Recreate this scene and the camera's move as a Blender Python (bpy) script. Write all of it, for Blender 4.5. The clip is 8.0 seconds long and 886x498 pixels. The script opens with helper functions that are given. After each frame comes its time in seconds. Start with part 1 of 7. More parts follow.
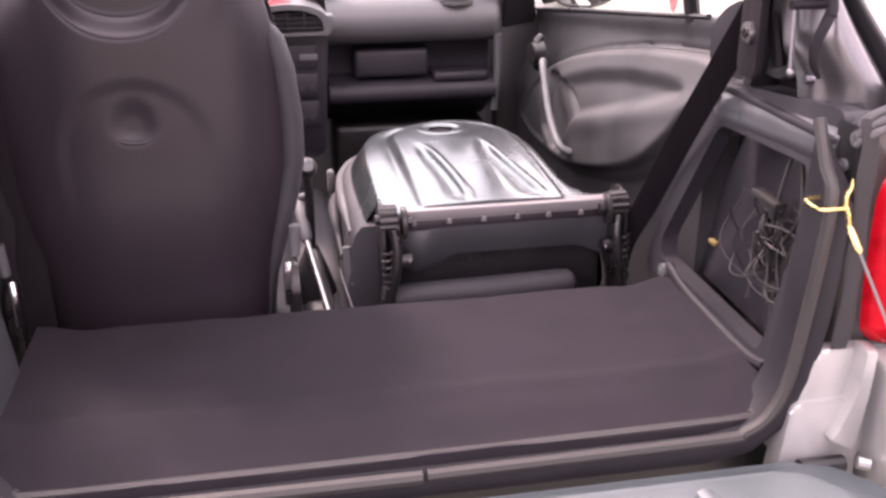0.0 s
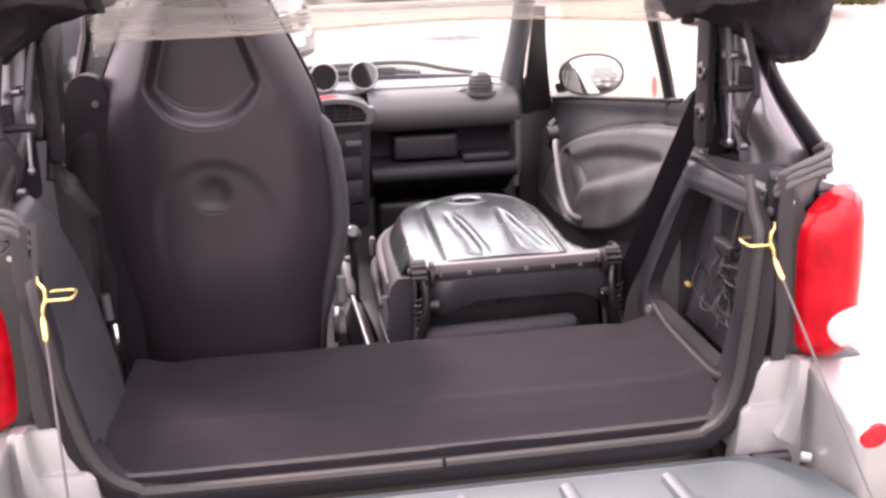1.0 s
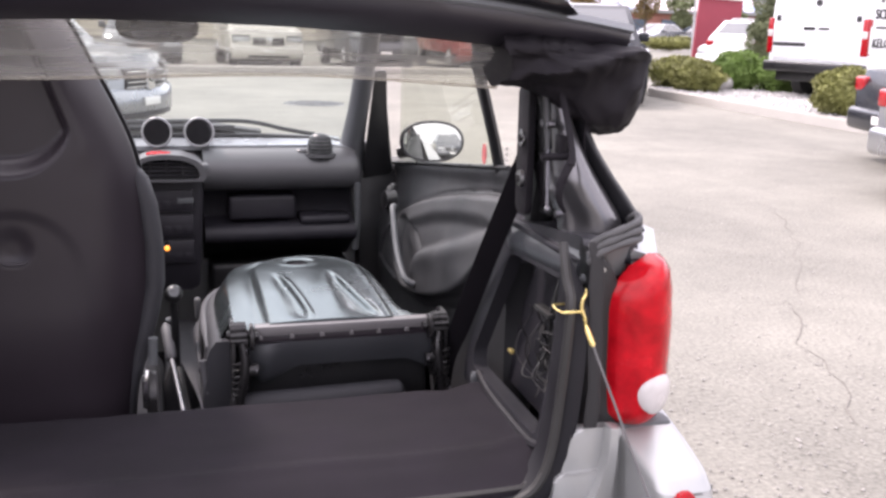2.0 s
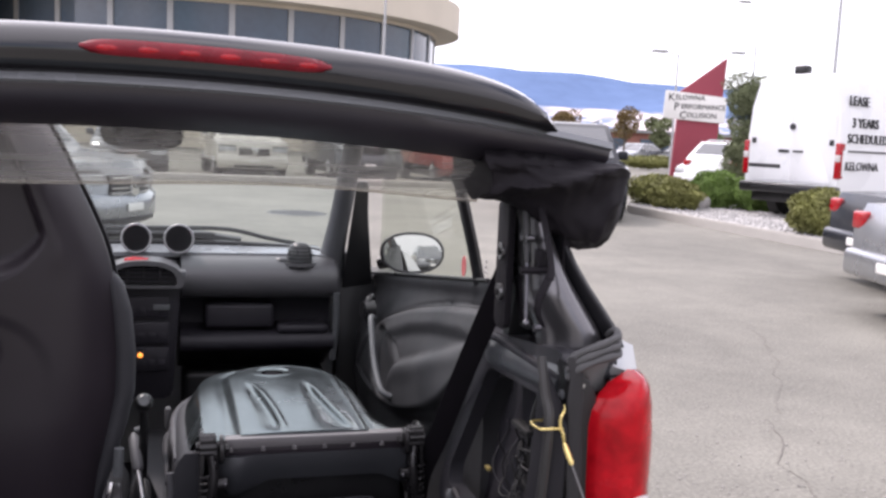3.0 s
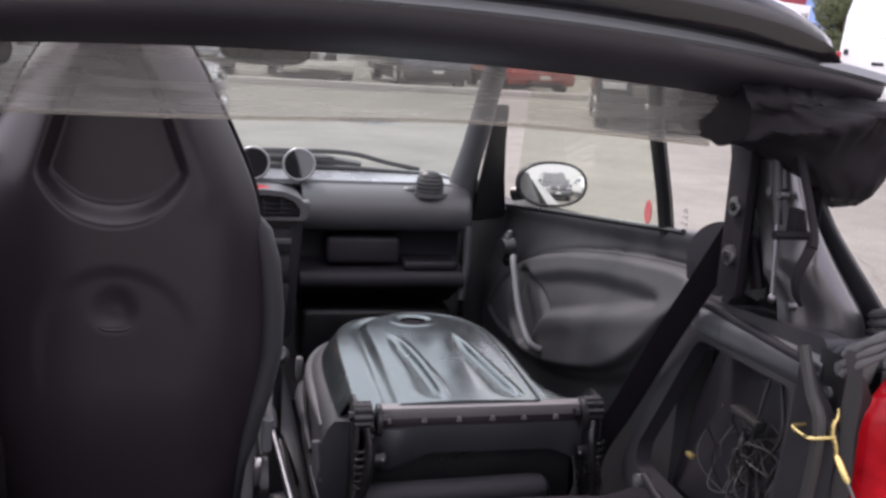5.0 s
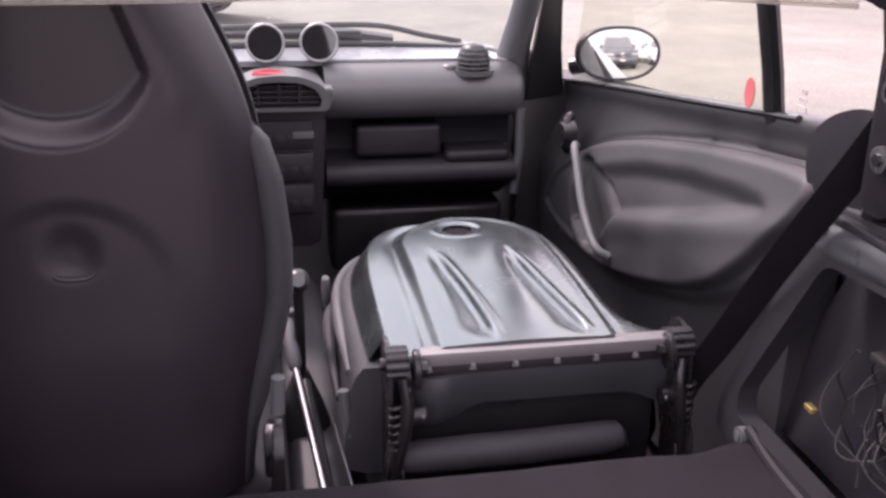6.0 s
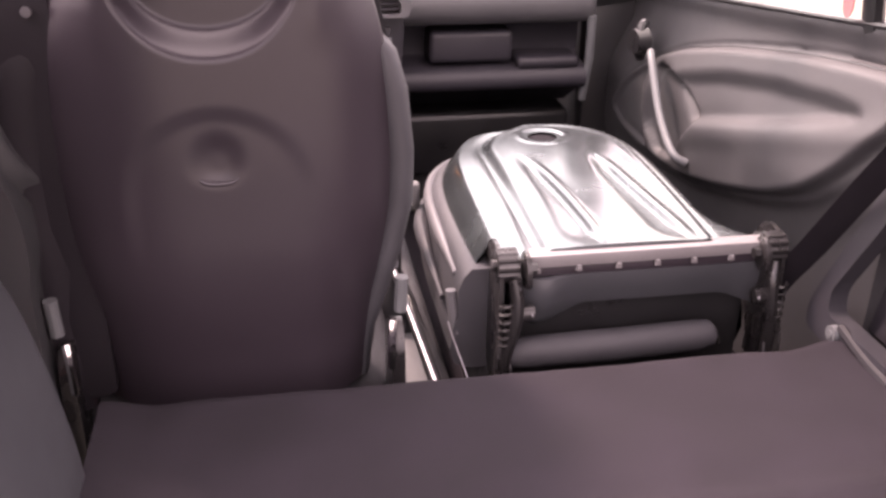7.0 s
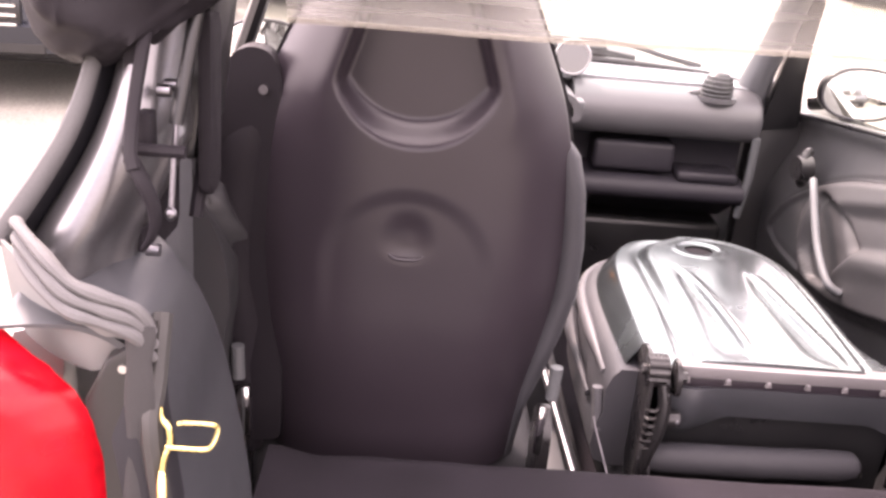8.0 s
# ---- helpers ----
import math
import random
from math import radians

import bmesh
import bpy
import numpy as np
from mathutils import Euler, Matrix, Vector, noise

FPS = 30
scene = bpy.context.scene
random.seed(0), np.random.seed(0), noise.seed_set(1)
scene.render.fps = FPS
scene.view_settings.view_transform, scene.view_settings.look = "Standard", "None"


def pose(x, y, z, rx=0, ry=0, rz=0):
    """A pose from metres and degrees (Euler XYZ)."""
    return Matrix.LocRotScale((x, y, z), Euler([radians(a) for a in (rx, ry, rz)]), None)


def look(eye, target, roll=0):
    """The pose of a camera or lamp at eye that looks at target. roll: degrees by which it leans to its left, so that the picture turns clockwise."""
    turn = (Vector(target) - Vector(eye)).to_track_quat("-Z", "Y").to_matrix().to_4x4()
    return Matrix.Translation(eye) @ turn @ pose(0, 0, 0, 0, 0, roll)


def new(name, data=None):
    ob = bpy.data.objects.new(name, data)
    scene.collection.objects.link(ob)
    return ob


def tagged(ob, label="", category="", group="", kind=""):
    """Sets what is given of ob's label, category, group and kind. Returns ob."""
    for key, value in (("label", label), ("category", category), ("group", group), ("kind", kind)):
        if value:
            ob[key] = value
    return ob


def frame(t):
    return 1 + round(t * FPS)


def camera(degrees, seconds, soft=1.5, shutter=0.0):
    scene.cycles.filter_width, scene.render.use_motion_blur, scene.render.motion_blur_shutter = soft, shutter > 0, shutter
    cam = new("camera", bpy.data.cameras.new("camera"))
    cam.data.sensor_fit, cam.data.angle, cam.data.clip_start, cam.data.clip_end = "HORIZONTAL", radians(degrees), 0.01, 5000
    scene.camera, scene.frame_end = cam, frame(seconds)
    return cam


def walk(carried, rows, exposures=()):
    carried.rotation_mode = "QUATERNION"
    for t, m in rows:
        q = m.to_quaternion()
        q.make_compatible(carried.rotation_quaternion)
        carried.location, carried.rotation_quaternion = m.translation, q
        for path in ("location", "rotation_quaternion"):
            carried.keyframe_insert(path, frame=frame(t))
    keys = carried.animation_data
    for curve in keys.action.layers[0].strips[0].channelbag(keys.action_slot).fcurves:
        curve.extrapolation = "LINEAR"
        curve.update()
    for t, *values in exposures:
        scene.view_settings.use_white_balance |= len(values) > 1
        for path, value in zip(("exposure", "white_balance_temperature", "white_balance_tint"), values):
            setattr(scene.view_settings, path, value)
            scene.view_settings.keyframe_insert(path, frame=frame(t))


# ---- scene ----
cam = camera(49.5, 8.0, soft=2.8)
PATH = [
    (0, (-0.136, -0.955, 1.335), (0.202, 0.859, 0.562), -0.1),
    (0.2, (-0.134, -1.056, 1.352), (0.186, 0.764, 0.588), 0.0),
    (0.5, (-0.132, -1.175, 1.36), (0.209, 0.668, 0.662), 0.6),
    (0.8, (-0.151, -1.248, 1.381), (0.134, 0.621, 0.728), -1.4),
    (1, (-0.142, -1.286, 1.382), (0.109, 0.606, 0.783), -2.0),
    (1.2, (-0.137, -1.299, 1.362), (0.123, 0.601, 0.797), 0.4),
    (1.5, (-0.085, -1.293, 1.364), (0.32, 0.595, 0.844), 0.4),
    (1.7, (-0.071, -1.282, 1.365), (0.42, 0.59, 0.859), 0.1),
    (2.8, (-0.056, -1.247, 1.357), (0.523, 0.648, 1.083), 3.1),
    (3, (-0.056, -1.255, 1.362), (0.523, 0.645, 1.126), 2.8),
    (3.5, (-0.031, -1.257, 1.358), (0.507, 0.645, 1.052), 0.3),
    (4, (-0.05, -1.28, 1.394), (0.393, 0.629, 0.997), 0.1),
    (4.2, (-0.079, -1.225, 1.383), (0.344, 0.69, 0.986), 1.6),
    (5.3, (-0.207, -0.853, 1.371), (0.264, 1.025, 0.871), 4.1),
    (5.5, (-0.168, -0.805, 1.353), (0.247, 1.062, 0.77), 2.7),
    (6, (-0.11, -0.6, 1.359), (0.244, 1.236, 0.65), 1.0),
    (6.2, (-0.123, -0.602, 1.37), (0.213, 1.207, 0.587), 1.1),
    (6.5, (-0.162, -0.614, 1.397), (0.229, 1.144, 0.527), 1.9),
    (6.8, (-0.229, -0.64, 1.405), (0.198, 1.101, 0.519), 2.6),
    (7, (-0.256, -0.630, 1.380), (0.067, 1.132, 0.490), 1.0),
    (7.1, (-0.288, -0.625, 1.376), (-0.018, 1.154, 0.491), 1.7),
    (7.2, (-0.303, -0.645, 1.376), (-0.171, 1.175, 0.554), 1.6),
    (7.3, (-0.301, -0.645, 1.386), (-0.290, 1.190, 0.585), 0.4),
    (7.5, (-0.302, -0.703, 1.415), (-0.318, 1.117, 0.586), 2.5),
    (8, (-0.328, -0.698, 1.412), (-0.252, 1.16, 0.677), 5.1),
]
EXPOSURES = [(0.0, 1.65, 7300, 43), (0.5, 1.85, 7500, 34), (1.0, 1.6, 7300, 36), (1.5, 1.27, 6600, 25), (1.7, 1.1, 6700, 26), (2.8, 0.25, 6500, 23), (4.2, 0.15, 6700, 25), (5.5, 0.55, 6500, 29), (6.5, 1.4, 7500, 44), (7.0, 1.97, 7800, 44), (7.5, 2.2, 7800, 42), (8.0, 2.25, 7600, 38)]
walk(cam, [(t, look(eye, target, roll)) for t, eye, target, roll in PATH], EXPOSURES)

# ---- world and light ----
world = bpy.data.worlds.new("sky")
scene.world = world
world.use_nodes = True
wn, wl = world.node_tree.nodes, world.node_tree.links
wn.clear()
w_out = wn.new("ShaderNodeOutputWorld")
w_bg = wn.new("ShaderNodeBackground")
w_sky = wn.new("ShaderNodeTexSky")
w_sky.sky_type = 'NISHITA'
w_sky.sun_disc = False
w_sky.sun_elevation = radians(48)
w_sky.sun_rotation = radians(-32)
w_tc = wn.new("ShaderNodeTexCoord")
w_noise = wn.new("ShaderNodeTexNoise")
w_noise.inputs["Scale"].default_value = 2.2
w_noise.inputs["Detail"].default_value = 6.0
w_ramp = wn.new("ShaderNodeValToRGB")
w_ramp.color_ramp.elements[0].position = 0.30
w_ramp.color_ramp.elements[1].position = 0.52
w_mix = wn.new("ShaderNodeMixRGB")
# thin cloud, brighter towards the sun
w_dot = wn.new("ShaderNodeVectorMath")
w_dot.operation = 'DOT_PRODUCT'
w_dot.inputs[1].default_value = Vector((-5, 8, 12)).normalized()
w_glow = wn.new("ShaderNodeMapRange")
w_glow.interpolation_type = 'SMOOTHSTEP'
w_glow.inputs["From Min"].default_value = -0.7
w_glow.inputs["From Max"].default_value = 1.0
w_glow.inputs["To Min"].default_value = 6.2
w_glow.inputs["To Max"].default_value = 16.0
w_tone = wn.new("ShaderNodeVectorMath")
w_tone.operation = 'SCALE'
w_tone.inputs[0].default_value = (0.97, 1.0, 1.04)
wl.new(w_tc.outputs["Generated"], w_dot.inputs[0])
wl.new(w_dot.outputs["Value"], w_glow.inputs["Value"])
wl.new(w_glow.outputs["Result"], w_tone.inputs["Scale"])
wl.new(w_tone.outputs["Vector"], w_mix.inputs[2])
w_bg.inputs["Strength"].default_value = 0.15
wl.new(w_tc.outputs["Generated"], w_noise.inputs["Vector"])
wl.new(w_noise.outputs["Fac"], w_ramp.inputs[0])
wl.new(w_ramp.outputs[0], w_mix.inputs[0])
wl.new(w_sky.outputs[0], w_mix.inputs[1])
wl.new(w_mix.outputs[0], w_bg.inputs["Color"])
wl.new(w_bg.outputs[0], w_out.inputs["Surface"])

sun_data = bpy.data.lights.new("sun", 'SUN')
sun_data.energy = 2.2
sun_data.angle = radians(9)
sun_data.color = (1.0, 0.95, 0.88)
sun = new("sun", sun_data)
# from ahead and to the left, high, through thin cloud
sun.matrix_world = look((-5, 8, 12), (0, 0, 0))

# ---- materials ----
def mat(name, base, rough=0.5, metal=0.0, vary=0.15, scale=8.0, fine=120.0, bump=0.1, coat=0.0, spec=0.5, dist=0.002, rvary=0.1, detail=5, crumble=0.5):
    """A surface with broad stains and fine grain, in metres."""
    m = bpy.data.materials.new(name)
    m.use_nodes = True
    n, l = m.node_tree.nodes, m.node_tree.links
    p = n["Principled BSDF"]
    tc = n.new("ShaderNodeTexCoord")
    big = n.new("ShaderNodeTexNoise")
    big.inputs["Scale"].default_value = scale
    big.inputs["Detail"].default_value = detail
    big.inputs["Roughness"].default_value = crumble
    small = n.new("ShaderNodeTexNoise")
    small.inputs["Scale"].default_value = fine
    small.inputs["Detail"].default_value = 3
    l.new(tc.outputs["Object"], big.inputs["Vector"])
    l.new(tc.outputs["Object"], small.inputs["Vector"])
    add = n.new("ShaderNodeMath")
    add.operation = 'MULTIPLY_ADD'
    l.new(big.outputs["Fac"], add.inputs[0])
    add.inputs[1].default_value = 0.6
    half = n.new("ShaderNodeMath")
    half.operation = 'MULTIPLY'
    half.inputs[1].default_value = 0.4
    l.new(small.outputs["Fac"], half.inputs[0])
    l.new(half.outputs[0], add.inputs[2])
    ramp = n.new("ShaderNodeValToRGB")
    ramp.color_ramp.elements[0].position = 0.3
    ramp.color_ramp.elements[1].position = 0.7
    ramp.color_ramp.elements[0].color = (*[max(0.0, c * (1 - vary)) for c in base], 1)
    ramp.color_ramp.elements[1].color = (*[min(1.0, c * (1 + vary)) for c in base], 1)
    l.new(add.outputs[0], ramp.inputs[0])
    l.new(ramp.outputs[0], p.inputs["Base Color"])
    mr = n.new("ShaderNodeMapRange")
    mr.inputs["From Min"].default_value = 0.3
    mr.inputs["From Max"].default_value = 0.7
    mr.inputs["To Min"].default_value = max(0.02, rough - rvary)
    mr.inputs["To Max"].default_value = min(1.0, rough + rvary)
    l.new(big.outputs["Fac"], mr.inputs["Value"])
    l.new(mr.outputs[0], p.inputs["Roughness"])
    p.inputs["Metallic"].default_value = metal
    p.inputs["Coat Weight"].default_value = coat
    p.inputs["Specular IOR Level"].default_value = spec
    if bump:
        b = n.new("ShaderNodeBump")
        b.inputs["Strength"].default_value = bump
        b.inputs["Distance"].default_value = dist
        l.new(small.outputs["Fac"], b.inputs["Height"])
        l.new(b.outputs[0], p.inputs["Normal"])
    return m


def glass(name, tint=(1, 1, 1), rough=0.0, haze=0.0, haze_color=(0.8, 0.8, 0.8)):
    """A thin pane: clear with a faint mirror, and dust or scratches where haze is given."""
    m = bpy.data.materials.new(name)
    m.use_nodes = True
    n, l = m.node_tree.nodes, m.node_tree.links
    n.clear()
    out = n.new("ShaderNodeOutputMaterial")
    tr = n.new("ShaderNodeBsdfTransparent")
    tr.inputs[0].default_value = (*tint, 1)
    gl = n.new("ShaderNodeBsdfGlossy")
    gl.inputs["Roughness"].default_value = rough
    lw = n.new("ShaderNodeLayerWeight")
    pw = n.new("ShaderNodeMath")
    pw.operation = 'POWER'
    pw.inputs[1].default_value = 4.0
    l.new(lw.outputs["Facing"], pw.inputs[0])
    fr = n.new("ShaderNodeMath")
    fr.operation = 'MULTIPLY_ADD'
    fr.inputs[1].default_value = 0.5
    fr.inputs[2].default_value = 0.02
    l.new(pw.outputs[0], fr.inputs[0])
    mx = n.new("ShaderNodeMixShader")
    l.new(fr.outputs[0], mx.inputs[0])
    l.new(tr.outputs[0], mx.inputs[1])
    l.new(gl.outputs[0], mx.inputs[2])
    last = mx
    if haze:
        df = n.new("ShaderNodeBsdfDiffuse")
        df.inputs[0].default_value = (*haze_color, 1)
        tl = n.new("ShaderNodeBsdfTranslucent")
        tl.inputs[0].default_value = (*haze_color, 1)
        both = n.new("ShaderNodeMixShader")
        l.new(df.outputs[0], both.inputs[1])
        l.new(tl.outputs[0], both.inputs[2])
        tc = n.new("ShaderNodeTexCoord")
        mp = n.new("ShaderNodeMapping")
        mp.inputs["Scale"].default_value = (3, 30, 60)
        ns = n.new("ShaderNodeTexNoise")
        ns.inputs["Scale"].default_value = 1.5
        l.new(tc.outputs["Object"], mp.inputs[0])
        l.new(mp.outputs[0], ns.inputs["Vector"])
        mr = n.new("ShaderNodeMapRange")
        mr.inputs["From Min"].default_value = 0.3
        mr.inputs["From Max"].default_value = 0.7
        mr.inputs["To Min"].default_value = haze * 0.8
        mr.inputs["To Max"].default_value = haze * 1.2
        l.new(ns.outputs["Fac"], mr.inputs["Value"])
        hz = n.new("ShaderNodeMixShader")
        l.new(mr.outputs[0], hz.inputs[0])
        l.new(mx.outputs[0], hz.inputs[1])
        l.new(both.outputs[0], hz.inputs[2])
        last = hz
    l.new(last.outputs[0], out.inputs["Surface"])
    return m


# Shell and dark grey plastic lean purple: veiling glare put into the base colour.
M_SHELL = mat("glare_tinted_shell_plastic", (0.0250, 0.0198, 0.0250), 0.34, rvary=0.03, spec=0.42, vary=0.2, scale=5, fine=900, bump=0.15, dist=0.0006)
M_PLASTIC = mat("glare_tinted_grey_plastic", (0.019, 0.0175, 0.0225), 0.5, spec=0.35, vary=0.15, scale=6, fine=700, bump=0.3, dist=0.0006)
M_ROOFRAIL = mat("satin_roof_rail_plastic", (0.030, 0.0265, 0.034), 0.38, spec=0.75, vary=0.15, scale=6, fine=700, bump=0.2, dist=0.0006)
M_TRIM = mat("grey_trim_plastic", (0.085, 0.09, 0.095), 0.55, vary=0.12, scale=6, fine=600, bump=0.3, dist=0.0006)
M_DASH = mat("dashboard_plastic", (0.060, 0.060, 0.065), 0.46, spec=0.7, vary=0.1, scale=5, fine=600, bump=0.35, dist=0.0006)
M_BLACK = mat("black_plastic", (0.012, 0.012, 0.013), 0.35, vary=0.2, scale=10, fine=400, bump=0.1, dist=0.0005)
M_GLOSS = mat("gloss_black_paint", (0.012, 0.012, 0.014), 0.14, vary=0.2, scale=6, fine=200, bump=0.03, coat=0.5, dist=0.0005, rvary=0.05)
M_SEATPAN = mat("dark_painted_steel", (0.128, 0.149, 0.156), 0.24, metal=0.85, vary=0.1, scale=7, fine=250, bump=0.06, dist=0.0006, rvary=0.07)
M_DOOR = mat("door_trim_plastic", (0.027, 0.0272, 0.0298), 0.55, vary=0.12, scale=6, fine=600, bump=0.35, dist=0.0006)
M_STICKER = mat("faded_red_sticker", (0.50, 0.12, 0.12), 0.5, vary=0.1, scale=40, fine=200, bump=0.0)
M_COLUMNDARK = mat("rubbery_black_edge", (0.010, 0.010, 0.012), 0.42, vary=0.2, scale=8, fine=500, bump=0.1, spec=0.35, dist=0.0005)
M_SKIRT = mat("grey_cloth_skirt", (0.16, 0.16, 0.158), 0.8, vary=0.12, scale=14, fine=900, bump=0.3, spec=0.3, dist=0.0008)
M_STRAP = mat("dark_cloth_strap", (0.032, 0.031, 0.032), 0.85, vary=0.2, scale=20, fine=900, bump=0.5, spec=0.3, dist=0.001)
M_COLUMN = mat("satin_grey_column", (0.17, 0.168, 0.175), 0.29, metal=0.85, vary=0.1, scale=6, fine=300, bump=0.0, dist=0.0005, rvary=0.02)
M_PILLAR = mat("grey_pillar_trim", (0.085, 0.088, 0.095), 0.45, vary=0.08, scale=5, fine=600, bump=0.25, dist=0.0006)
# Paler than the dash body: light on its top put into the colour.
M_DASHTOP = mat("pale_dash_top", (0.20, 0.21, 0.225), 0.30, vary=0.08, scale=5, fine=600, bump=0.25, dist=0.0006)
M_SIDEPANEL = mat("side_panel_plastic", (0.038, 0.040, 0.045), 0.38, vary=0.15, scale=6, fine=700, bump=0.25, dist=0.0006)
# Side panel plastic again, darkened in colour for the shade on the passenger side.
M_PANELSHADED = mat("shaded_panel_frame_plastic", (0.0195, 0.019, 0.023), 0.42, vary=0.2, scale=6, fine=700, bump=0.25, spec=0.4, dist=0.0006)
M_RAIL = mat("grey_rail_plastic", (0.052, 0.055, 0.061), 0.36, vary=0.12, scale=6, fine=700, bump=0.2, dist=0.0006)
M_CARSILVER = mat("silver_saloon_paint", (0.30, 0.31, 0.325), 0.28, metal=0.7, vary=0.06, scale=2, fine=300, bump=0.01, coat=0.5, dist=0.0004, rvary=0.05)
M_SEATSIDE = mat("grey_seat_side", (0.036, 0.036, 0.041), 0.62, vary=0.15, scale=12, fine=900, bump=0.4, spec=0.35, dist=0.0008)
M_PIPING = mat("grey_edge_roll", (0.085, 0.084, 0.090), 0.5, vary=0.12, scale=14, fine=700, bump=0.25, spec=0.4, dist=0.0006)
M_STRIP = mat("grey_hinge_edge", (0.15, 0.143, 0.146), 0.42, vary=0.1, scale=14, fine=400, bump=0.1, spec=0.5, dist=0.0005)
M_STEEL = mat("bare_steel", (0.5, 0.5, 0.5), 0.28, metal=1.0, vary=0.15, scale=20, fine=400, bump=0.05, dist=0.0005)
M_BRACKET = mat("black_steel", (0.018, 0.017, 0.018), 0.3, metal=0.2, vary=0.3, scale=30, fine=300, bump=0.1, dist=0.0008)
M_CHROME = mat("chrome", (0.8, 0.8, 0.8), 0.12, metal=1.0, vary=0.05, scale=10, fine=200, bump=0.0)
M_ROD = mat("dull_steel_rod", (0.19, 0.186, 0.20), 0.36, metal=1.0, vary=0.15, scale=20, fine=300, bump=0.03, dist=0.0005)
M_BRASS = mat("yellow_zinc", (0.78, 0.62, 0.25), 0.28, metal=0.9, vary=0.15, scale=40, fine=300, bump=0.05, dist=0.0005)
# Carpet black with the same purple glare tint painted in.
M_CARPET = mat("glare_tinted_black_carpet", (0.0165, 0.0140, 0.0182), 0.95, vary=0.35, scale=9, fine=1500, bump=0.8, spec=0.2, dist=0.002)
M_FABRIC = mat("grey_seat_fabric", (0.025, 0.025, 0.028), 0.9, vary=0.2, scale=12, fine=1200, bump=0.6, spec=0.3, dist=0.0012)
M_BELT = mat("seat_belt_webbing", (0.0105, 0.009, 0.0115), 0.8, vary=0.2, scale=30, fine=1500, bump=0.5, spec=0.1, dist=0.0006)
# Soft top black, tinted purple in the colour to suit the glare.
M_SOFTTOP = mat("glare_tinted_soft_top_cloth", (0.0095, 0.0078, 0.0105), 0.68, vary=0.25, scale=14, fine=900, bump=0.5, spec=0.22, dist=0.0012)
M_CLOTHGREY = mat("grey_soft_top_cloth", (0.095, 0.094, 0.096), 0.85, vary=0.2, scale=14, fine=900, bump=0.5, spec=0.3, dist=0.0012)
M_FRAME = mat("frame_plastic", (0.0128, 0.0122, 0.0150), 0.6, spec=0.25, vary=0.2, scale=8, fine=500, bump=0.25, dist=0.0006)
M_RIM = mat("satin_silver_rim", (0.32, 0.32, 0.33), 0.35, metal=0.8, vary=0.05, scale=20, fine=200, bump=0.0)
M_RUBBER = mat("seal_rubber", (0.022, 0.021, 0.020), 0.6, vary=0.25, scale=20, fine=500, bump=0.2, dist=0.0008)
M_SILVER = mat("silver_car_paint", (0.35, 0.355, 0.35), 0.38, metal=0.45, vary=0.06, scale=3, fine=600, bump=0.02, coat=0.6, dist=0.0004, rvary=0.05)
M_FLAP = mat("grey_tailgate_plastic", (0.066, 0.084, 0.088), 0.5, vary=0.12, scale=7, fine=500, bump=0.3, dist=0.0006)
M_WIREBLK = mat("cable_sheath", (0.012, 0.012, 0.012), 0.6, vary=0.2, scale=30, fine=200, bump=0.1, dist=0.0005)
M_CABLE = mat("grey_cable_sheath", (0.036, 0.033, 0.034), 0.55, vary=0.2, scale=30, fine=200, bump=0.1, dist=0.0005)
M_WIREGREY = mat("braided_wire", (0.09, 0.085, 0.085), 0.5, vary=0.2, scale=40, fine=300, bump=0.1, dist=0.0005)
M_ASPHALT = mat("asphalt", (0.186, 0.180, 0.157), 0.9, vary=0.6, scale=0.35, fine=55, bump=1.0, spec=0.3, dist=0.006, detail=11, crumble=0.78)
M_CONCRETE = mat("kerb_concrete", (0.42, 0.40, 0.37), 0.85, vary=0.15, scale=1.5, fine=60, bump=0.3, dist=0.003)
M_GRAVEL = mat("gravel", (0.42, 0.41, 0.40), 0.9, vary=0.4, scale=3, fine=25, bump=1.0, dist=0.02)
M_WHITE = mat("white_van_paint", (0.80, 0.81, 0.82), 0.28, vary=0.03, scale=1, fine=100, bump=0.02, coat=0.4, dist=0.0005)
M_CARBLACK = mat("black_car_paint", (0.015, 0.017, 0.022), 0.2, vary=0.1, scale=1, fine=100, bump=0.01, coat=0.1, spec=0.35, dist=0.0005, rvary=0.04)
M_CARGREY = mat("grey_car_paint", (0.10, 0.105, 0.115), 0.2, metal=0.4, vary=0.1, scale=1, fine=100, bump=0.01, coat=0.8, dist=0.0005, rvary=0.04)
M_CARWHITE = mat("cream_car_paint", (0.62, 0.60, 0.54), 0.25, vary=0.05, scale=1, fine=100, bump=0.01, coat=0.6, dist=0.0005, rvary=0.04)
M_CARRED = mat("red_car_paint", (0.30, 0.06, 0.05), 0.25, vary=0.1, scale=1, fine=100, bump=0.01, coat=0.6, dist=0.0005, rvary=0.04)
M_TYRE = mat("tyre_rubber", (0.018, 0.018, 0.018), 0.8, vary=0.2, scale=10, fine=100, bump=0.3, dist=0.002)
M_CARGLASS = mat("tinted_car_glass", (0.03, 0.035, 0.04), 0.06, vary=0.1, scale=2, fine=50, bump=0.0, spec=1.0, coat=1.0, rvary=0.03)
M_LAMPCLEAR = mat("headlamp_glass", (0.6, 0.62, 0.64), 0.12, metal=0.3, vary=0.2, scale=20, fine=80, bump=0.1, dist=0.001)
M_RED = mat("red_lamp_plastic", (0.39, 0.006, 0.011), 0.2, vary=0.45, scale=17, fine=60, bump=0.05, coat=0.06, spec=0.22, dist=0.001)
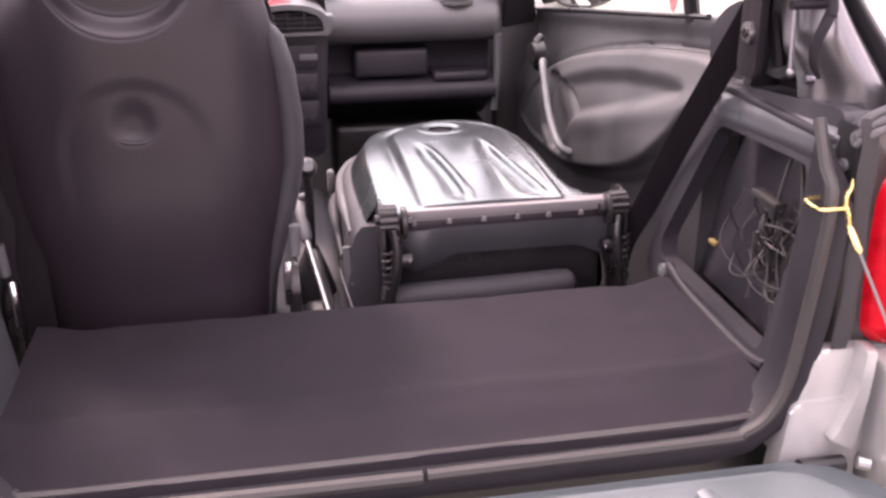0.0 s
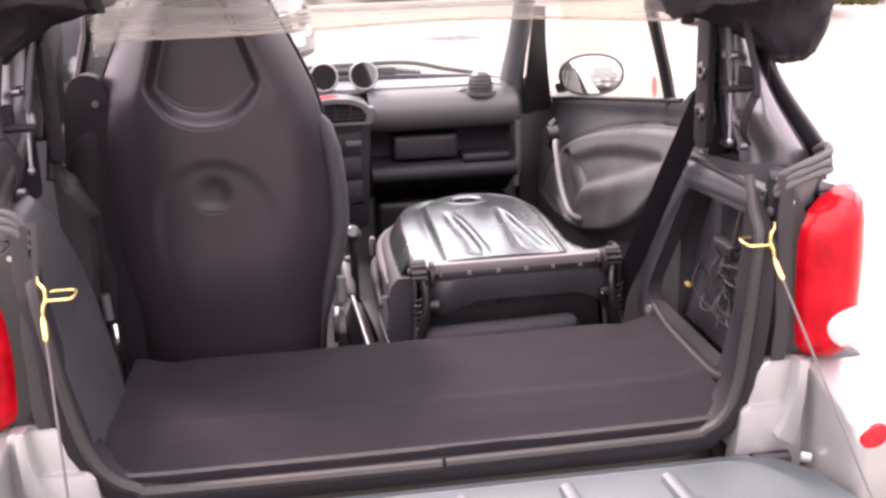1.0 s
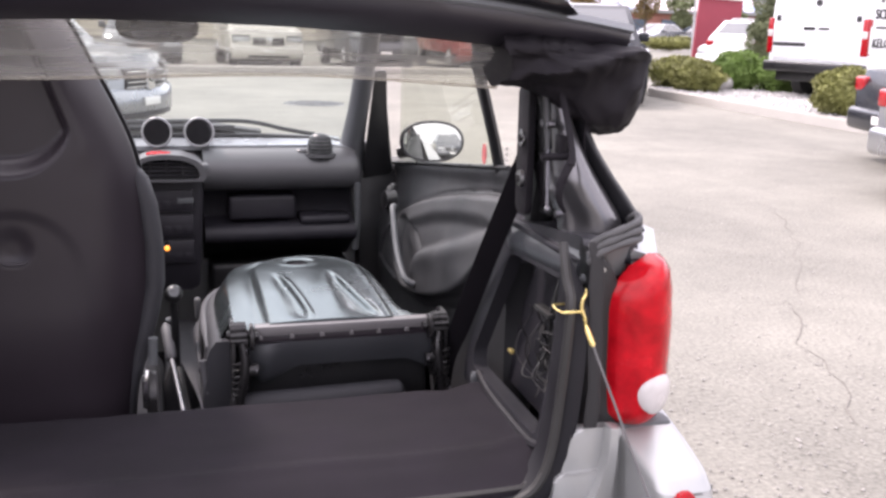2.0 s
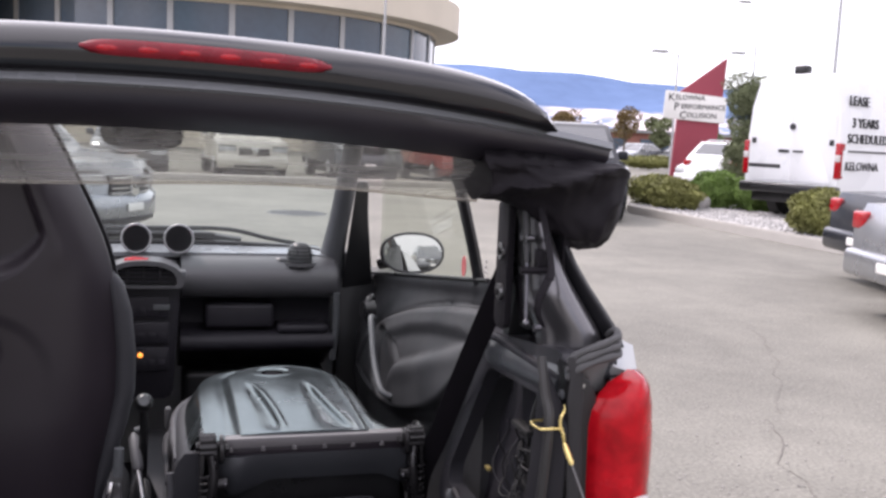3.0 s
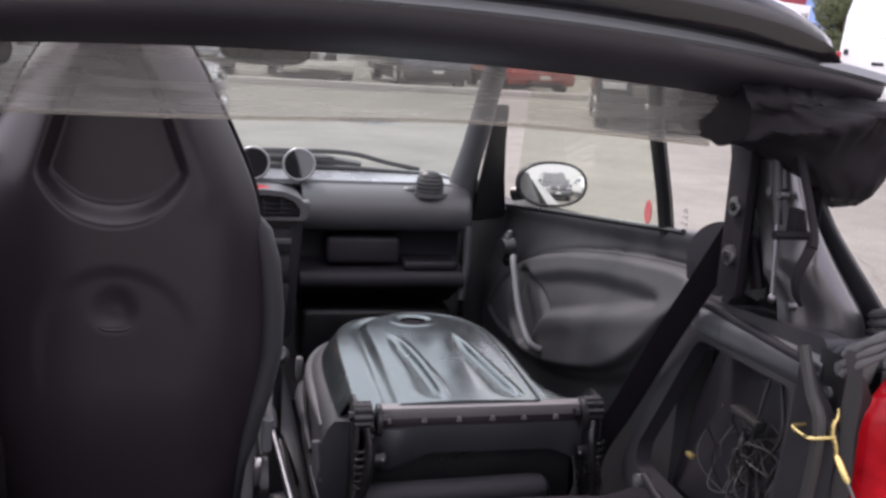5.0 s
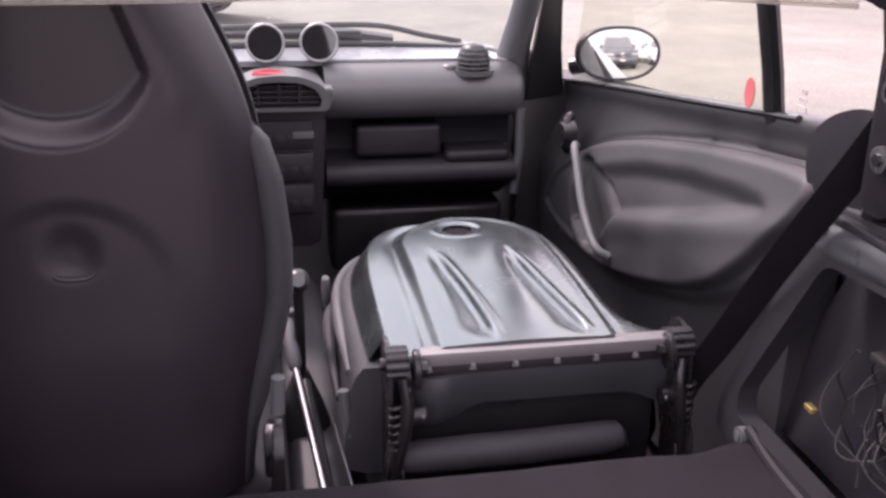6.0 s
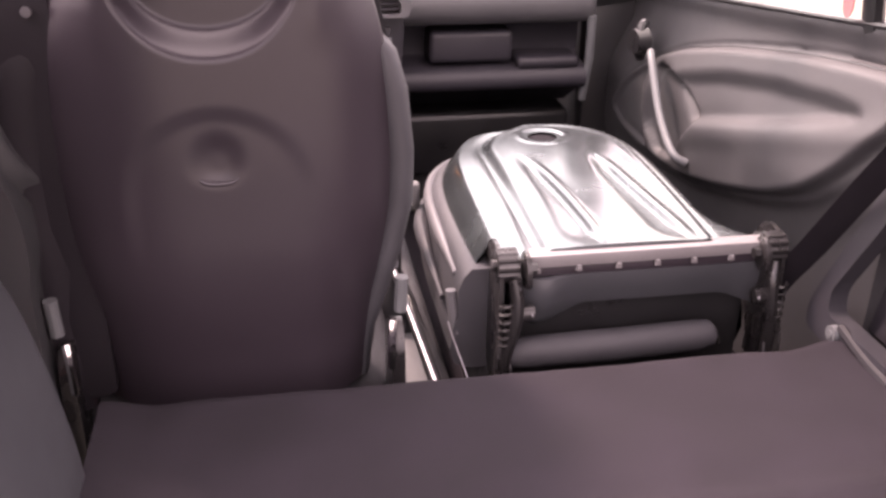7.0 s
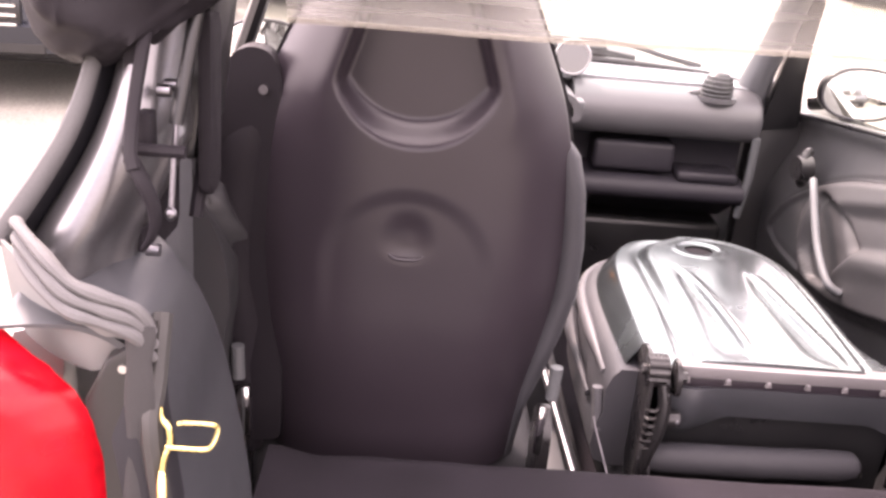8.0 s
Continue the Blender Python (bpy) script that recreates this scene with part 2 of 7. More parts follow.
M_REDDARK = mat("dark_red_lamp_plastic", (0.335, 0.0055, 0.0105), 0.2, vary=0.3, scale=24, fine=60, bump=0.05, coat=0.2, spec=0.35, dist=0.001)
M_BRAKELAMP = mat("unlit_brake_lamp", (0.17, 0.004, 0.012), 0.3, vary=0.3, scale=24, fine=60, bump=0.05, coat=0.05, spec=0.3, dist=0.001)
M_CHIP = mat("pale_chippings", (0.30, 0.285, 0.265), 0.9, vary=0.3, scale=5, fine=60, bump=0.0)
M_LENSWHITE = mat("reverse_lamp_plastic", (0.52, 0.49, 0.48), 0.22, vary=0.1, scale=25, fine=90, bump=0.1, coat=0.4, dist=0.001)
M_SIGNRED = mat("maroon_sign_paint", (0.26, 0.035, 0.055), 0.5, vary=0.1, scale=1, fine=40, bump=0.05)
M_SIGNWHITE = mat("white_sign_board", (0.72, 0.71, 0.68), 0.5, vary=0.05, scale=1, fine=40, bump=0.03)
M_LETTER = mat("dark_lettering", (0.02, 0.02, 0.022), 0.5, vary=0.1, scale=5, fine=60, bump=0.0)
M_STUCCO = mat("cream_stucco", (0.66, 0.60, 0.50), 0.9, vary=0.08, scale=0.4, fine=20, bump=0.2, dist=0.01)
M_ROOFGREY = mat("grey_roofing", (0.25, 0.25, 0.25), 0.8, vary=0.15, scale=0.5, fine=10, bump=0.1)
M_BRICKRED = mat("red_brown_cladding", (0.30, 0.13, 0.10), 0.8, vary=0.2, scale=0.6, fine=10, bump=0.1)
M_WINDOWBLUE = mat("blue_window_glass", (0.05, 0.08, 0.12), 0.08, vary=0.2, scale=0.4, fine=3, bump=0.0, spec=0.8, rvary=0.03)
M_POLE = mat("galvanised_pole", (0.42, 0.43, 0.44), 0.5, metal=0.4, vary=0.1, scale=3, fine=50, bump=0.05)
M_BUSH = mat("juniper_leaves", (0.19, 0.195, 0.065), 0.7, vary=0.45, scale=2.5, fine=30, bump=0.0, spec=0.3)
M_BUSH2 = mat("green_shrub_leaves", (0.13, 0.205, 0.05), 0.65, vary=0.5, scale=3, fine=30, bump=0.0, spec=0.3)
M_AUTUMN = mat("autumn_leaves", (0.17, 0.12, 0.05), 0.7, vary=0.45, scale=1.2, fine=20, bump=0.0, spec=0.3)
M_TREE = mat("conifer_leaves", (0.17, 0.195, 0.10), 0.7, vary=0.45, scale=1.2, fine=20, bump=0.0, spec=0.3)
M_CONIFER = mat("dark_conifer_needles", (0.135, 0.155, 0.085), 0.75, vary=0.5, scale=2.0, fine=30, bump=0.0, spec=0.25)
M_BARK = mat("bark", (0.10, 0.075, 0.055), 0.9, vary=0.3, scale=6, fine=60, bump=0.6, dist=0.01)
# Distance haze is painted into both hill colours: blue ridge, pale and blue slopes.
M_HILL = mat("haze_blue_hills", (0.13, 0.19, 0.33), 1.0, vary=0.18, scale=0.004, fine=0.02, bump=0.0, spec=0.0)
M_HILLNEAR = mat("haze_pale_slopes", (0.46, 0.42, 0.42), 1.0, vary=0.45, scale=0.010, fine=0.04, bump=0.0, spec=0.0)
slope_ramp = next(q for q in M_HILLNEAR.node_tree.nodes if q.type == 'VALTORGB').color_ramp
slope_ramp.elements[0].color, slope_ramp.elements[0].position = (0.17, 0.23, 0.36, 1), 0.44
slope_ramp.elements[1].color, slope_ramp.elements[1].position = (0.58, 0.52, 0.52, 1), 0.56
M_MIRROR = mat("mirror_silver", (0.9, 0.9, 0.9), 0.03, metal=1.0, vary=0.01, scale=3, fine=10, bump=0.0, rvary=0.01)
M_GLASS = glass("window_glass", (0.88, 0.93, 0.85), haze=0.02)
M_SCREEN = glass("green_tinted_windscreen", (0.79, 0.87, 0.84), haze=0.03)
M_DIAL = mat("dark_dial_glass", (0.012, 0.012, 0.013), 0.05, vary=0.2, scale=30, fine=300, bump=0.0, spec=1.0, coat=1.0, rvary=0.02)
M_REARWIN = glass("scuffed_plastic_window", (0.79, 0.77, 0.73), rough=0.12, haze=0.25, haze_color=(0.75, 0.73, 0.68))
M_AMBER = bpy.data.materials.new("amber_lamp")
M_AMBER.use_nodes = True
M_AMBER.node_tree.nodes["Principled BSDF"].inputs["Base Color"].default_value = (0.8, 0.3, 0.05, 1)
M_AMBER.node_tree.nodes["Principled BSDF"].inputs["Emission Color"].default_value = (1.0, 0.35, 0.05, 1)
M_AMBER.node_tree.nodes["Principled BSDF"].inputs["Emission Strength"].default_value = 1.5

# ---- mesh helpers ----
def thing(name, label, category, group="", kind="", at=(0, 0, 0)):
    e = new(name)
    e.empty_display_size = 0.1
    e.location = at
    e["base"] = at
    return tagged(e, label, category, group, kind)


def base_of(ob):
    while ob.parent:
        ob = ob.parent
    return Vector(ob.location)


def part(name, bm, material, parent=None, label="", smooth=True, angle=35):
    """Links a bmesh, written in world places, as one mesh object under a thing or a part."""
    off = base_of(parent) if parent else Vector((0, 0, 0))
    if off.length:
        bmesh.ops.translate(bm, verts=bm.verts, vec=-off)
    bmesh.ops.recalc_face_normals(bm, faces=bm.faces)
    me = bpy.data.meshes.new(name)
    bm.to_mesh(me)
    bm.free()
    me.materials.append(material)
    if smooth:
        me.shade_smooth()
        me.set_sharp_from_angle(angle=radians(angle))
    ob = new(name, me)
    if parent:
        ob.parent = parent
    if label:
        ob["label"] = label
    return ob


def bm_new():
    return bmesh.new()


def box(bm, x0, x1, y0, y1, z0, z1, bevel=0.0, seg=2, turn=None):
    made = bmesh.ops.create_cube(bm, size=1.0)["verts"]
    for v in made:
        v.co = Vector(((x0 + x1) / 2 + v.co.x * (x1 - x0), (y0 + y1) / 2 + v.co.y * (y1 - y0), (z0 + z1) / 2 + v.co.z * (z1 - z0)))
    if bevel:
        edges = list({e for v in made for e in v.link_edges})
        r = bmesh.ops.bevel(bm, geom=edges, offset=bevel, segments=seg, profile=0.5, affect='EDGES', clamp_overlap=True)
        made = list({v for f in r["faces"] for v in f.verts} | {v for v in made if v.is_valid})
    if turn is not None:
        for v in made:
            v.co = turn @ v.co
    return bm


def curve_points(pts, n=8):
    """A smooth line through the given points."""
    p = [Vector(q) for q in pts]
    p = [2 * p[0] - p[1]] + p + [2 * p[-1] - p[-2]]
    out = []
    for i in range(1, len(p) - 2):
        for k in range(n):
            t = k / n
            a, b, c, d = p[i - 1], p[i], p[i + 1], p[i + 2]
            out.append(0.5 * ((2 * b) + (c - a) * t + (2 * a - 5 * b + 4 * c - d) * t * t + (3 * b - a - 3 * c + d) * t ** 3))
    out.append(p[-2])
    return out


def tube(bm, pts, r, n=10, flat=1.0, cap=True, up=None):
    """A round or flattened bar swept along points; r: one radius or one for each point."""
    p = [Vector(q) for q in pts]
    rs = r if isinstance(r, (list, tuple)) else [r] * len(p)
    rings = []
    side = None
    for i, q in enumerate(p):
        d = (p[min(i + 1, len(p) - 1)] - p[max(i - 1, 0)]).normalized()
        if side is None:
            ref = Vector(up) if up else (Vector((0, 0, 1)) if abs(d.z) < 0.9 else Vector((1, 0, 0)))
            side = d.cross(ref).normalized()
        side = (side - d * side.dot(d)).normalized()
        other = d.cross(side)
        rings.append([bm.verts.new(q + rs[i] * (math.cos(a) * side + flat * math.sin(a) * other)) for a in (2 * math.pi * k / n for k in range(n))])
    for a, b in zip(rings, rings[1:]):
        for k in range(n):
            bm.faces.new((a[k], a[(k + 1) % n], b[(k + 1) % n], b[k]))
    if cap:
        bm.faces.new(rings[0][::-1])
        bm.faces.new(rings[-1])
    return bm


def loft(bm, rings, cap=True, closed=True):
    """Joins rings of equal length."""
    vs = [[bm.verts.new(Vector(q)) for q in ring] for ring in rings]
    n = len(vs[0])
    for a, b in zip(vs, vs[1:]):
        for k in range(n if closed else n - 1):
            bm.faces.new((a[k], a[(k + 1) % n], b[(k + 1) % n], b[k]))
    if cap and closed:
        bm.faces.new(vs[0][::-1])
        bm.faces.new(vs[-1])
    return bm


def sheet(bm, f, nu, nv, thick=None):
    """A surface f(u, v) over the unit square, closed with a second skin at thick (a vector or a function) from it."""
    g = [[Vector(f(i / nu, j / nv)) for j in range(nv + 1)] for i in range(nu + 1)]
    top = [[bm.verts.new(q) for q in row] for row in g]
    for i in range(nu):
        for j in range(nv):
            bm.faces.new((top[i][j], top[i + 1][j], top[i + 1][j + 1], top[i][j + 1]))
    if thick is not None:
        low = [[bm.verts.new(q + (Vector(thick(i / nu, j / nv)) if callable(thick) else Vector(thick))) for j, q in enumerate(row)] for i, row in enumerate(g)]
        for i in range(nu):
            for j in range(nv):
                bm.faces.new((low[i][j], low[i][j + 1], low[i + 1][j + 1], low[i + 1][j]))
        for i in range(nu):
            bm.faces.new((top[i][0], low[i][0], low[i + 1][0], top[i + 1][0]))
            bm.faces.new((top[i][nv], top[i + 1][nv], low[i + 1][nv], low[i][nv]))
        for j in range(nv):
            bm.faces.new((top[0][j], top[0][j + 1], low[0][j + 1], low[0][j]))
            bm.faces.new((top[nu][j], low[nu][j], low[nu][j + 1], top[nu][j + 1]))
    return bm


def prism(bm, poly, frame_at, depth, bevel=0.0, seg=2):
    """An outline in a plane, given a thickness. frame_at(a, b) gives the place of an outline point; depth is a vector."""
    base = [bm.verts.new(Vector(frame_at(a, b))) for a, b in poly]
    d = Vector(depth)
    top = [bm.verts.new(v.co + d) for v in base]
    n = len(base)
    faces = [bm.faces.new(base[::-1]), bm.faces.new(top)]
    for k in range(n):
        faces.append(bm.faces.new((base[k], base[(k + 1) % n], top[(k + 1) % n], top[k])))
    if bevel:
        edges = list({e for f in faces[:2] for e in f.edges})
        bmesh.ops.bevel(bm, geom=edges, offset=bevel, segments=seg, profile=0.5, affect='EDGES', clamp_overlap=True)
    return bm


def ring_prism(bm, outer, inner, frame_at, depth):
    """A frame between two outlines of equal length, with a thickness."""
    d = Vector(depth)
    o0 = [bm.verts.new(Vector(frame_at(a, b))) for a, b in outer]
    i0 = [bm.verts.new(Vector(frame_at(a, b))) for a, b in inner]
    o1 = [bm.verts.new(v.co + d) for v in o0]
    i1 = [bm.verts.new(v.co + d) for v in i0]
    n = len(o0)
    for k in range(n):
        j = (k + 1) % n
        bm.faces.new((o0[k], o0[j], i0[j], i0[k]))
        bm.faces.new((o1[k], i1[k], i1[j], o1[j]))
        bm.faces.new((o0[k], o1[k], o1[j], o0[j]))
        bm.faces.new((i0[k], i0[j], i1[j], i1[k]))
    return bm


def rounded(poly, r, n=5):
    """An outline with its corners rounded."""
    out = []
    m = len(poly)
    for k in range(m):
        a, b, c = Vector(poly[k - 1]), Vector(poly[k]), Vector(poly[(k + 1) % m])
        ra = min(r, (a - b).length * 0.45, (c - b).length * 0.45)
        s, e = b + (a - b).normalized() * ra, b + (c - b).normalized() * ra
        for i in range(n + 1):
            t = i / n
            q = (1 - t) ** 2 * s + 2 * t * (1 - t) * b + t * t * e
            out.append((q.x, q.y))
    return out


def ball(bm, c, rx, ry, rz, u=16, v=10):
    m = Matrix.Translation(Vector(c)) @ Matrix.Diagonal((rx, ry, rz, 1))
    bmesh.ops.create_uvsphere(bm, u_segments=u, v_segments=v, radius=1.0, matrix=m)
    return bm


def disc(bm, c, axis, r, h, n=24, r2=None):
    """A round plug or wheel: centre of its near face, axis, radius, depth."""
    a = Vector(axis).normalized()
    tube(bm, [Vector(c), Vector(c) + a * h], [r, r2 if r2 is not None else r], n)
    return bm


def step(a, b, t):
    t = min(1.0, max(0.0, (t - a) / (b - a)))
    return t * t * (3 - 2 * t)


def words(text, size, m, material, parent, name="lettering", depth=0.004):
    c = bpy.data.curves.new(name, 'FONT')
    c.body = text
    c.size = size
    c.extrude = depth
    c.resolution_u = 2
    tmp = bpy.data.objects.new("tmp", c)
    scene.collection.objects.link(tmp)
    bpy.context.view_layer.update()
    me = bpy.data.meshes.new_from_object(tmp.evaluated_get(bpy.context.evaluated_depsgraph_get()))
    bpy.data.objects.remove(tmp)
    me.materials.clear()
    me.materials.append(material)
    ob = new(name, me)
    ob.parent = parent
    ob.matrix_local = m
    return ob

# ---- the small car: shell and cargo bay ----
def flip(p, s):
    return (p[0] * s, p[1], p[2])


car = thing("small_car", "silver two-seat convertible car standing open at the back", "car", at=(0, 0, 0))

# floor pan and walls that close the cabin
bm = bm_new()
box(bm, -0.62, 0.62, 0.41, 1.9, 0.30, 0.36, 0.01)
part("floor_pan", bm, M_CARPET, car, "black carpeted cabin floor")
bm = bm_new()
box(bm, -0.60, 0.60, 1.72, 1.76, 0.36, 0.98, 0.01)
part("bulkhead", bm, M_BLACK, car)
bm = bm_new()
box(bm, -0.47, 0.47, 0.045, 0.40, 0.34, 0.655, 0.01)
part("engine_cover", bm, M_BLACK, car)
bm = bm_new()
box(bm, -0.10, 0.0, 0.42, 1.5, 0.36, 0.50, 0.03, 3)
part("centre_tunnel", bm, M_DASH, car, "grey plastic centre tunnel")

# rear sill and the frame of the opening
U = [(-0.533, 1.036), (-0.531, 0.99), (-0.529, 0.95), (-0.510, 0.80), (-0.494, 0.72), (-0.468, 0.672), (-0.43, 0.648), (-0.38, 0.640),
     (0.38, 0.640), (0.43, 0.648), (0.462, 0.672), (0.480, 0.72), (0.490, 0.80), (0.500, 0.95), (0.502, 0.99), (0.506, 1.036)]
up_line = [Vector((a, 0, b)) for a, b in U]


def around(w, y):
    """The opening's line moved outwards by w."""
    out = []
    for i, q in enumerate(up_line):
        d = (up_line[min(i + 1, len(up_line) - 1)] - up_line[max(i - 1, 0)]).normalized()
        nrm = Vector((d.z, 0, -d.x))
        k = 1 - 0.95 * step(0.95, 1.034, q.z)
        out.append(q + nrm * w * k + Vector((0, y * k + 0.045 * (1 - k) + 0.15 * max(0.0, q.z - 0.965), 0)))
    return out


bm = bm_new()
loft(bm, [[a, b, c, d, e] for a, b, c, d, e in zip(around(0.0, 0.05), around(-0.004, 0.0), around(0.012, -0.012), around(0.034, -0.006), around(0.034, 0.05))], cap=True)
bmesh.ops.bevel(bm, geom=[e for e in bm.edges if len(e.link_faces) == 2 and e.calc_face_angle(0) > 0.3], offset=0.004, segments=3, affect='EDGES')
part("opening_frame", bm, M_FRAME, car, "dark grey frame of the loading opening", angle=60)
bm = bm_new()
tube(bm, curve_points([p for p in around(-0.002, -0.012) if p.x < 0.02] + [Vector((0.014, -0.012, 0.639))], 4), 0.009, 8)
part("seal", bm, M_RUBBER, car, "worn rubber door seal")
bm = bm_new()
tube(bm, curve_points([Vector((0.020, -0.012, 0.641))] + [p for p in around(-0.004, -0.012) if p.x > 0.02], 4), 0.008, 8)
part("seal", bm, M_RUBBER, car, "worn rubber door seal")
bm = bm_new()
tube(bm, curve_points([Vector((-0.45, 0.012, 0.662)), Vector((-0.4, 0.010, 0.657)), Vector((0.0, 0.01, 0.655)), Vector((0.4, 0.010, 0.657)), Vector((0.45, 0.012, 0.662))], 6), 0.006, 6)
part("seal_lip", bm, M_RUBBER, car, "frayed dark seal lip")

for s in (1, -1):
    # black filler between opening and lamp
    bm = bm_new()
    prism(bm, [(0.520, 0.70), (0.615, 0.73), (0.590, 0.97), (0.570, 1.01), (0.535, 1.035)], lambda a, b: (s * a, 0.012, b), (0, 0.05, 0), 0.006)
    filler = part("pillar_filler", bm, M_BLACK, car, "black plastic filler beside the tail lamp")
    bm = bm_new()
    disc(bm, (s * 0.556, 0.010, 1.003), (0, 1, 0), 0.004, 0.006, 10)
    part("screw", bm, M_STEEL, filler, "bright screw head")
    # silver inner panel below it, with its crease
    bm = bm_new()
    prism(bm, rounded([(0.475, 0.60), (0.60, 0.585), (0.60, 0.755), (0.515, 0.757)], 0.015), lambda a, b: (s * a, -0.008, b), (0, 0.05, 0), 0.006)
    part("rear_panel", bm, M_SILVER, car, "silver painted rear panel")
    bm = bm_new()
    prism(bm, rounded([(0.47, 0.52), (0.59, 0.50), (0.585, 0.690), (0.485, 0.686)], 0.012), lambda a, b: (s * a, -0.016, b), (0, 0.03, 0), 0.006)
    part("rear_panel", bm, M_SILVER, car, "silver painted rear panel")
    # curved flange and the dull recess beside the bumper
    bm = bm_new()
    prism(bm, rounded([(0.564, 0.765), (0.563, 0.718), (0.557, 0.690), (0.546, 0.657), (0.536, 0.637), (0.568, 0.622), (0.572, 0.654), (0.577, 0.697), (0.578, 0.726), (0.579, 0.763)], 0.004, 3), lambda a, b: (s * a, -0.034, b), (0, 0.03, 0), 0.004)
    part("flange", bm, M_SILVER, car, "silver flange of the rear corner")
    bm = bm_new()
    box(bm, min(s * 0.59, s * 0.69), max(s * 0.59, s * 0.69), 0.0, 0.05, 0.48, 0.755, 0.01)
    part("corner_recess", bm, M_TRIM, car, "dull grey recess behind the bumper edge")
    bm = bm_new()
    tube(bm, [(s * 0.578, -0.034, 0.603), (s * 0.592, -0.040, 0.601)], 0.009, 10)
    part("tailgate_stop", bm, M_STEEL, car, "small bright tailgate stop")
    # bumper corner
    def bumper_box(z):
        """Inner face, middle and half sizes of the bumper at a height: a flat rear face under a sloping top."""
        rows = ((0.44, 0.606, -0.110), (0.52, 0.602, -0.140), (0.62, 0.598, -0.150), (0.675, 0.596, -0.146), (0.700, 0.596, -0.136), (0.716, 0.595, -0.112), (0.732, 0.594, -0.062), (0.746, 0.593, -0.006), (0.758, 0.593, 0.050), (0.766, 0.600, 0.090))
        for (a, x0, y0), (b, x1, y1) in zip(rows, rows[1:]):
            if z <= b:
                t = (z - a) / (b - a)
                break
        t = min(1.0, t)
        lo, yb = x0 + (x1 - x0) * t, y0 + (y1 - y0) * t
        return (lo + 0.696) / 2, (0.696 - lo) / 2, (yb + 0.20) / 2, (0.20 - yb) / 2

    def bumper_skin(x, z):
        cx, hx, cy, hy = bumper_box(z)
        c = min(0.98, abs(x - cx) / hx) ** (1 / 0.30)
        return cy - hy * math.sqrt(1 - c * c) ** 0.30

    rings = []
    for z in [0.44 + 0.02 * i for i in range(12)] + [0.670, 0.678, 0.686, 0.693, 0.700, 0.696, 0.711, 0.716, 0.722, 0.728, 0.734, 0.740, 0.746, 0.752, 0.758, 0.766]:
        cx, hx, cy, hy = bumper_box(z)
        rings.append([(s * (cx + hx * math.copysign(abs(math.cos(a)) ** 0.30, math.cos(a))), cy + hy * math.copysign(abs(math.sin(a)) ** 0.30, math.sin(a)), z) for a in (2 * math.pi * (j + 0.5) / 60 for j in range(60))])
    bm = bm_new()
    loft(bm, rings)
    bumper = part("bumper_corner", bm, M_SILVER, car, "silver bumper corner with a sloping top", angle=60)
    bm = bm_new()
    rings = []
    for k, d in ((1.0, 0.004), (1.0, -0.002), (0.92, -0.0035), (0.5, -0.004), (0.1, -0.0042)):
        ring = []
        for j in range(28):
            a = 2 * math.pi * j / 28
            x, z = 0.630 + 0.023 * k * math.cos(a), 0.688 + 0.006 * k * math.cos(a) + 0.0135 * k * math.sin(a)
            ring.append((s * x, bumper_skin(0.640, z) + d, z))
        rings.append(ring)
    loft(bm, rings)
    part("reflector", bm, M_RED, bumper, "red oval reflector")
    # body side: shoulder, skin and wheel arch
    rings = []
    for y, w, zt in ((0.05, 0.688, 1.02) if s > 0 else (0.10, 0.705, 0.995), (0.12, 0.715, 1.05) if s > 0 else (0.16, 0.72, 1.02), (0.3, 0.725, 1.05), (0.6, 0.735, 1.04), (1.0, 0.735, 1.0), (1.5, 0.73, 0.95), (1.95, 0.70, 0.90)):
        rings.append([(s * (w - 0.070), y, zt + 0.004), (s * (w - 0.022), y, zt - 0.012), (s * w, y, zt - 0.09), (s * (w + 0.005), y, zt - 0.4), (s * (w - 0.02), y, 0.22), (s * (w - 0.06), y, 0.22), (s * (w - 0.06), y, zt - 0.1)])
    bm = bm_new()
    loft(bm, rings)
    part("body_side", bm, M_SILVER, car, "silver painted body side", angle=50)
    # wheels
    for y in (0.28, 2.05):
        bm = bm_new()
        tube(bm, [(s * 0.58, y, 0.28), (s * 0.60, y, 0.28), (s * 0.70, y, 0.28), (s * 0.72, y, 0.28)], [0.25, 0.28, 0.28, 0.25], 32)
        wheel = part("wheel", bm, M_TYRE, car, "black road tyre")
        bm = bm_new()
        disc(bm, (s * 0.722, y, 0.28), (s, 0, 0), 0.18, 0.006, 24)
        part("rim", bm, M_STEEL, wheel, "silver wheel rim")

# front end
rings = []
for y, zt, w in ((1.62, 0.965, 0.66), (1.8, 0.94, 0.67), (2.0, 0.86, 0.66), (2.2, 0.74, 0.62), (2.32, 0.60, 0.55)):
    rings.append([(-w, y, 0.3), (-w, y, zt - 0.12), (-w * 0.85, y, zt - 0.02), (0, y, zt), (w * 0.85, y, zt - 0.02), (w, y, zt - 0.12), (w, y, 0.3)])
bm = bm_new()
loft(bm, rings)
part("bonnet", bm, M_SILVER, car, "silver short bonnet", angle=50)

# windscreen, its frame and pillars
WB = [(-0.47, 1.55, 0.985), (-0.35, 1.60, 1.005), (0, 1.63, 1.012), (0.35, 1.60, 1.005), (0.47, 1.55, 0.985)]
WT = [(-0.47, 1.14, 1.50), (-0.34, 1.16, 1.53), (0, 1.18, 1.545), (0.34, 1.16, 1.53), (0.47, 1.14, 1.50)]
wb, wt = curve_points(WB, 5), curve_points(WT, 5)
bm = bm_new()
loft(bm, [wb, wt], cap=False, closed=False)
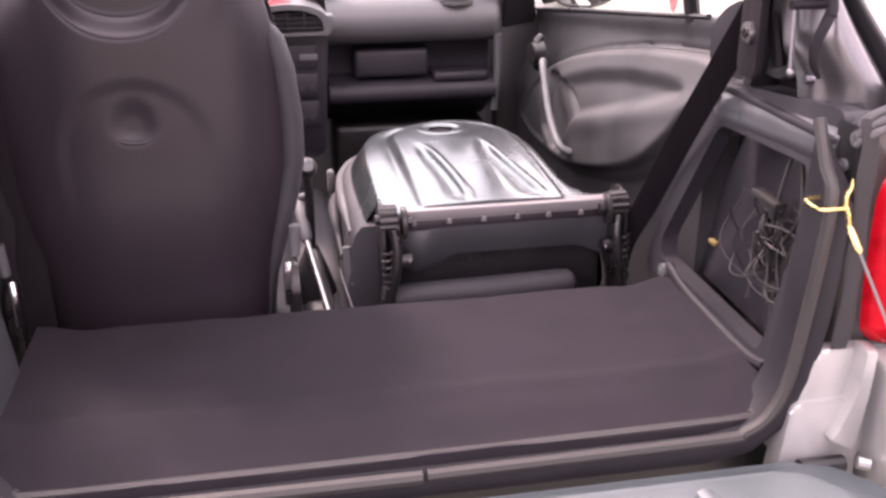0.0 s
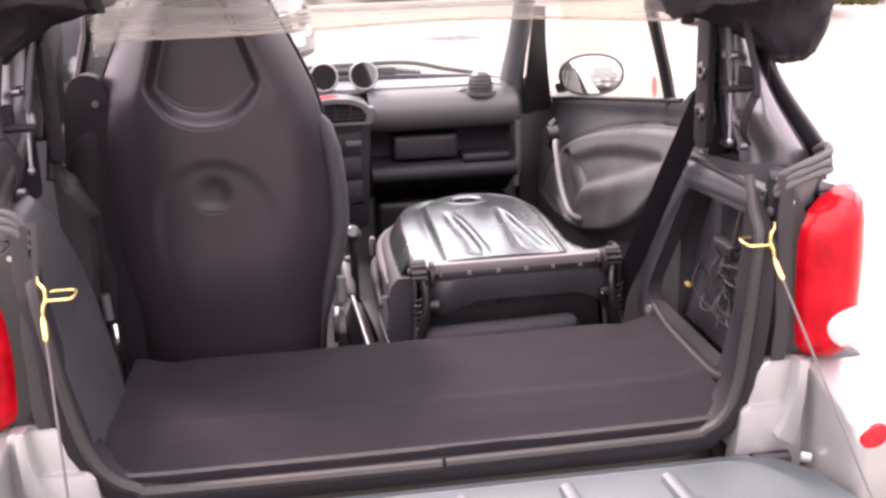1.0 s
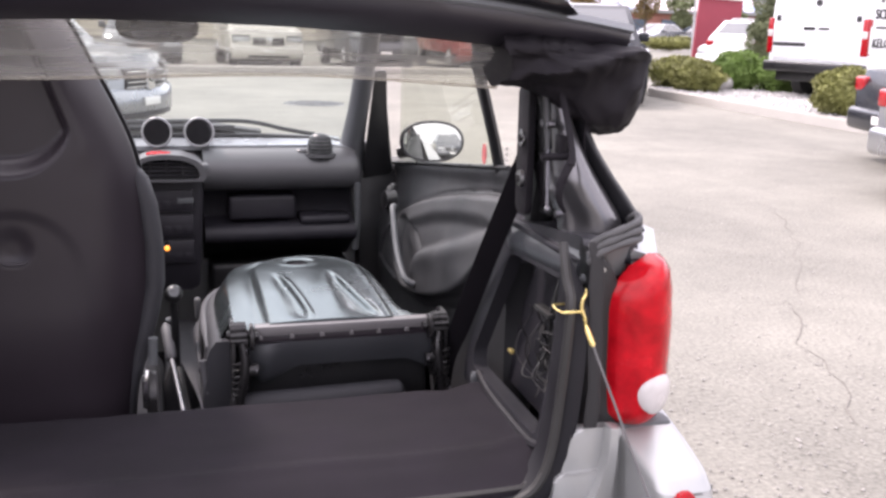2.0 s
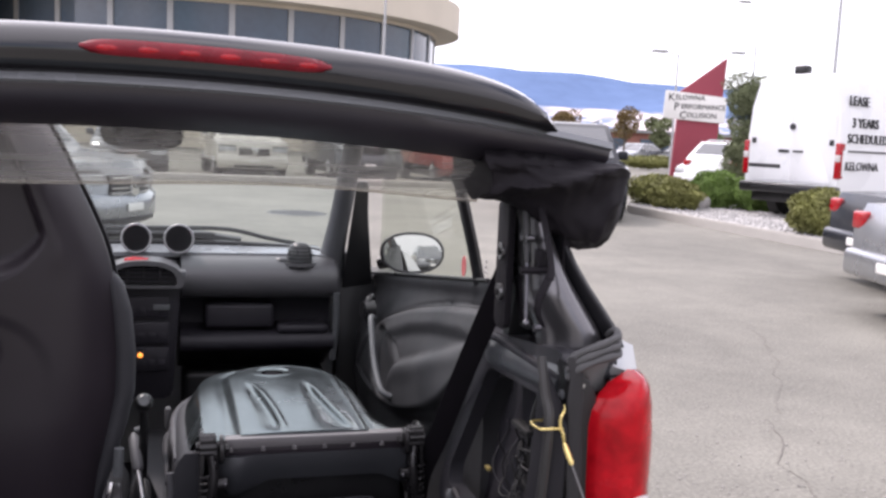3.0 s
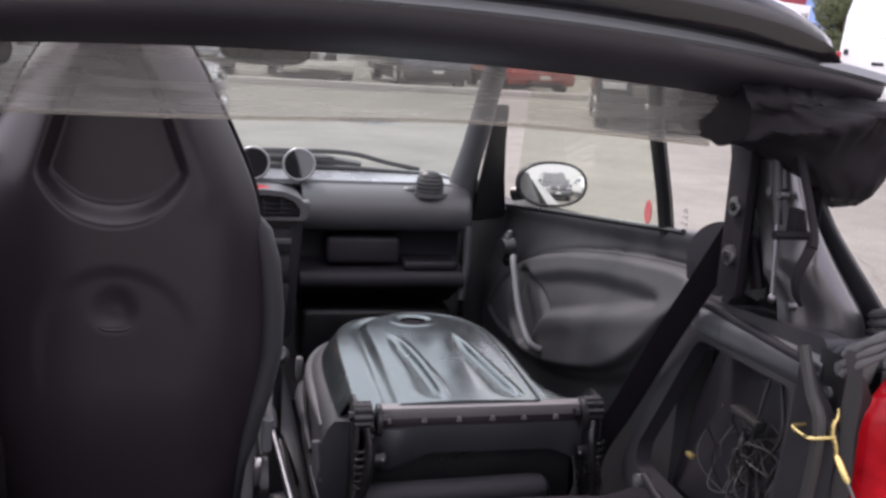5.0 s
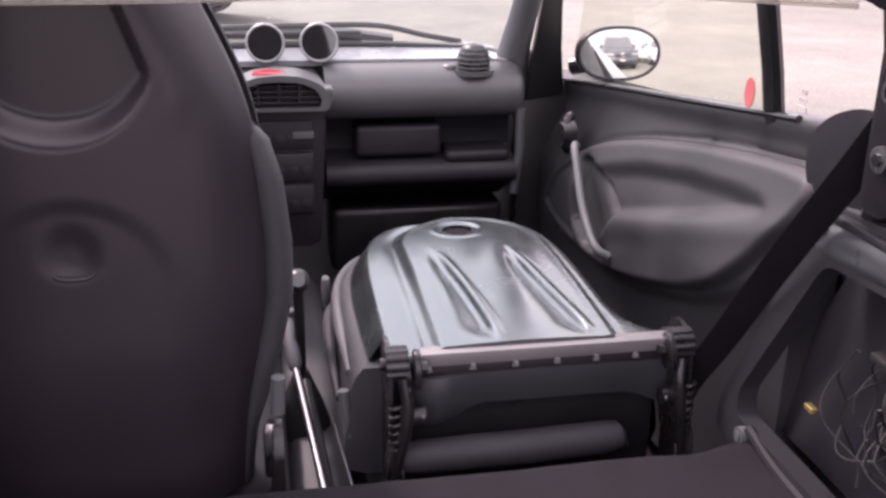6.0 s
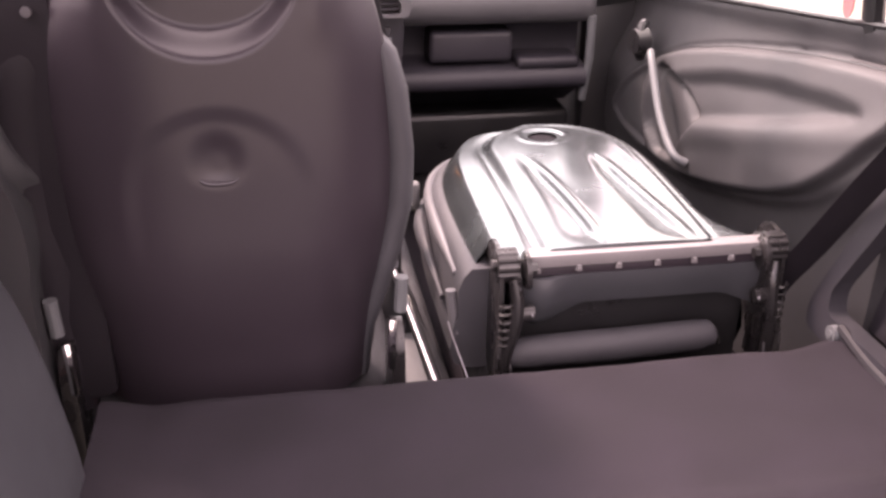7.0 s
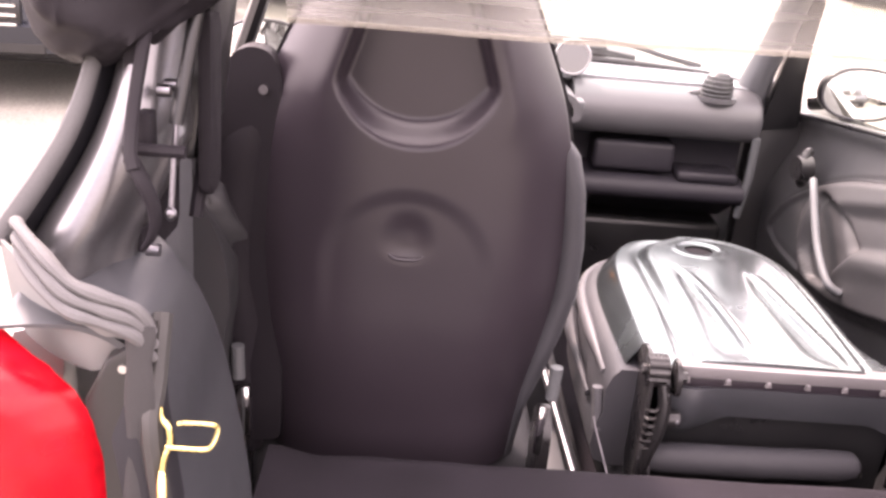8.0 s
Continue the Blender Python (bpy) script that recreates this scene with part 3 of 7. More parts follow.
pane = part("windscreen", bm, M_SCREEN, car, "clear windscreen with a faint green tint")
pane.visible_shadow = False
bm = bm_new()
tube(bm, wt, 0.028, 10, 0.7)
part("windscreen_header", bm, M_BLACK, car)
bm = bm_new()
tube(bm, [q + Vector((0, -0.012, 0.004)) for q in wb], 0.012, 8, 0.7)
part("windscreen_seal", bm, M_BLACK, car, "black windscreen seal")
for s in (1, -1):
    bm = bm_new()
    tube(bm, curve_points([flip((0.455, 1.56, 0.90), s), flip((0.452, 1.52, 1.0), s), flip((0.456, 1.42, 1.15), s), flip((0.458, 1.29, 1.34), s), flip((0.445, 1.14, 1.50), s)], 6), [0.040 - 0.0004 * i + 0.016 * (1 - step(0, 11, i)) for i in range(25)], 16, 0.8)
    part("front_pillar", bm, M_PILLAR, car, "grey trimmed windscreen pillar")
    bm = bm_new()
    box(bm, min(s * 0.468, s * 0.58), max(s * 0.468, s * 0.58), 1.505, 1.56, 0.40, 0.925, 0.006)
    part("door_jamb", bm, M_BLACK, car, "black door jamb")

# wiper and scuttle
bm = bm_new()
tube(bm, curve_points([(0.36, 1.66, 1.012), (0.27, 1.66, 1.028), (0.16, 1.65, 1.052), (0.0, 1.64, 1.055), (-0.3, 1.63, 1.05)], 5), 0.007, 6)
tube(bm, [(0.12, 1.645, 1.038), (-0.34, 1.635, 1.036)], 0.005, 6)
part("wiper", bm, M_BLACK, car, "black windscreen wiper")
bm = bm_new()
tube(bm, curve_points([(0.2, 1.69, 1.008), (0.0, 1.70, 1.03), (-0.4, 1.69, 1.03), (-0.55, 1.66, 1.0)], 5), 0.022, 8, 0.8)
part("scuttle", bm, M_BLACK, car, "black scuttle cowl")

# carpet of the cargo bay
cargo = thing("cargo_carpet", "black worn carpet on the flat cargo floor", "carpet", at=(0, 0.22, 0.66))


def carpet_f(u, v):
    x = -0.49 + 0.98 * u
    y = 0.004 + 0.396 * v
    z = 0.677 + 0.004 * noise.noise(Vector((x * 5, y * 5, 0))) + 0.002 * noise.noise(Vector((x * 18, y * 18, 3)))
    z -= 0.020 * (1 - step(0.0, 0.2, v))
    z += 0.007 * math.exp(-((v - 0.27) / 0.05) ** 2)
    z -= 0.008 * step(0.96, 1.0, v)
    edge = max(step(0.93, 1.0, u), step(0.93, 1.0, 1 - u)) * 0.012
    return (x, y, z + edge)


bm = bm_new()
sheet(bm, carpet_f, 70, 50, (0, 0, -0.016))
part("carpet_mat", bm, M_CARPET, cargo)

# side panels of the cargo bay
def panel_x(z):
    return 0.487 + (z - 0.68) * 0.16


PO = rounded([(0.468, 0.665), (0.478, 0.70), (0.378, 1.010), (0.055, 1.044), (0.052, 0.90), (0.055, 0.665)], 0.03)
PI = rounded([(0.430, 0.704), (0.440, 0.735), (0.348, 0.950), (0.100, 0.962), (0.084, 0.86), (0.090, 0.704)], 0.022)
right_panel = thing("cargo_side_panel", "dark grey cargo side panel with its cover missing", "car trim", at=(0.5, 0.2, 0.67))
bm = bm_new()
ring_prism(bm, PO, PI, lambda a, b: (panel_x(b), a, b), (0.028, 0, 0))
bmesh.ops.bevel(bm, geom=[e for e in bm.edges if len(e.link_faces) == 2 and e.calc_face_angle(0) > 1.2], offset=0.006, segments=2, affect='EDGES')
part("panel_frame", bm, M_PANELSHADED, right_panel)
bm = bm_new()
prism(bm, PO, lambda a, b: (panel_x(b) + 0.085, a, b), (0.006, 0, 0))
part("cavity_back", bm, M_PLASTIC, right_panel, "black cavity behind the panel")
bm = bm_new()
loft(bm, [[(x0 + 0.075, y, z0 + 0.004), (x0 + 0.002, y, z0 + 0.002), (x0 - 0.022 * k, y, z0 - 0.018), (x0 - 0.028 * k, y, z0 - 0.038), (x0 - 0.024 * k, y, z0 - 0.058), (x0 - 0.004, y, z0 - 0.072), (x0 + 0.03, y, z0 - 0.072)] for y, x0, z0, k in ((0.388, 0.556, 0.990, 0.3), (0.382, 0.555, 1.002, 0.75), (0.368, 0.555, 1.010, 0.95), (0.34, 0.555, 1.015, 1.0), (0.25, 0.556, 1.021, 1.0), (0.15, 0.557, 1.027, 1.0), (0.05, 0.556, 1.033, 1.0))])
part("panel_rail", bm, M_RAIL, right_panel, "smooth grey top rail of the panel", angle=60)
bm = bm_new()
tube(bm, curve_points([(0.493, 0.395, 0.70), (0.490, 0.30, 0.688), (0.486, 0.12, 0.69), (0.486, 0.06, 0.70)], 6), 0.008, 8)
part("panel_rail", bm, M_FRAME, right_panel, "grey lower rail of the panel")
for y, z, r in ((0.40, 0.690, 0.012), (0.366, 0.985, 0.010), (0.02, 1.02, 0.009), (0.03, 0.985, 0.008)):
    bm = bm_new()
    disc(bm, (panel_x(z) - 0.008, y, z), (1, 0, 0), r, 0.014, 16)
    disc(bm, (panel_x(z) - 0.010, y, z), (1, 0, 0), r * 0.5, 0.01, 10)
    part("clip", bm, M_TRIM, right_panel, "grey plastic clip")
bm = bm_new()
box(bm, 0.53, 0.66, 0.05, 0.40, 1.0, 1.012, 0.004)
part("panel_shelf", bm, M_PLASTIC, right_panel)

left_panel = thing("cargo_side_panel", "dark grey closed cargo side panel", "car trim", at=(-0.5, 0.2, 0.67))
bm = bm_new()
face = curve_points([(0.484, 0.665, 0.262), (0.489, 0.72, 0.272), (0.505, 0.80, 0.288), (0.522, 0.88, 0.290), (0.530, 0.94, 0.262), (0.539, 0.99, 0.230), (0.548, 1.018, 0.212), (0.562, 1.037, 0.215), (0.590, 1.047, 0.240), (0.625, 1.047, 0.262), (0.665, 1.042, 0.270)], 5)


def panel_f(u, v):
    i = min(len(face) - 2, int(u * (len(face) - 1)))
    q = face[i].lerp(face[i + 1], u * (len(face) - 1) - i)
    y = 0.020 + (q.z - 0.020) * v
    return (-(q.x + 0.020 * step(0.90, 1.0, v) ** 2), y, q.y - 0.012 * step(1.0, 1.04, q.y) * (1 - v))


sheet(bm, panel_f, 60, 40, (-0.006, 0.0, -0.004))
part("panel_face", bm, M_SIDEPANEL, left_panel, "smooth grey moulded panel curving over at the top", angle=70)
bm = bm_new()
prism(bm, rounded([(0.285, 0.60), (0.50, 0.60), (0.50, 1.10), (0.46, 1.17), (0.30, 1.17)], 0.03), lambda a, b: (-0.598, a, b), (-0.02, 0, 0), 0.006)
part("pillar_trim", bm, M_PILLAR, left_panel, "light grey door pillar trim")

# loose cables in the open cavity
cables = thing("wiring_loom", "tangled black and grey cables in the open side cavity", "cable", at=(0.55, 0.2, 0.72))
rng = random.Random(4)
for k in range(19):
    cy, cz = 0.2 + rng.uniform(-0.05, 0.06), 0.80 + rng.uniform(-0.03, 0.03)
    ry, rz = rng.uniform(0.03, 0.085), rng.uniform(0.04, 0.085)
    x0 = 0.552 + rng.uniform(-0.008, 0.03)
    ph = rng.uniform(0, 6.28)
    turns = rng.uniform(0.5, 1.3)
    pts = []
    for i in range(18):
        a = ph + turns * 2 * math.pi * i / 17
        pts.append((x0 + 0.012 * math.sin(3 * a + k), cy + ry * math.cos(a), max(0.705, cz + rz * math.sin(a))))
    bm = bm_new()
    tube(bm, curve_points(pts, 2), rng.choice((0.0011, 0.0014, 0.0018)), 6)
    part("cable", bm, M_CABLE if k % 6 == 0 else M_WIREBLK, cables)
for k in range(3):
    y = 0.12 + 0.04 * k
    bm = bm_new()
    tube(bm, curve_points([(0.56, y, 0.72), (0.55 + 0.01 * (k % 3), y + 0.03, 0.80), (0.555, y - 0.02 * (k % 2), 0.88), (0.575, y + 0.05 - 0.02 * k, 0.95)], 5), 0.003, 6)
    part("cable", bm, M_WIREBLK, cables)
bm = bm_new()
box(bm, 0.545, 0.565, 0.19, 0.26, 0.868, 0.878, 0.002)
part("connector", bm, M_WIREBLK, cables, "black plug")
bm = bm_new()
box(bm, 0.530, 0.540, 0.325, 0.345, 0.760, 0.767, 0.002)
part("connector", bm, M_BRASS, cables, "small yellow plug")

# tail lamps
for s in (1, -1):
    lamp = thing("tail_lamp", "tall red tail lamp with a round white reversing lamp", "car lamp", "tail lamps", at=(s * 0.63, 0.05, 0.75))

    def lamp_edge(v, pts):
        for (a, xa), (b, xb) in zip(pts, pts[1:]):
            if v <= b:
                return xa + (xb - xa) * step(0, 1, (v - a) / (b - a)) * 0.5 + (xb - xa) * (v - a) / (b - a) * 0.5
        return pts[-1][1]

    def lamp_f(u, v):
        z = 0.745 + 0.274 * v
        left = lamp_edge(v, ((0.0, 0.605), (0.03, 0.588), (0.10, 0.577), (0.4, 0.571), (0.72, 0.569), (0.79, 0.572), (0.88, 0.582), (0.94, 0.597), (0.98, 0.620), (1.0, 0.642)) if s > 0 else ((0.0, 0.605), (0.03, 0.590), (0.10, 0.580), (0.4, 0.574), (0.60, 0.575), (0.74, 0.582), (0.84, 0.596), (0.92, 0.618), (0.97, 0.642), (1.0, 0.666)))
        right = lamp_edge(v, ((0.0, 0.644), (0.03, 0.668), (0.10, 0.694), (0.25, 0.707), (0.62, 0.708), (0.80, 0.703), (0.92, 0.692), (0.98, 0.674), (1.0, 0.654)) if s > 0 else ((0.0, 0.660), (0.03, 0.690), (0.10, 0.722), (0.25, 0.738), (0.62, 0.742), (0.80, 0.738), (0.92, 0.726), (0.98, 0.696), (1.0, 0.680)))
        x = left + (right - left) * u
        k = (1 - abs(2 * v - 1) ** 8) ** 0.5
        y = 0.040 + k * (0.078 * u * u - 0.012 - 0.078 * math.sin(math.pi * (0.06 + 0.80 * u)))
        return (s * x, y, z)

    bm = bm_new()
    sheet(bm, lamp_f, 24, 40)
    bmesh.ops.remove_doubles(bm, verts=bm.verts, dist=0.0008)
    lens = part("lens", bm, M_RED, lamp, angle=60)
    bm = bm_new()
    rings = []
    for k, d in ((1.0, 0.0), (1.0, -0.005), (0.8, -0.010), (0.4, -0.012), (0.05, -0.0125)):
        ring = []
        for j in range(24):
            a = 2 * math.pi * j / 24
            du, dv = 0.20 * k * math.cos(a), 0.115 * k * math.sin(a)
            q = lamp_f(0.52 + 1.3 * du, 0.245 + dv)
            ring.append((q[0] + s * 0.3 * -d, q[1] + d + 0.001, q[2]))
        rings.append(ring)
    loft(bm, rings)
    part("reversing_lamp", bm, M_LENSWHITE, lens, "white round reversing lamp")

# cable hooks and the wire ropes of the flap
for s in (1, -1):
    hook = thing("tailgate_cable", "steel wire rope with a yellow zinc-plated hook", "cable", "tailgate cables", at=(s * 0.51, 0, 0.95))
    bm = bm_new()
    tube(bm, curve_points([(s * 0.513, 0.014, 0.9515), (s * 0.505, 0.016, 0.9515), (s * 0.484, 0.016, 0.9515), (s * 0.478, 0.012, 0.951), (s * 0.4765, -0.002, 0.950), (s * 0.478, -0.016, 0.950), (s * 0.484, -0.020, 0.950), (s * 0.505, -0.020, 0.950), (s * 0.514, -0.018, 0.949)], 5), 0.0022, 8)
    tube(bm, curve_points([(s * 0.519, -0.010, 0.982), (s * 0.518, -0.012, 0.972), (s * 0.512, -0.015, 0.965), (s * 0.511, -0.017, 0.952), (s * 0.515, -0.020, 0.940), (s * 0.517, -0.022, 0.925)], 4), [0.0010 + 0.0016 * min(1.0, i / 6) for i in range(21)], 8)
    part("hook", bm, M_BRASS, hook, "yellow zinc-plated wire hook")
    bm = bm_new()
    end = Vector((0.57, -0.30, 0.605) if s > 0 else (-0.478, -0.187, 0.607))
    top = Vector((s * 0.517, -0.022, 0.928))
    d = (end - top).normalized()
    tube(bm, [top, top + d * 0.008, top + d * 0.03, top + d * 0.034], [0.003, 0.0042, 0.0042, 0.002], 8)
    part("ferrule", bm, M_BRASS, hook, "crimped ferrule")
    bm = bm_new()
    tube(bm, [top + d * 0.03, end], 0.0019, 6)
    part("wire_rope", bm, M_WIREGREY, hook, "thin grey steel wire rope")

# flap folded down
flap = thing("tailgate_flap", "grey ribbed inner side of the folded-down tailgate", "tailgate", at=(0, -0.3, 0.59))
FO = rounded([(-0.545, -0.028), (-0.60, -0.16), (-0.58, -0.46), (-0.45, -0.53), (0.45, -0.53), (0.58, -0.46), (0.60, -0.16), (0.545, -0.028)], 0.06, 6)


def flap_z(y):
    return 0.612 + 0.03 * y


bm = bm_new()
prism(bm, FO, lambda a, b: (a, b, flap_z(b)), (0, 0, -0.035), 0.010, 3)
part("flap_panel", bm, M_FLAP, flap)
bm = bm_new()
prism(bm, rounded([(-0.50, -0.055), (-0.53, -0.16), (-0.51, -0.42), (-0.40, -0.48), (0.40, -0.48), (0.51, -0.42), (0.53, -0.16), (0.50, -0.055)], 0.06, 6), lambda a, b: (a, b, flap_z(b) + 0.010), (0, 0, -0.016), 0.007, 3)
part("inner_liner", bm, M_FLAP, flap, "raised grey plastic liner")
for x in (-0.43, -0.28, -0.125, 0.03, 0.185, 0.34):
    bm = bm_new()
    tube(bm, [(x, -0.075, flap_z(-0.075) + 0.006), (x + 0.002, -0.085, flap_z(-0.085) + 0.012), (x + 0.012, -0.20, flap_z(-0.2) + 0.015), (x + 0.02, -0.33, flap_z(-0.33) + 0.014), (x + 0.021, -0.345, flap_z(-0.345) + 0.006)], [0.004, 0.012, 0.014, 0.014, 0.004], 10, 0.8)
    part("rib", bm, M_FLAP, flap)
for s in (1, -1):
    bm = bm_new()
    bx, by = (0.57, -0.30) if s > 0 else (-0.478, -0.187)
    box(bm, bx - 0.016, bx + 0.016, by - 0.02, by + 0.02, 0.60, 0.622, 0.004)
    part("cable_bracket", bm, M_BLACK, flap, "black cable bracket")
    bm = bm_new()
    tube(bm, [(s * 0.50, -0.03, 0.600), (s * 0.56, -0.03, 0.600)], 0.012, 10)
    part("hinge", bm, M_BLACK, flap, "black hinge")

# ---- folded soft top on its raised frame ----
top_thing = thing("soft_top", "black folded soft top raised over its clear plastic rear window", "car roof", at=(0, 0.15, 1.30))


def bow(x, w=0.68):
    return (x / w) ** 2


# frame rail under the folded roof
rail = [(x, 0.10 + 0.13 * bow(x), 1.387 - 0.095 * (x + 0.10) ** 2) for x in [-0.66 + 1.32 * i / 40 for i in range(41)]]
bm = bm_new()
rings = []
for x, y, z in rail:
    rings.append([(x, y - 0.030, z + 0.026), (x, y - 0.040, z + 0.016), (x, y - 0.036, z + 0.002), (x, y - 0.014, z - 0.012), (x, y + 0.02, z - 0.036), (x, y + 0.05, z - 0.034), (x, y + 0.06, z + 0.0), (x, y + 0.03, z + 0.028)])
loft(bm, rings)
part("frame_rail", bm, M_ROOFRAIL, top_thing, "dark plastic rear rail", angle=60)
bm = bm_new()
rings = []
for x, y, z in rail:
    rings.append([(x, y - 0.046, z + 0.030), (x, y - 0.050, z + 0.020), (x, y - 0.040, z + 0.016), (x, y - 0.034, z + 0.026)])
loft(bm, rings)
part("rail_trim", bm, M_DASHTOP, top_thing, "grey trim strip along the rail", angle=60)

# folded roof pack with the high brake lamp in its back
pack_w = 0.525


def pack_ring(x):
    t = min(1.0, abs(x) / pack_w)
    k = (1 - t ** 7) ** 0.5
    drop = 0.095 * (x + 0.10) ** 2
    y0 = 0.055 + 0.06 * t * t
    h = 0.073 * max(k, 0.08)
    zb = 1.410 - drop
    return [(x, y0 + 0.02, zb), (x, y0 - 0.020, zb + 0.2 * h), (x, y0 - 0.026, zb + 0.5 * h), (x, y0 - 0.018, zb + 0.78 * h), (x, y0 + 0.005, zb + 0.95 * h), (x, y0 + 0.05, zb + h), (x, y0 + 0.2, zb + 1.02 * h), (x, y0 + 0.27, zb + 0.9 * h), (x, y0 + 0.28, zb + 0.2 * h), (x, y0 + 0.2, zb)]


bm = bm_new()
loft(bm, [pack_ring(-pack_w + 2 * pack_w * i / 60) for i in range(61)])
part("folded_roof", bm, M_GLOSS, top_thing, "glossy black cover of the folded roof", angle=60)
bm = bm_new()
rings = []
for i in range(25):
    x = 0.012 - 0.158 + 0.316 * i / 24
    q = pack_ring(x)
    k = max(0.15, (1 - abs((x - 0.012) / 0.159) ** 8) ** 0.5)
    a, b = Vector(q[2]), Vector(q[3])
    mid = (a + b) / 2 + Vector((0, -0.004, -0.006))
    rings.append([mid + Vector((0, -0.001, -0.011 * k)), mid + Vector((0, -0.005, -0.006 * k)), mid + Vector((0, -0.003, 0.005 * k)), mid + Vector((0, 0.003, 0.010 * k)), mid + Vector((0, 0.014, 0))])
loft(bm, rings)
part("high_brake_lamp", bm, M_BRAKELAMP, top_thing, "long dark red brake lamp", angle=60)
for i in range(6):
    x = 0.012 - 0.125 + 0.25 * i / 5
    q = pack_ring(x)
    bm = bm_new()
    ball(bm, (Vector(q[2]) + Vector(q[3])) / 2 + Vector((0, -0.008, -0.008)), 0.014, 0.002, 0.004, 10, 6)
    part("lamp_segment", bm, M_REDDARK, top_thing, "bright red lamp segment")

# cloth corners, bunched at both ends of the rail
for s in (1, -1):
    rings = []
    for i in range(97):
        t = i / 96
        x = 0.43 + 0.265 * t
        k = (1 - max(0.0, (t - 0.72) / 0.28) ** 2.5) ** 0.5 if t < 1 else 0.1
        k = max(k, 0.12)
        hb = 0.05 + (0.070 if s > 0 else 0.084) * step(0.15, 0.75, t)
        ring = []
        for j in range(96):
            a = 2 * math.pi * j / 96
            zz = math.sin(a)
            h = 0.035 if zz > 0 else hb
            w = 0.092 + 0.010 * math.sin(5 * a + 9 * t) + 0.007 * noise.noise(Vector((6 * t, 2.2 * math.cos(a), 2.2 * math.sin(a))))
            # sharp folds that fan out from the hinge, with shallow ones across them
            wob = 1.6 * noise.noise(Vector((3.5 * t + 2 * s, 1.5 * math.cos(a), 1.5 * zz)))
            fold = (1 - abs(math.sin(3.0 * a + 5.5 * t + wob))) ** 3 * 0.055 + (1 - abs(math.sin(2.0 * a - 9.0 * t + 2.0 * wob))) ** 4 * 0.038 - 0.05 * noise.noise(Vector((11 * t, 4 * math.cos(a), 4 * zz)))
            k2 = k * (1 + (fold - 0.03) * step(0.06, 0.3, t))
            ring.append((s * (x + 0.010 * math.sin(4 * a + 3 * t)), 0.205 + 0.01 * t + w * k2 * math.cos(a), 1.335 - (0.022 if s > 0 else -0.018) - 0.012 * t + h * k2 * zz + 0.005 * math.sin(7 * t + 3 * a) + 0.006 * noise.noise(Vector((9 * t + 4 * s, 3 * math.cos(a), 5 * zz))) * k))
        rings.append(ring)
    bm = bm_new()
    loft(bm, rings)
    part("cloth_corner", bm, M_SOFTTOP, top_thing, "bunched black cloth corner", angle=60)

# plastic rear window
def window_f(u, v):
    x = -0.46 + 0.92 * u
    b = bow(x)
    return (x, 0.135 + 0.09 * b + (0.095 - 0.02 * b) * v + 0.004 * math.sin(3.1 * v), 1.358 - 0.03 * b - 0.086 * v + 0.003 * math.sin(9 * u + 2 * v))


bm = bm_new()
sheet(bm, window_f, 40, 8)
win = part("rear_window", bm, M_REARWIN, top_thing, "scuffed clear plastic rear window")
win.visible_shadow = False
bm = bm_new()
tube(bm, [Vector(window_f(i / 30, 1.0)) for i in range(31)], 0.0035, 6, 0.8)
part("window_hem", bm, M_REARWIN, top_thing)

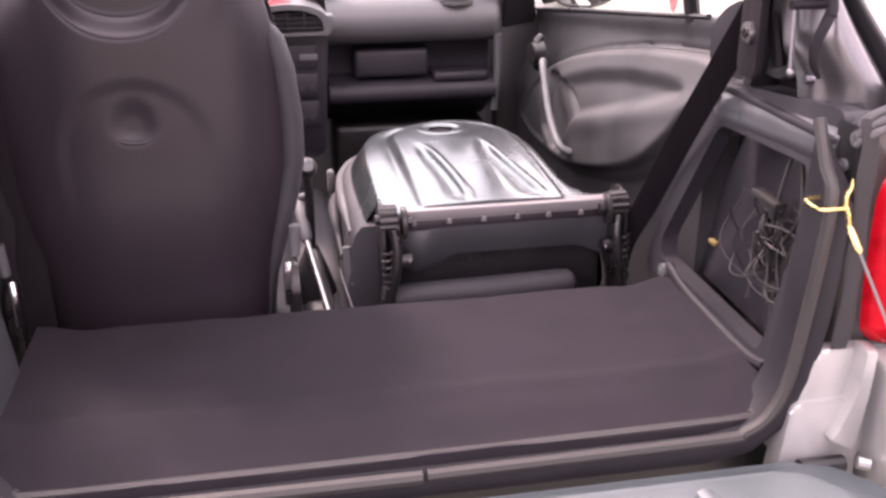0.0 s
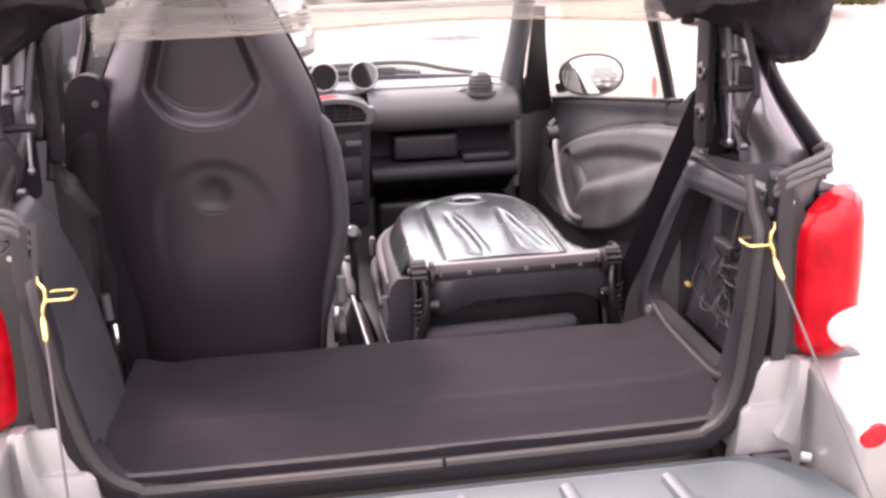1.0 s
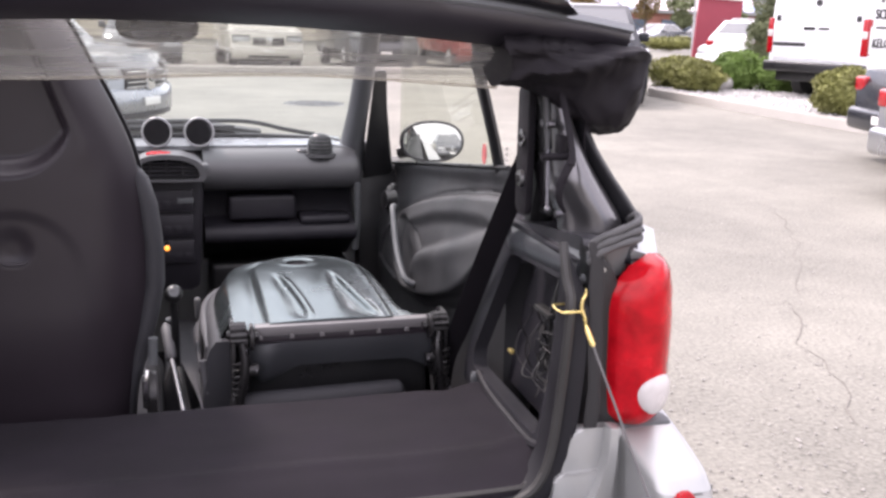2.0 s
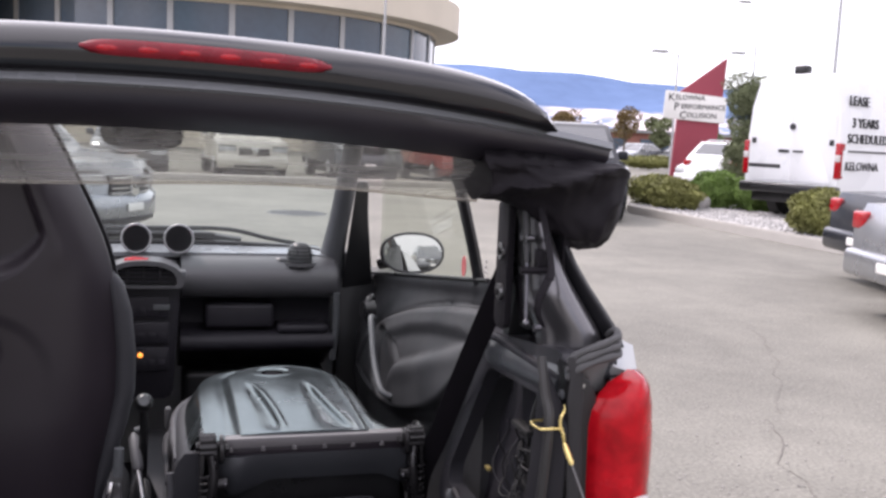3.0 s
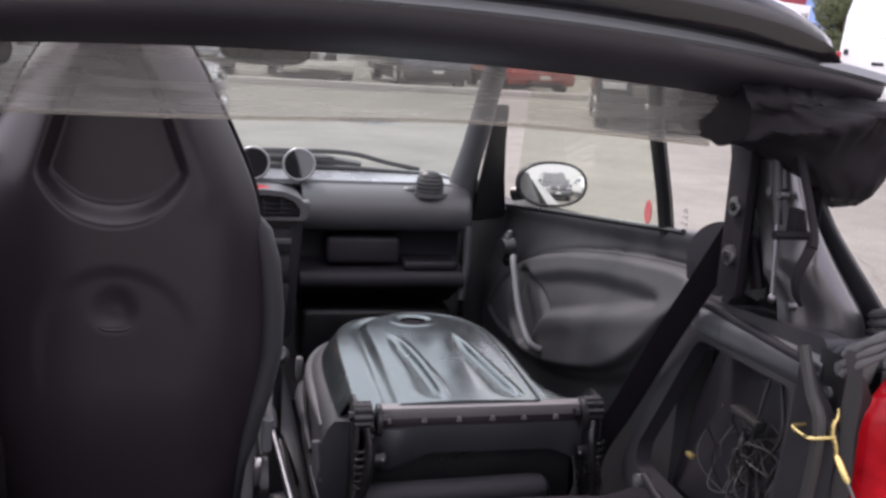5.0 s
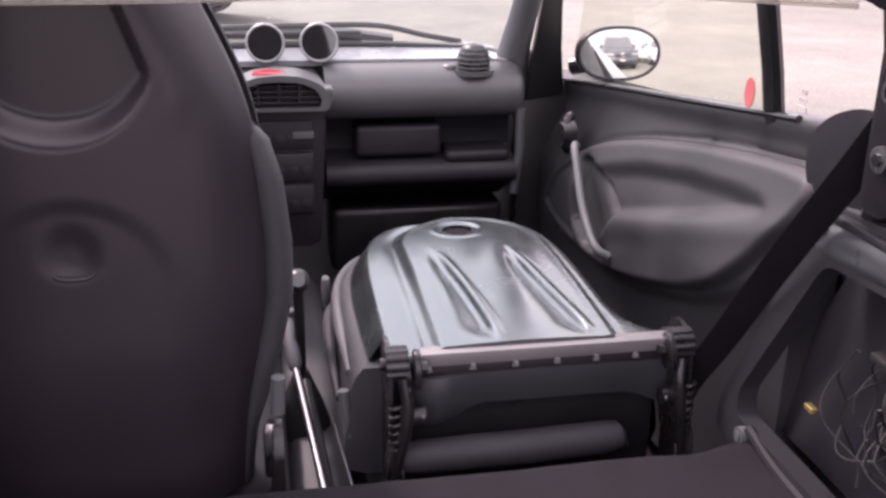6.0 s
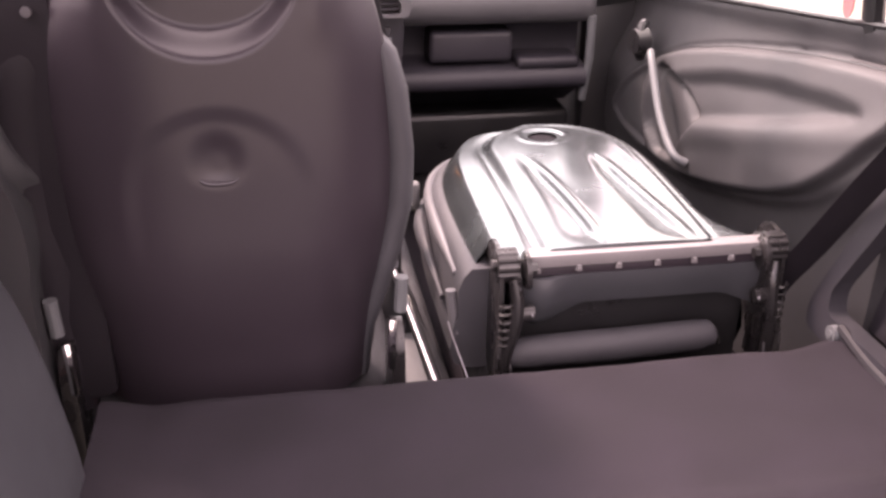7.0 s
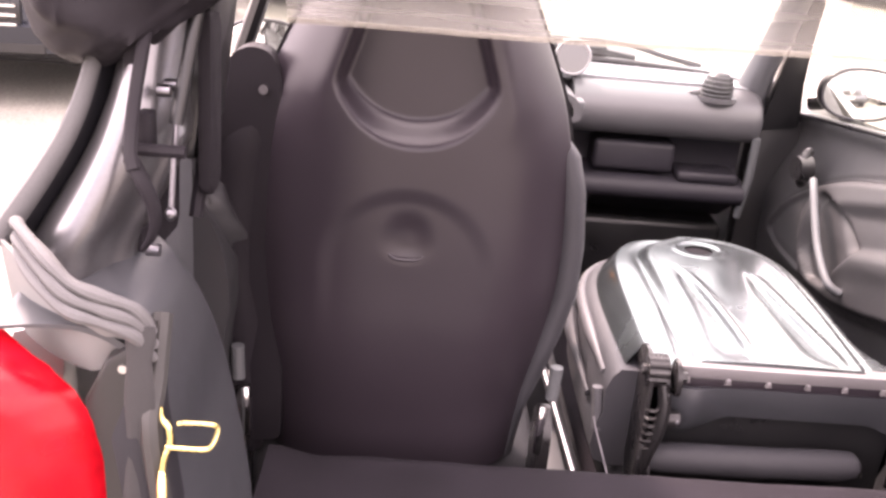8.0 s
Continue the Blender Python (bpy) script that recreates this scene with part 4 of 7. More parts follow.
# side columns, brackets and struts; the frame leans further out on the driver's side
for s in (1, -1):
    lean, hx = (0.0, -0.036) if s > 0 else (0.040, 0.0)

    # one broad column: a round bulge, a groove, and a cloth-covered outer edge
    rows = ((0.985, 0.520, 0.605, 0.650, 0.682, 0.085), (1.030, 0.521, 0.604, 0.646, 0.676, 0.088), (1.060, 0.524, 0.600, 0.636, 0.662, 0.092), (1.090, 0.528, 0.586, 0.620, 0.645, 0.104),
            (1.130, 0.530, 0.569, 0.598, 0.621, 0.122), (1.170, 0.529, 0.556, 0.582, 0.602, 0.142), (1.220, 0.524, 0.548, 0.571, 0.590, 0.168), (1.310, 0.516, 0.539, 0.561, 0.577, 0.202))
    low = curve_points([Vector((r[0], r[1], r[2])) for r in rows], 7)
    high = curve_points([Vector((r[3], r[4], r[5])) for r in rows], 7)
    bulge, edge, rim_line = [], [], []
    for a, b in zip(low, high):
        z, xi, xs, xv, xo, yf = a.x, a.y, a.z, b.x, b.y, b.z
        xi += 0.5 * lean * step(1.06, 1.20, z)
        xs, xv, xo = xs + lean, xv + lean, xo + lean
        xi = max(xi, xs - 0.056)
        w = min(0.040, 0.9 * (xs - xi))
        front = curve_points([(xi, yf + 0.088, 0), (xi + 0.003, yf + 0.064, 0), (xs - w, yf + 0.046, 0), (xs - 0.72 * w, yf + 0.022, 0), (xs - 0.35 * w, yf + 0.005, 0), (xs, yf, 0), (xs + 0.35 * (xv - xs), yf + 0.005, 0), (xs + 0.72 * (xv - xs), yf + 0.020, 0), (xv, yf + 0.040, 0)], 5)
        bulge.append([(s * q.x, q.y, z) for q in front] + [(s * xv, yf + 0.09, z), (s * xi, yf + 0.09, z)])
        outer = curve_points([(xv - 0.003, yf + 0.052, 0), (xv + 0.001, yf + 0.036, 0), (xo - 0.010, yf + 0.016, 0), (xo - 0.002, yf + 0.020, 0), (xo, yf + 0.035, 0), (xo - 0.004, yf + 0.085, 0)], 5)
        if s > 0 or z > 1.062:
            edge.append([(s * q.x, q.y, z) for q in outer] + [(s * (xv - 0.003), yf + 0.086, z)])
        if z > (1.045 if s > 0 else 1.066):
            rim_line.append((s * (xo - 0.004), yf + (0.022 if s > 0 else 0.014), z))
    bm = bm_new()
    loft(bm, bulge)
    part("side_column", bm, M_COLUMN, top_thing, "satin dark grey metal side column", angle=70)
    bm = bm_new()
    loft(bm, edge)
    part("outer_edge", bm, M_COLUMNDARK, top_thing, "black cloth-covered outer edge of the frame", angle=70)
    bm = bm_new()
    fat = 0.0035 if s > 0 else 0.0085
    tube(bm, rim_line, [fat * (1.1 - 0.4 * i / len(rim_line)) for i in range(len(rim_line))], 10, 1.2)
    part("edge_welt", bm, M_CLOTHGREY, top_thing, "pale cloth welt along the outer edge")
    bm = bm_new()
    prism(bm, rounded([(0.222, 1.045 if s > 0 else 1.085), (0.272, 1.045 if s > 0 else 1.085), (0.276, 1.26), (0.225, 1.27)], 0.012), lambda a, b: (s * 0.506 if s > 0 else -0.528, a, b), (s * 0.012, 0, 0), 0.003)
    bracket = part("hinge_bracket", bm, M_SOFTTOP, top_thing, "black hinge bracket")
    for z in (1.105, 1.174) if s > 0 else ():
        bm = bm_new()
        disc(bm, (s * 0.500, 0.245, z), (s, 0, 0), 0.014, 0.012, 20)
        bolt = part("bolt", bm, M_STEEL, bracket, "shiny bolt head")
        bm = bm_new()
        disc(bm, (s * 0.497, 0.245, z), (s, 0, 0), 0.007, 0.008, 6)
        part("bolt_head", bm, M_BRACKET, bolt)
    bm = bm_new()
    sx, sz = (0.519, 0.0) if s > 0 else (0.549, 0.022)
    tube(bm, [(s * (sx + (0.002 if s > 0 else -0.020)), 0.20, 1.30), (s * (sx - (0.002 if s < 0 else 0)), 0.165, 1.165 + 0.4 * sz)], 0.0068, 12)
    strut = part("gas_strut", bm, M_BLACK, top_thing, "black gas strut")
    bm = bm_new()
    tube(bm, [(s * (sx - (0.002 if s < 0 else 0)), 0.166, 1.17 + 0.4 * sz), (s * (sx - 0.003 if s > 0 else sx), 0.15, 1.075 + sz)], 0.003, 10)
    ball(bm, (s * (sx - 0.003 if s > 0 else sx), 0.148, 1.07 + sz), 0.006, 0.006, 0.007, 10, 8)
    part("piston_rod", bm, M_ROD, strut, "bright piston rod")
    bm = bm_new()
    tube(bm, curve_points([flip((0.570 + hx, 0.16, 1.26), s), flip((0.574 + hx, 0.13, 1.20), s), flip((0.573 + hx, 0.11, 1.165), s), flip((0.568 + hx, 0.10, 1.148), s)], 5), 0.0065, 8, 0.6)
    box(bm, s * (0.568 + hx) - 0.007, s * (0.568 + hx) + 0.007, 0.135, 0.155, 1.15, 1.19, 0.003)
    tube(bm, [flip((0.53 + hx, 0.13, 1.158), s), flip((0.578 + hx, 0.13, 1.158), s)], 0.006, 8)
    tube(bm, curve_points([flip((0.540, 0.27, 1.28), s), flip((0.540, 0.26, 1.15), s), flip((0.545, 0.23, 1.06), s)], 5), 0.012, 8, 0.6)
    tube(bm, curve_points([flip((0.573 + hx, 0.11, 1.155), s), flip((0.560 + hx, 0.10, 1.138), s), flip((0.551 + hx, 0.10, 1.115), s), flip((0.552 + hx, 0.10, 1.092), s), flip((0.562 + hx, 0.10, 1.074), s)], 5), [0.0075 - 0.0045 * (i / 20) ** 3 for i in range(21)], 10, 0.7)
    part("linkage", bm, M_SOFTTOP, top_thing, "black hinge linkage")
    for z, y in ((1.205, 0.15), (1.205, 0.175), (1.07, 0.10)):
        bm = bm_new()
        disc(bm, flip((0.550 + hx, y + 0.012, z), s), (s, 0, 0), 0.006, 0.012, 12)
        part("pivot_pin", bm, M_ROD, top_thing, "bright pivot pin")
    bm = bm_new()
    prism(bm, rounded([(0.17, 1.03), (0.31, 1.02), (0.33, 1.30), (0.17, 1.31)], 0.01), lambda a, b: (s * 0.582, a, b), (s * 0.012, 0, 0), 0.003)
    part("hinge_cover", bm, M_SOFTTOP, top_thing, "black cover behind the hinges")
    bm = bm_new()
    prism(bm, rounded([(0.30, 1.04), (0.31, 1.15), (0.33, 1.30), (0.25, 1.33), (0.22, 1.04)] if s > 0 else [(0.36, 1.12), (0.36, 1.30), (0.25, 1.33), (0.22, 1.12)], 0.02), lambda a, b: (s * (0.560 - 0.12 * (b - 1.0)), a, b), (s * 0.02, 0, 0), 0.005)
    part("pillar_trim", bm, M_BLACK, top_thing, "black pillar trim behind the door")
    # gathered cloth round the foot of the column, drawn in cords down to the strap
    rise, sink = (0.0, 0.006) if s > 0 else (0.010, 0.0)
    for k in range(3):
        bm = bm_new()
        path_ = [(0.531, 0.010, 1.040 - 0.012 * k), (0.541, 0.000 - 0.002 * k, 1.055 + rise - 0.011 * k), (0.566, -0.001 - 0.003 * k, 1.064 + rise - 0.010 * k), (0.592, 0.004 - 0.004 * k, 1.072 + rise - 0.011 * k), (0.612 if s > 0 else 0.618, 0.020 - 0.004 * k, 1.081 - sink + 1.6 * rise - 0.013 * k), (0.640 - 2 * sink + 0.3 * lean, 0.058, 1.083 - sink + 2.2 * rise - 0.014 * k), (0.660 - 2 * sink + 0.5 * lean, 0.120, 1.062 - sink + 2.2 * rise - 0.012 * k)]
        tube(bm, curve_points([flip(q, s) for q in path_], 6), [0.0062 + 0.0008 * math.sin(i * 0.6 + 2 * k) for i in range(37)], 10, 0.9)
        part("cloth_fold", bm, M_CLOTHGREY, top_thing, "grey gathered cloth fold")
    bm = bm_new()

    def skirt_f(u, v):
        x = 0.538 + (0.125 if s > 0 else 0.140) * u
        top_z = 1.034 + 0.030 * step(0.0, 0.9, u) + rise
        low_z = 1.034 - 0.050 * step(0.0, 0.35, u)
        return (s * (x + 0.3 * lean * u), 0.008 + 0.095 * u ** 2.2 + 0.020 * v, top_z + (low_z - top_z) * v)

    sheet(bm, skirt_f, 20, 8, (0, 0.006, 0))
    part("cloth_skirt", bm, M_SKIRT, top_thing, "grey cloth skirt below the folds")
    bm = bm_new()
    tube(bm, curve_points([flip(q, s) for q in ((0.536, 0.000, 1.050), (0.537, -0.006, 1.020), (0.538, -0.008, 0.96), (0.542, -0.008, 0.88), (0.545, -0.006, 0.80), (0.541, -0.004, 0.74), (0.530, 0.0, 0.70))], 6), [0.0115 + 0.0012 * math.sin(i * 0.8) for i in range(37)], 12, 0.22, up=(0, 1, 0))
    part("cloth_strap", bm, M_STRAP, top_thing, "dark cloth strap beside the opening", angle=60)

# ---- cabin: seats ----
seat = thing("driver_seat", "black plastic-backed driver's seat standing upright", "car seat", at=(-0.328, 0.6, 0.45))
SX = -0.328


def seat_half(z):
    pts = ((0.60, 0.176), (0.70, 0.186), (0.82, 0.206), (0.92, 0.215), (1.00, 0.214), (1.08, 0.207), (1.14, 0.193), (1.20, 0.169), (1.27, 0.136), (1.33, 0.105), (1.37, 0.075), (1.395, 0.035))
    for k in range(len(pts) - 1):
        if z <= pts[k + 1][0] or k == len(pts) - 2:
            (a, p1), (b, p2) = pts[k], pts[k + 1]
            p0 = pts[k - 1] if k else (2 * a - b, 2 * p1 - p2)
            p3 = pts[k + 2] if k + 2 < len(pts) else (2 * b - a, 2 * p2 - p1)
            t = min(1.0, (z - a) / (b - a))
            m1 = (p2 - p0[1]) / (b - p0[0]) * (b - a)
            m2 = (p3[1] - p1) / (p3[0] - a) * (b - a)
            return (2 * t ** 3 - 3 * t * t + 1) * p1 + (t ** 3 - 2 * t * t + t) * m1 + (3 * t * t - 2 * t ** 3) * p2 + (t ** 3 - t * t) * m2


def seat_back(u, v):
    z = 0.60 + 0.80 * v
    w = seat_half(z)
    a = 2 * u - 1
    x = a * w
    y = 0.452 + 0.075 * abs(a) ** 3.2 + 0.06 * step(1.28, 1.40, z) + 0.012 * step(0.85, 0.62, z)
    # hollow of the head restraint above a broad ledge that curls out below it
    hw = 0.101 - 0.33 * max(0.0, z - 1.143)
    t = z - 1.083 - 4.0 * x * x - 260 * x ** 4
    side = step(hw + 0.010, hw - 0.008, abs(x))
    deep = 0.034 * step(0.0, 0.036, t)
    y += side * deep * step(1.372, 1.26, z)
    # soft ridges either side of the hollow
    y -= 0.003 * math.exp(-((abs(x) - hw - 0.020) / 0.016) ** 2) * step(1.08, 1.14, z) * step(1.35, 1.28, z)
    # arched hollow round the badge
    r = math.hypot(x, z - 0.918)
    arch = step(0.120, 0.092, r) if z > 0.918 else step(0.120, 0.092, abs(x)) * step(0.74, 0.918, z)
    y += 0.0038 * arch
    # badge recess, steep above and shallow below
    r2 = math.hypot(x * 1.1, (z - 0.962) * (0.95 if z > 0.962 else 1.25))
    y += 0.0055 * step(0.046, 0.008, r2)
    return (SX + x, y, z)


bm = bm_new()
sheet(bm, seat_back, 120, 260, (0, 0.012, 0))
shell = part("back_shell", bm, M_SHELL, seat, "black grained plastic back shell", angle=80)
bm = bm_new()
tube(bm, curve_points([(SX - 0.025, 0.4585, 0.944), (SX - 0.013, 0.4575, 0.937), (SX + 0.013, 0.4575, 0.937), (SX + 0.025, 0.4585, 0.944)], 4), [0.001, 0.002, 0.003, 0.0034, 0.0036, 0.0036, 0.0036, 0.0034, 0.003, 0.0026, 0.002, 0.0016, 0.001], 8)
part("badge", bm, M_SHELL, shell, "embossed plastic badge")
bm = bm_new()


def cushion_f(u, v):
    z = 0.60 + 0.79 * v
    w = seat_half(z) + 0.006
    a = 2 * u - 1
    return (SX + a * w, 0.53 + 0.09 - 0.03 * (1 - a * a) + 0.05 * step(1.28, 1.40, z) - 0.05 * abs(a) ** 6, z)


sheet(bm, cushion_f, 30, 40, lambda u, v: (0, -0.07 + 0.045 * abs(2 * u - 1) ** 3, 0))
part("backrest_cushion", bm, M_FABRIC, seat, "dark grey fabric backrest", angle=70)
for s in (1, -1):
    bm = bm_new()
    rings = []
    for z, out, k in ((1.098, 0.205, 0.15), (1.092, 0.214, 0.6), (1.07, 0.226, 0.9), (1.02, 0.238, 1.0), (0.94, 0.246, 1.0), (0.87, 0.245, 1.0), (0.81, 0.232, 1.0), (0.74, 0.214 if s > 0 else 0.238, 0.9), (0.68, 0.200 if s > 0 else 0.236, 0.6 if s > 0 else 0.95), (0.60, 0.190 if s > 0 else 0.232, 0.5 if s > 0 else 0.9)):
        wide = 0.5 * (0.040 if s > 0 else 0.075) * k
        cx = out - (0.020 if s > 0 else 0.020) if s > 0 else out - 0.008
        rings.append([(SX + s * (cx + wide * math.cos(a)), (0.545 if s > 0 else 0.520) + 0.030 * k * math.sin(a), z) for a in (2 * math.pi * j / 16 for j in range(16))])
    loft(bm, rings)
    # Door-side bolster takes near-black cloth: its shade is put into the colour.
    part("side_bolster", bm, M_SEATSIDE if s > 0 else M_SOFTTOP, seat, "fabric side bolster, coloured darker on the shaded door side")
    bm = bm_new()
    prism(bm, rounded([(0.46, 0.52), (0.54, 0.52), (0.54, 0.68), (0.49, 0.72), (0.46, 0.68)], 0.015), lambda a, b: (SX + s * 0.205, a, b), (s * 0.018, 0, 0), 0.004)
    hinge = part("recliner", bm, M_BRACKET, seat, "black recliner bracket")
    bm = bm_new()
    tube(bm, [(SX + s * 0.204, 0.452, 0.66), (SX + s * 0.204, 0.452, 0.715), (SX + s * 0.206, 0.458, 0.73)], 0.006, 8)
    part("recliner_edge", bm, M_CHROME, hinge, "bright steel edge")
    bm = bm_new()
    tube(bm, [(SX + s * 0.218, 0.475, 0.735), (SX + s * 0.220, 0.475, 0.785)], 0.009, 10)
    part("release_lever", bm, M_TRIM, hinge, "grey release lever")
bm = bm_new()
box(bm, SX - 0.23, SX + 0.23, 0.52, 1.0, 0.45, 0.60, 0.05, 4)
part("seat_cushion", bm, M_FABRIC, seat, "dark grey fabric seat cushion")
bm = bm_new()
box(bm, SX - 0.21, SX + 0.21, 0.55, 0.98, 0.36, 0.45, 0.01)
part("seat_base", bm, M_BRACKET, seat)

# passenger seat, backrest folded forward
pseat = thing("passenger_seat", "passenger seat folded flat showing its dark steel back", "car seat", at=(0.24, 0.75, 0.45))
PX = 0.232

# plan of the pan's skirt, from the hinge on the tunnel side round the head to the hinge by the door
PAN = curve_points([(-0.008, 0.530, 0), (-0.008, 0.70, 0), (-0.006, 0.84, 0), (0.004, 0.930, 0), (0.030, 1.005, 0), (0.078, 1.060, 0), (0.150, 1.088, 0), (0.225, 1.096, 0),
                    (0.300, 1.086, 0), (0.355, 1.048, 0), (0.390, 0.980, 0), (0.402, 0.890, 0), (0.403, 0.76, 0), (0.404, 0.66, 0), (0.412, 0.60, 0), (0.428, 0.560, 0), (0.434, 0.530, 0)], 6)
PAN_A = np.array([(q.x, q.y) for q in PAN[:-1]])
PAN_D = np.array([(q.x, q.y) for q in PAN[1:]]) - PAN_A
PAN_L = (PAN_D ** 2).sum(1)


def pan_edge(x, y):
    """The distance from the skirt."""
    p = np.array((x, y)) - PAN_A
    t = np.clip((p * PAN_D).sum(1) / PAN_L, 0, 1)[:, None]
    return float(np.sqrt(((p - t * PAN_D) ** 2).sum(1).min()))


def pan_sides(y):
    """The skirt's two places at a distance along the seat."""
    xs = []
    for a, b in zip(PAN, PAN[1:]):
        if min(a.y, b.y) <= y <= max(a.y, b.y) and a.y != b.y:
            xs.append(a.x + (b.x - a.x) * (y - a.y) / (b.y - a.y))
    return min(xs), max(xs)


PAN_TOP = max(q.y for q in PAN) - 0.0006


def pan_height(x, y):
    """The pressed steel back without its rolled skirt."""
    z = 0.772 + 0.010 * math.sin(math.pi * min(1.0, max(0.0, (y - 0.53) / 0.56))) + 0.005 * (1 - ((x - 0.23) / 0.15) ** 2)
    # raised field with its crease, rounded behind the hole
    out = max(0.0, abs(x - 0.230) - 0.128) if y < 0.915 else math.hypot(x - 0.230, y - 0.915) - 0.128
    rim = 0.128 - abs(x - 0.230) if y < 0.915 else -out
    z += 0.007 * step(-0.010, 0.012, rim)
    left = step(0.30, 0.14, x)
    z -= (0.0030 + 0.0020 * left) * math.exp(-((rim + 0.004) / (0.006 + 0.008 * left)) ** 2)
    z += 0.0018 * math.exp(-((rim - 0.010) / 0.008) ** 2)
    # two swages that widen towards the hinge
    for x0, x1, bend in ((0.148, 0.184, 0.006), (0.276, 0.316, -0.004)):
        k = (0.885 - y) / 0.335
        if 0 < k < 1.06:
            cx = x0 + (x1 - x0) * k ** 1.15 + bend * math.sin(math.pi * min(1.0, k))
            d = x - cx
            wide = 0.008 + 0.024 * k
            deep = 0.0085 * step(0.0, 0.35, k) * step(1.06, 0.86, k)
            z -= deep * (math.exp(-(d / wide) ** 2) if d < 0 else math.exp(-(d / 0.0045) ** 2))
            z += 0.4 * deep * math.exp(-((d - 0.010) / 0.007) ** 2)
    # dished hole near the head
    r = math.hypot(x - 0.217, (y - 0.968))
    z += 0.0016 * math.exp(-((r - 0.044) / 0.006) ** 2)
    z -= 0.002 * step(0.042, 0.034, r)
    return z


def fold_surface(u, v):
    y = 0.533 + (PAN_TOP - 0.533) * (1 - (1 - v) ** 1.5)
    a, b = pan_sides(y)
    x = a + (b - a) * (0.5 - 0.5 * math.cos(math.pi * (0.12 + 0.76 * u)) / math.cos(math.pi * 0.12))
    # a flat slanted flank on the tunnel side, a rolled edge by the door
    flat = step(0.22, 0.10, x)
    d = pan_edge(x, y)
    rolled = 1 - min(1.0, d / (0.034 + 0.008 * step(0.25, 0.38, x)))
    slant = max(0.0, 1 - d / 0.050)
    flare = 1 - step(0.24, 0.36, x) * (1 - step(0.55, 0.67, y))
    drop = (1 - flat) * 0.078 * (1 - (1 - rolled ** 2.3) ** (1 / 2.3)) * flare + flat * 0.078 * slant ** 1.18
    return (x, y, pan_height(x, y) - drop)


bm = bm_new()
sheet(bm, fold_surface, 190, 190, (0, 0, -0.006))
bmesh.ops.delete(bm, geom=[q for q in bm.faces if math.hypot(q.calc_center_median().x - 0.217, q.calc_center_median().y - 0.968) < 0.026], context='FACES')
bmesh.ops.delete(bm, geom=[q for q in bm.faces if q.calc_center_median().x < 0.040 and q.calc_center_median().y < 0.595], context='FACES')
pan = part("back_pan", bm, M_SEATPAN, pseat, "glossy dark steel seat back pan", angle=80)
# Near-black plug just below the surface, in place of the shade inside the hole.
bm = bm_new()
tube(bm, [(0.217, 0.968, 0.700), (0.217, 0.968, 0.7835)], [0.026, 0.0295], 32, 1.0)
part("hole_shade_plug", bm, M_BELT, pan, "dark plug standing in for the shade inside the hole")


def pan_ring(grow, z, back=False):
    """The seat's outline grown outwards at a height, closed across the hinge."""
    ring = []
    for i, q in enumerate(PAN):
        d = (PAN[min(i + 1, len(PAN) - 1)] - PAN[max(i - 1, 0)]).normalized()
        side = Vector((-d.y, d.x, 0))
        at_ = Vector((q.x, q.y, z)) + side * grow
        ring.append(Vector((at_.x, max(at_.y, 0.575 if back else 0.0), z)))
    return ring


# piping below the skirt, and the fabric of the backrest lying face down
bm = bm_new()
loft(bm, [pan_ring(g, z, True) for g, z in ((-0.016, 0.735), (-0.004, 0.720), (0.003, 0.700), (0.002, 0.66), (0.010, 0.635), (0.014, 0.60), (0.006, 0.575), (-0.02, 0.566))])
part("backrest_cushion", bm, M_SEATSIDE, pseat, "dark grey fabric backrest lying face down", angle=70)
bm = bm_new()
tube(bm, pan_ring(0.000, 0.7085)[3:], [0.004 + 0.0065 * step(0, 6, min(i, len(PAN) - 4 - i)) for i in range(len(PAN) - 3)], 12, 1.25)
part("piping", bm, M_PIPING, pseat, "grey padded edge round the backrest")
bm = bm_new()
tube(bm, [q + Vector((0, 0, 0.008 * math.sin(i * 0.13))) for i, q in enumerate(pan_ring(0.014, 0.648))][4:60], [0.004 + 0.010 * step(0, 12, min(i, 55 - i)) for i in range(56)], 12, 1.4)
part("side_bolster", bm, M_SEATSIDE, pseat, "grey fabric side bolster")
bm = bm_new()
box(bm, PX - 0.21, PX + 0.17, 0.56, 1.0, 0.45, 0.578, 0.04, 4)
part("seat_cushion", bm, M_FABRIC, pseat, "dark grey fabric seat cushion")
bm = bm_new()
tube(bm, [(0.046, 0.524, 0.620), (0.052, 0.522, 0.621), (0.075, 0.521, 0.622), (0.21, 0.520, 0.623), (0.345, 0.521, 0.627), (0.366, 0.522, 0.629), (0.372, 0.524, 0.630)], [0.013, 0.020, 0.0235, 0.0245, 0.0235, 0.020, 0.012], 18)
part("cushion_roll", bm, M_SEATSIDE, pseat, "round rear edge of the seat cushion")
bm = bm_new()
tube(bm, [(0.372, 0.519, 0.636), (0.379, 0.517, 0.612)], 0.0038, 8)
part("roll_clip", bm, M_STEEL, pseat, "small bright clip at the end of the roll")
# hinge strip with its clips, and the valance under it
bm = bm_new()
box(bm, 0.079, 0.436, 0.519, 0.545, 0.759, 0.7785, 0.003)
strip = part("hinge_strip", bm, M_STRIP, pseat, "light grey lower edge of the seat back")
for x in (0.089, 0.149, 0.208, 0.266, 0.321, 0.378):
    bm = bm_new()
    prism(bm, [(-0.0045, 0), (0.0045, 0), (0.003, 0.008), (-0.003, 0.008)], lambda a, b: (x + a, 0.513, 0.754 + b), (0, 0.006, 0), 0.001)
    part("clip", bm, M_STRIP, strip, "small bright clip")
bm = bm_new()
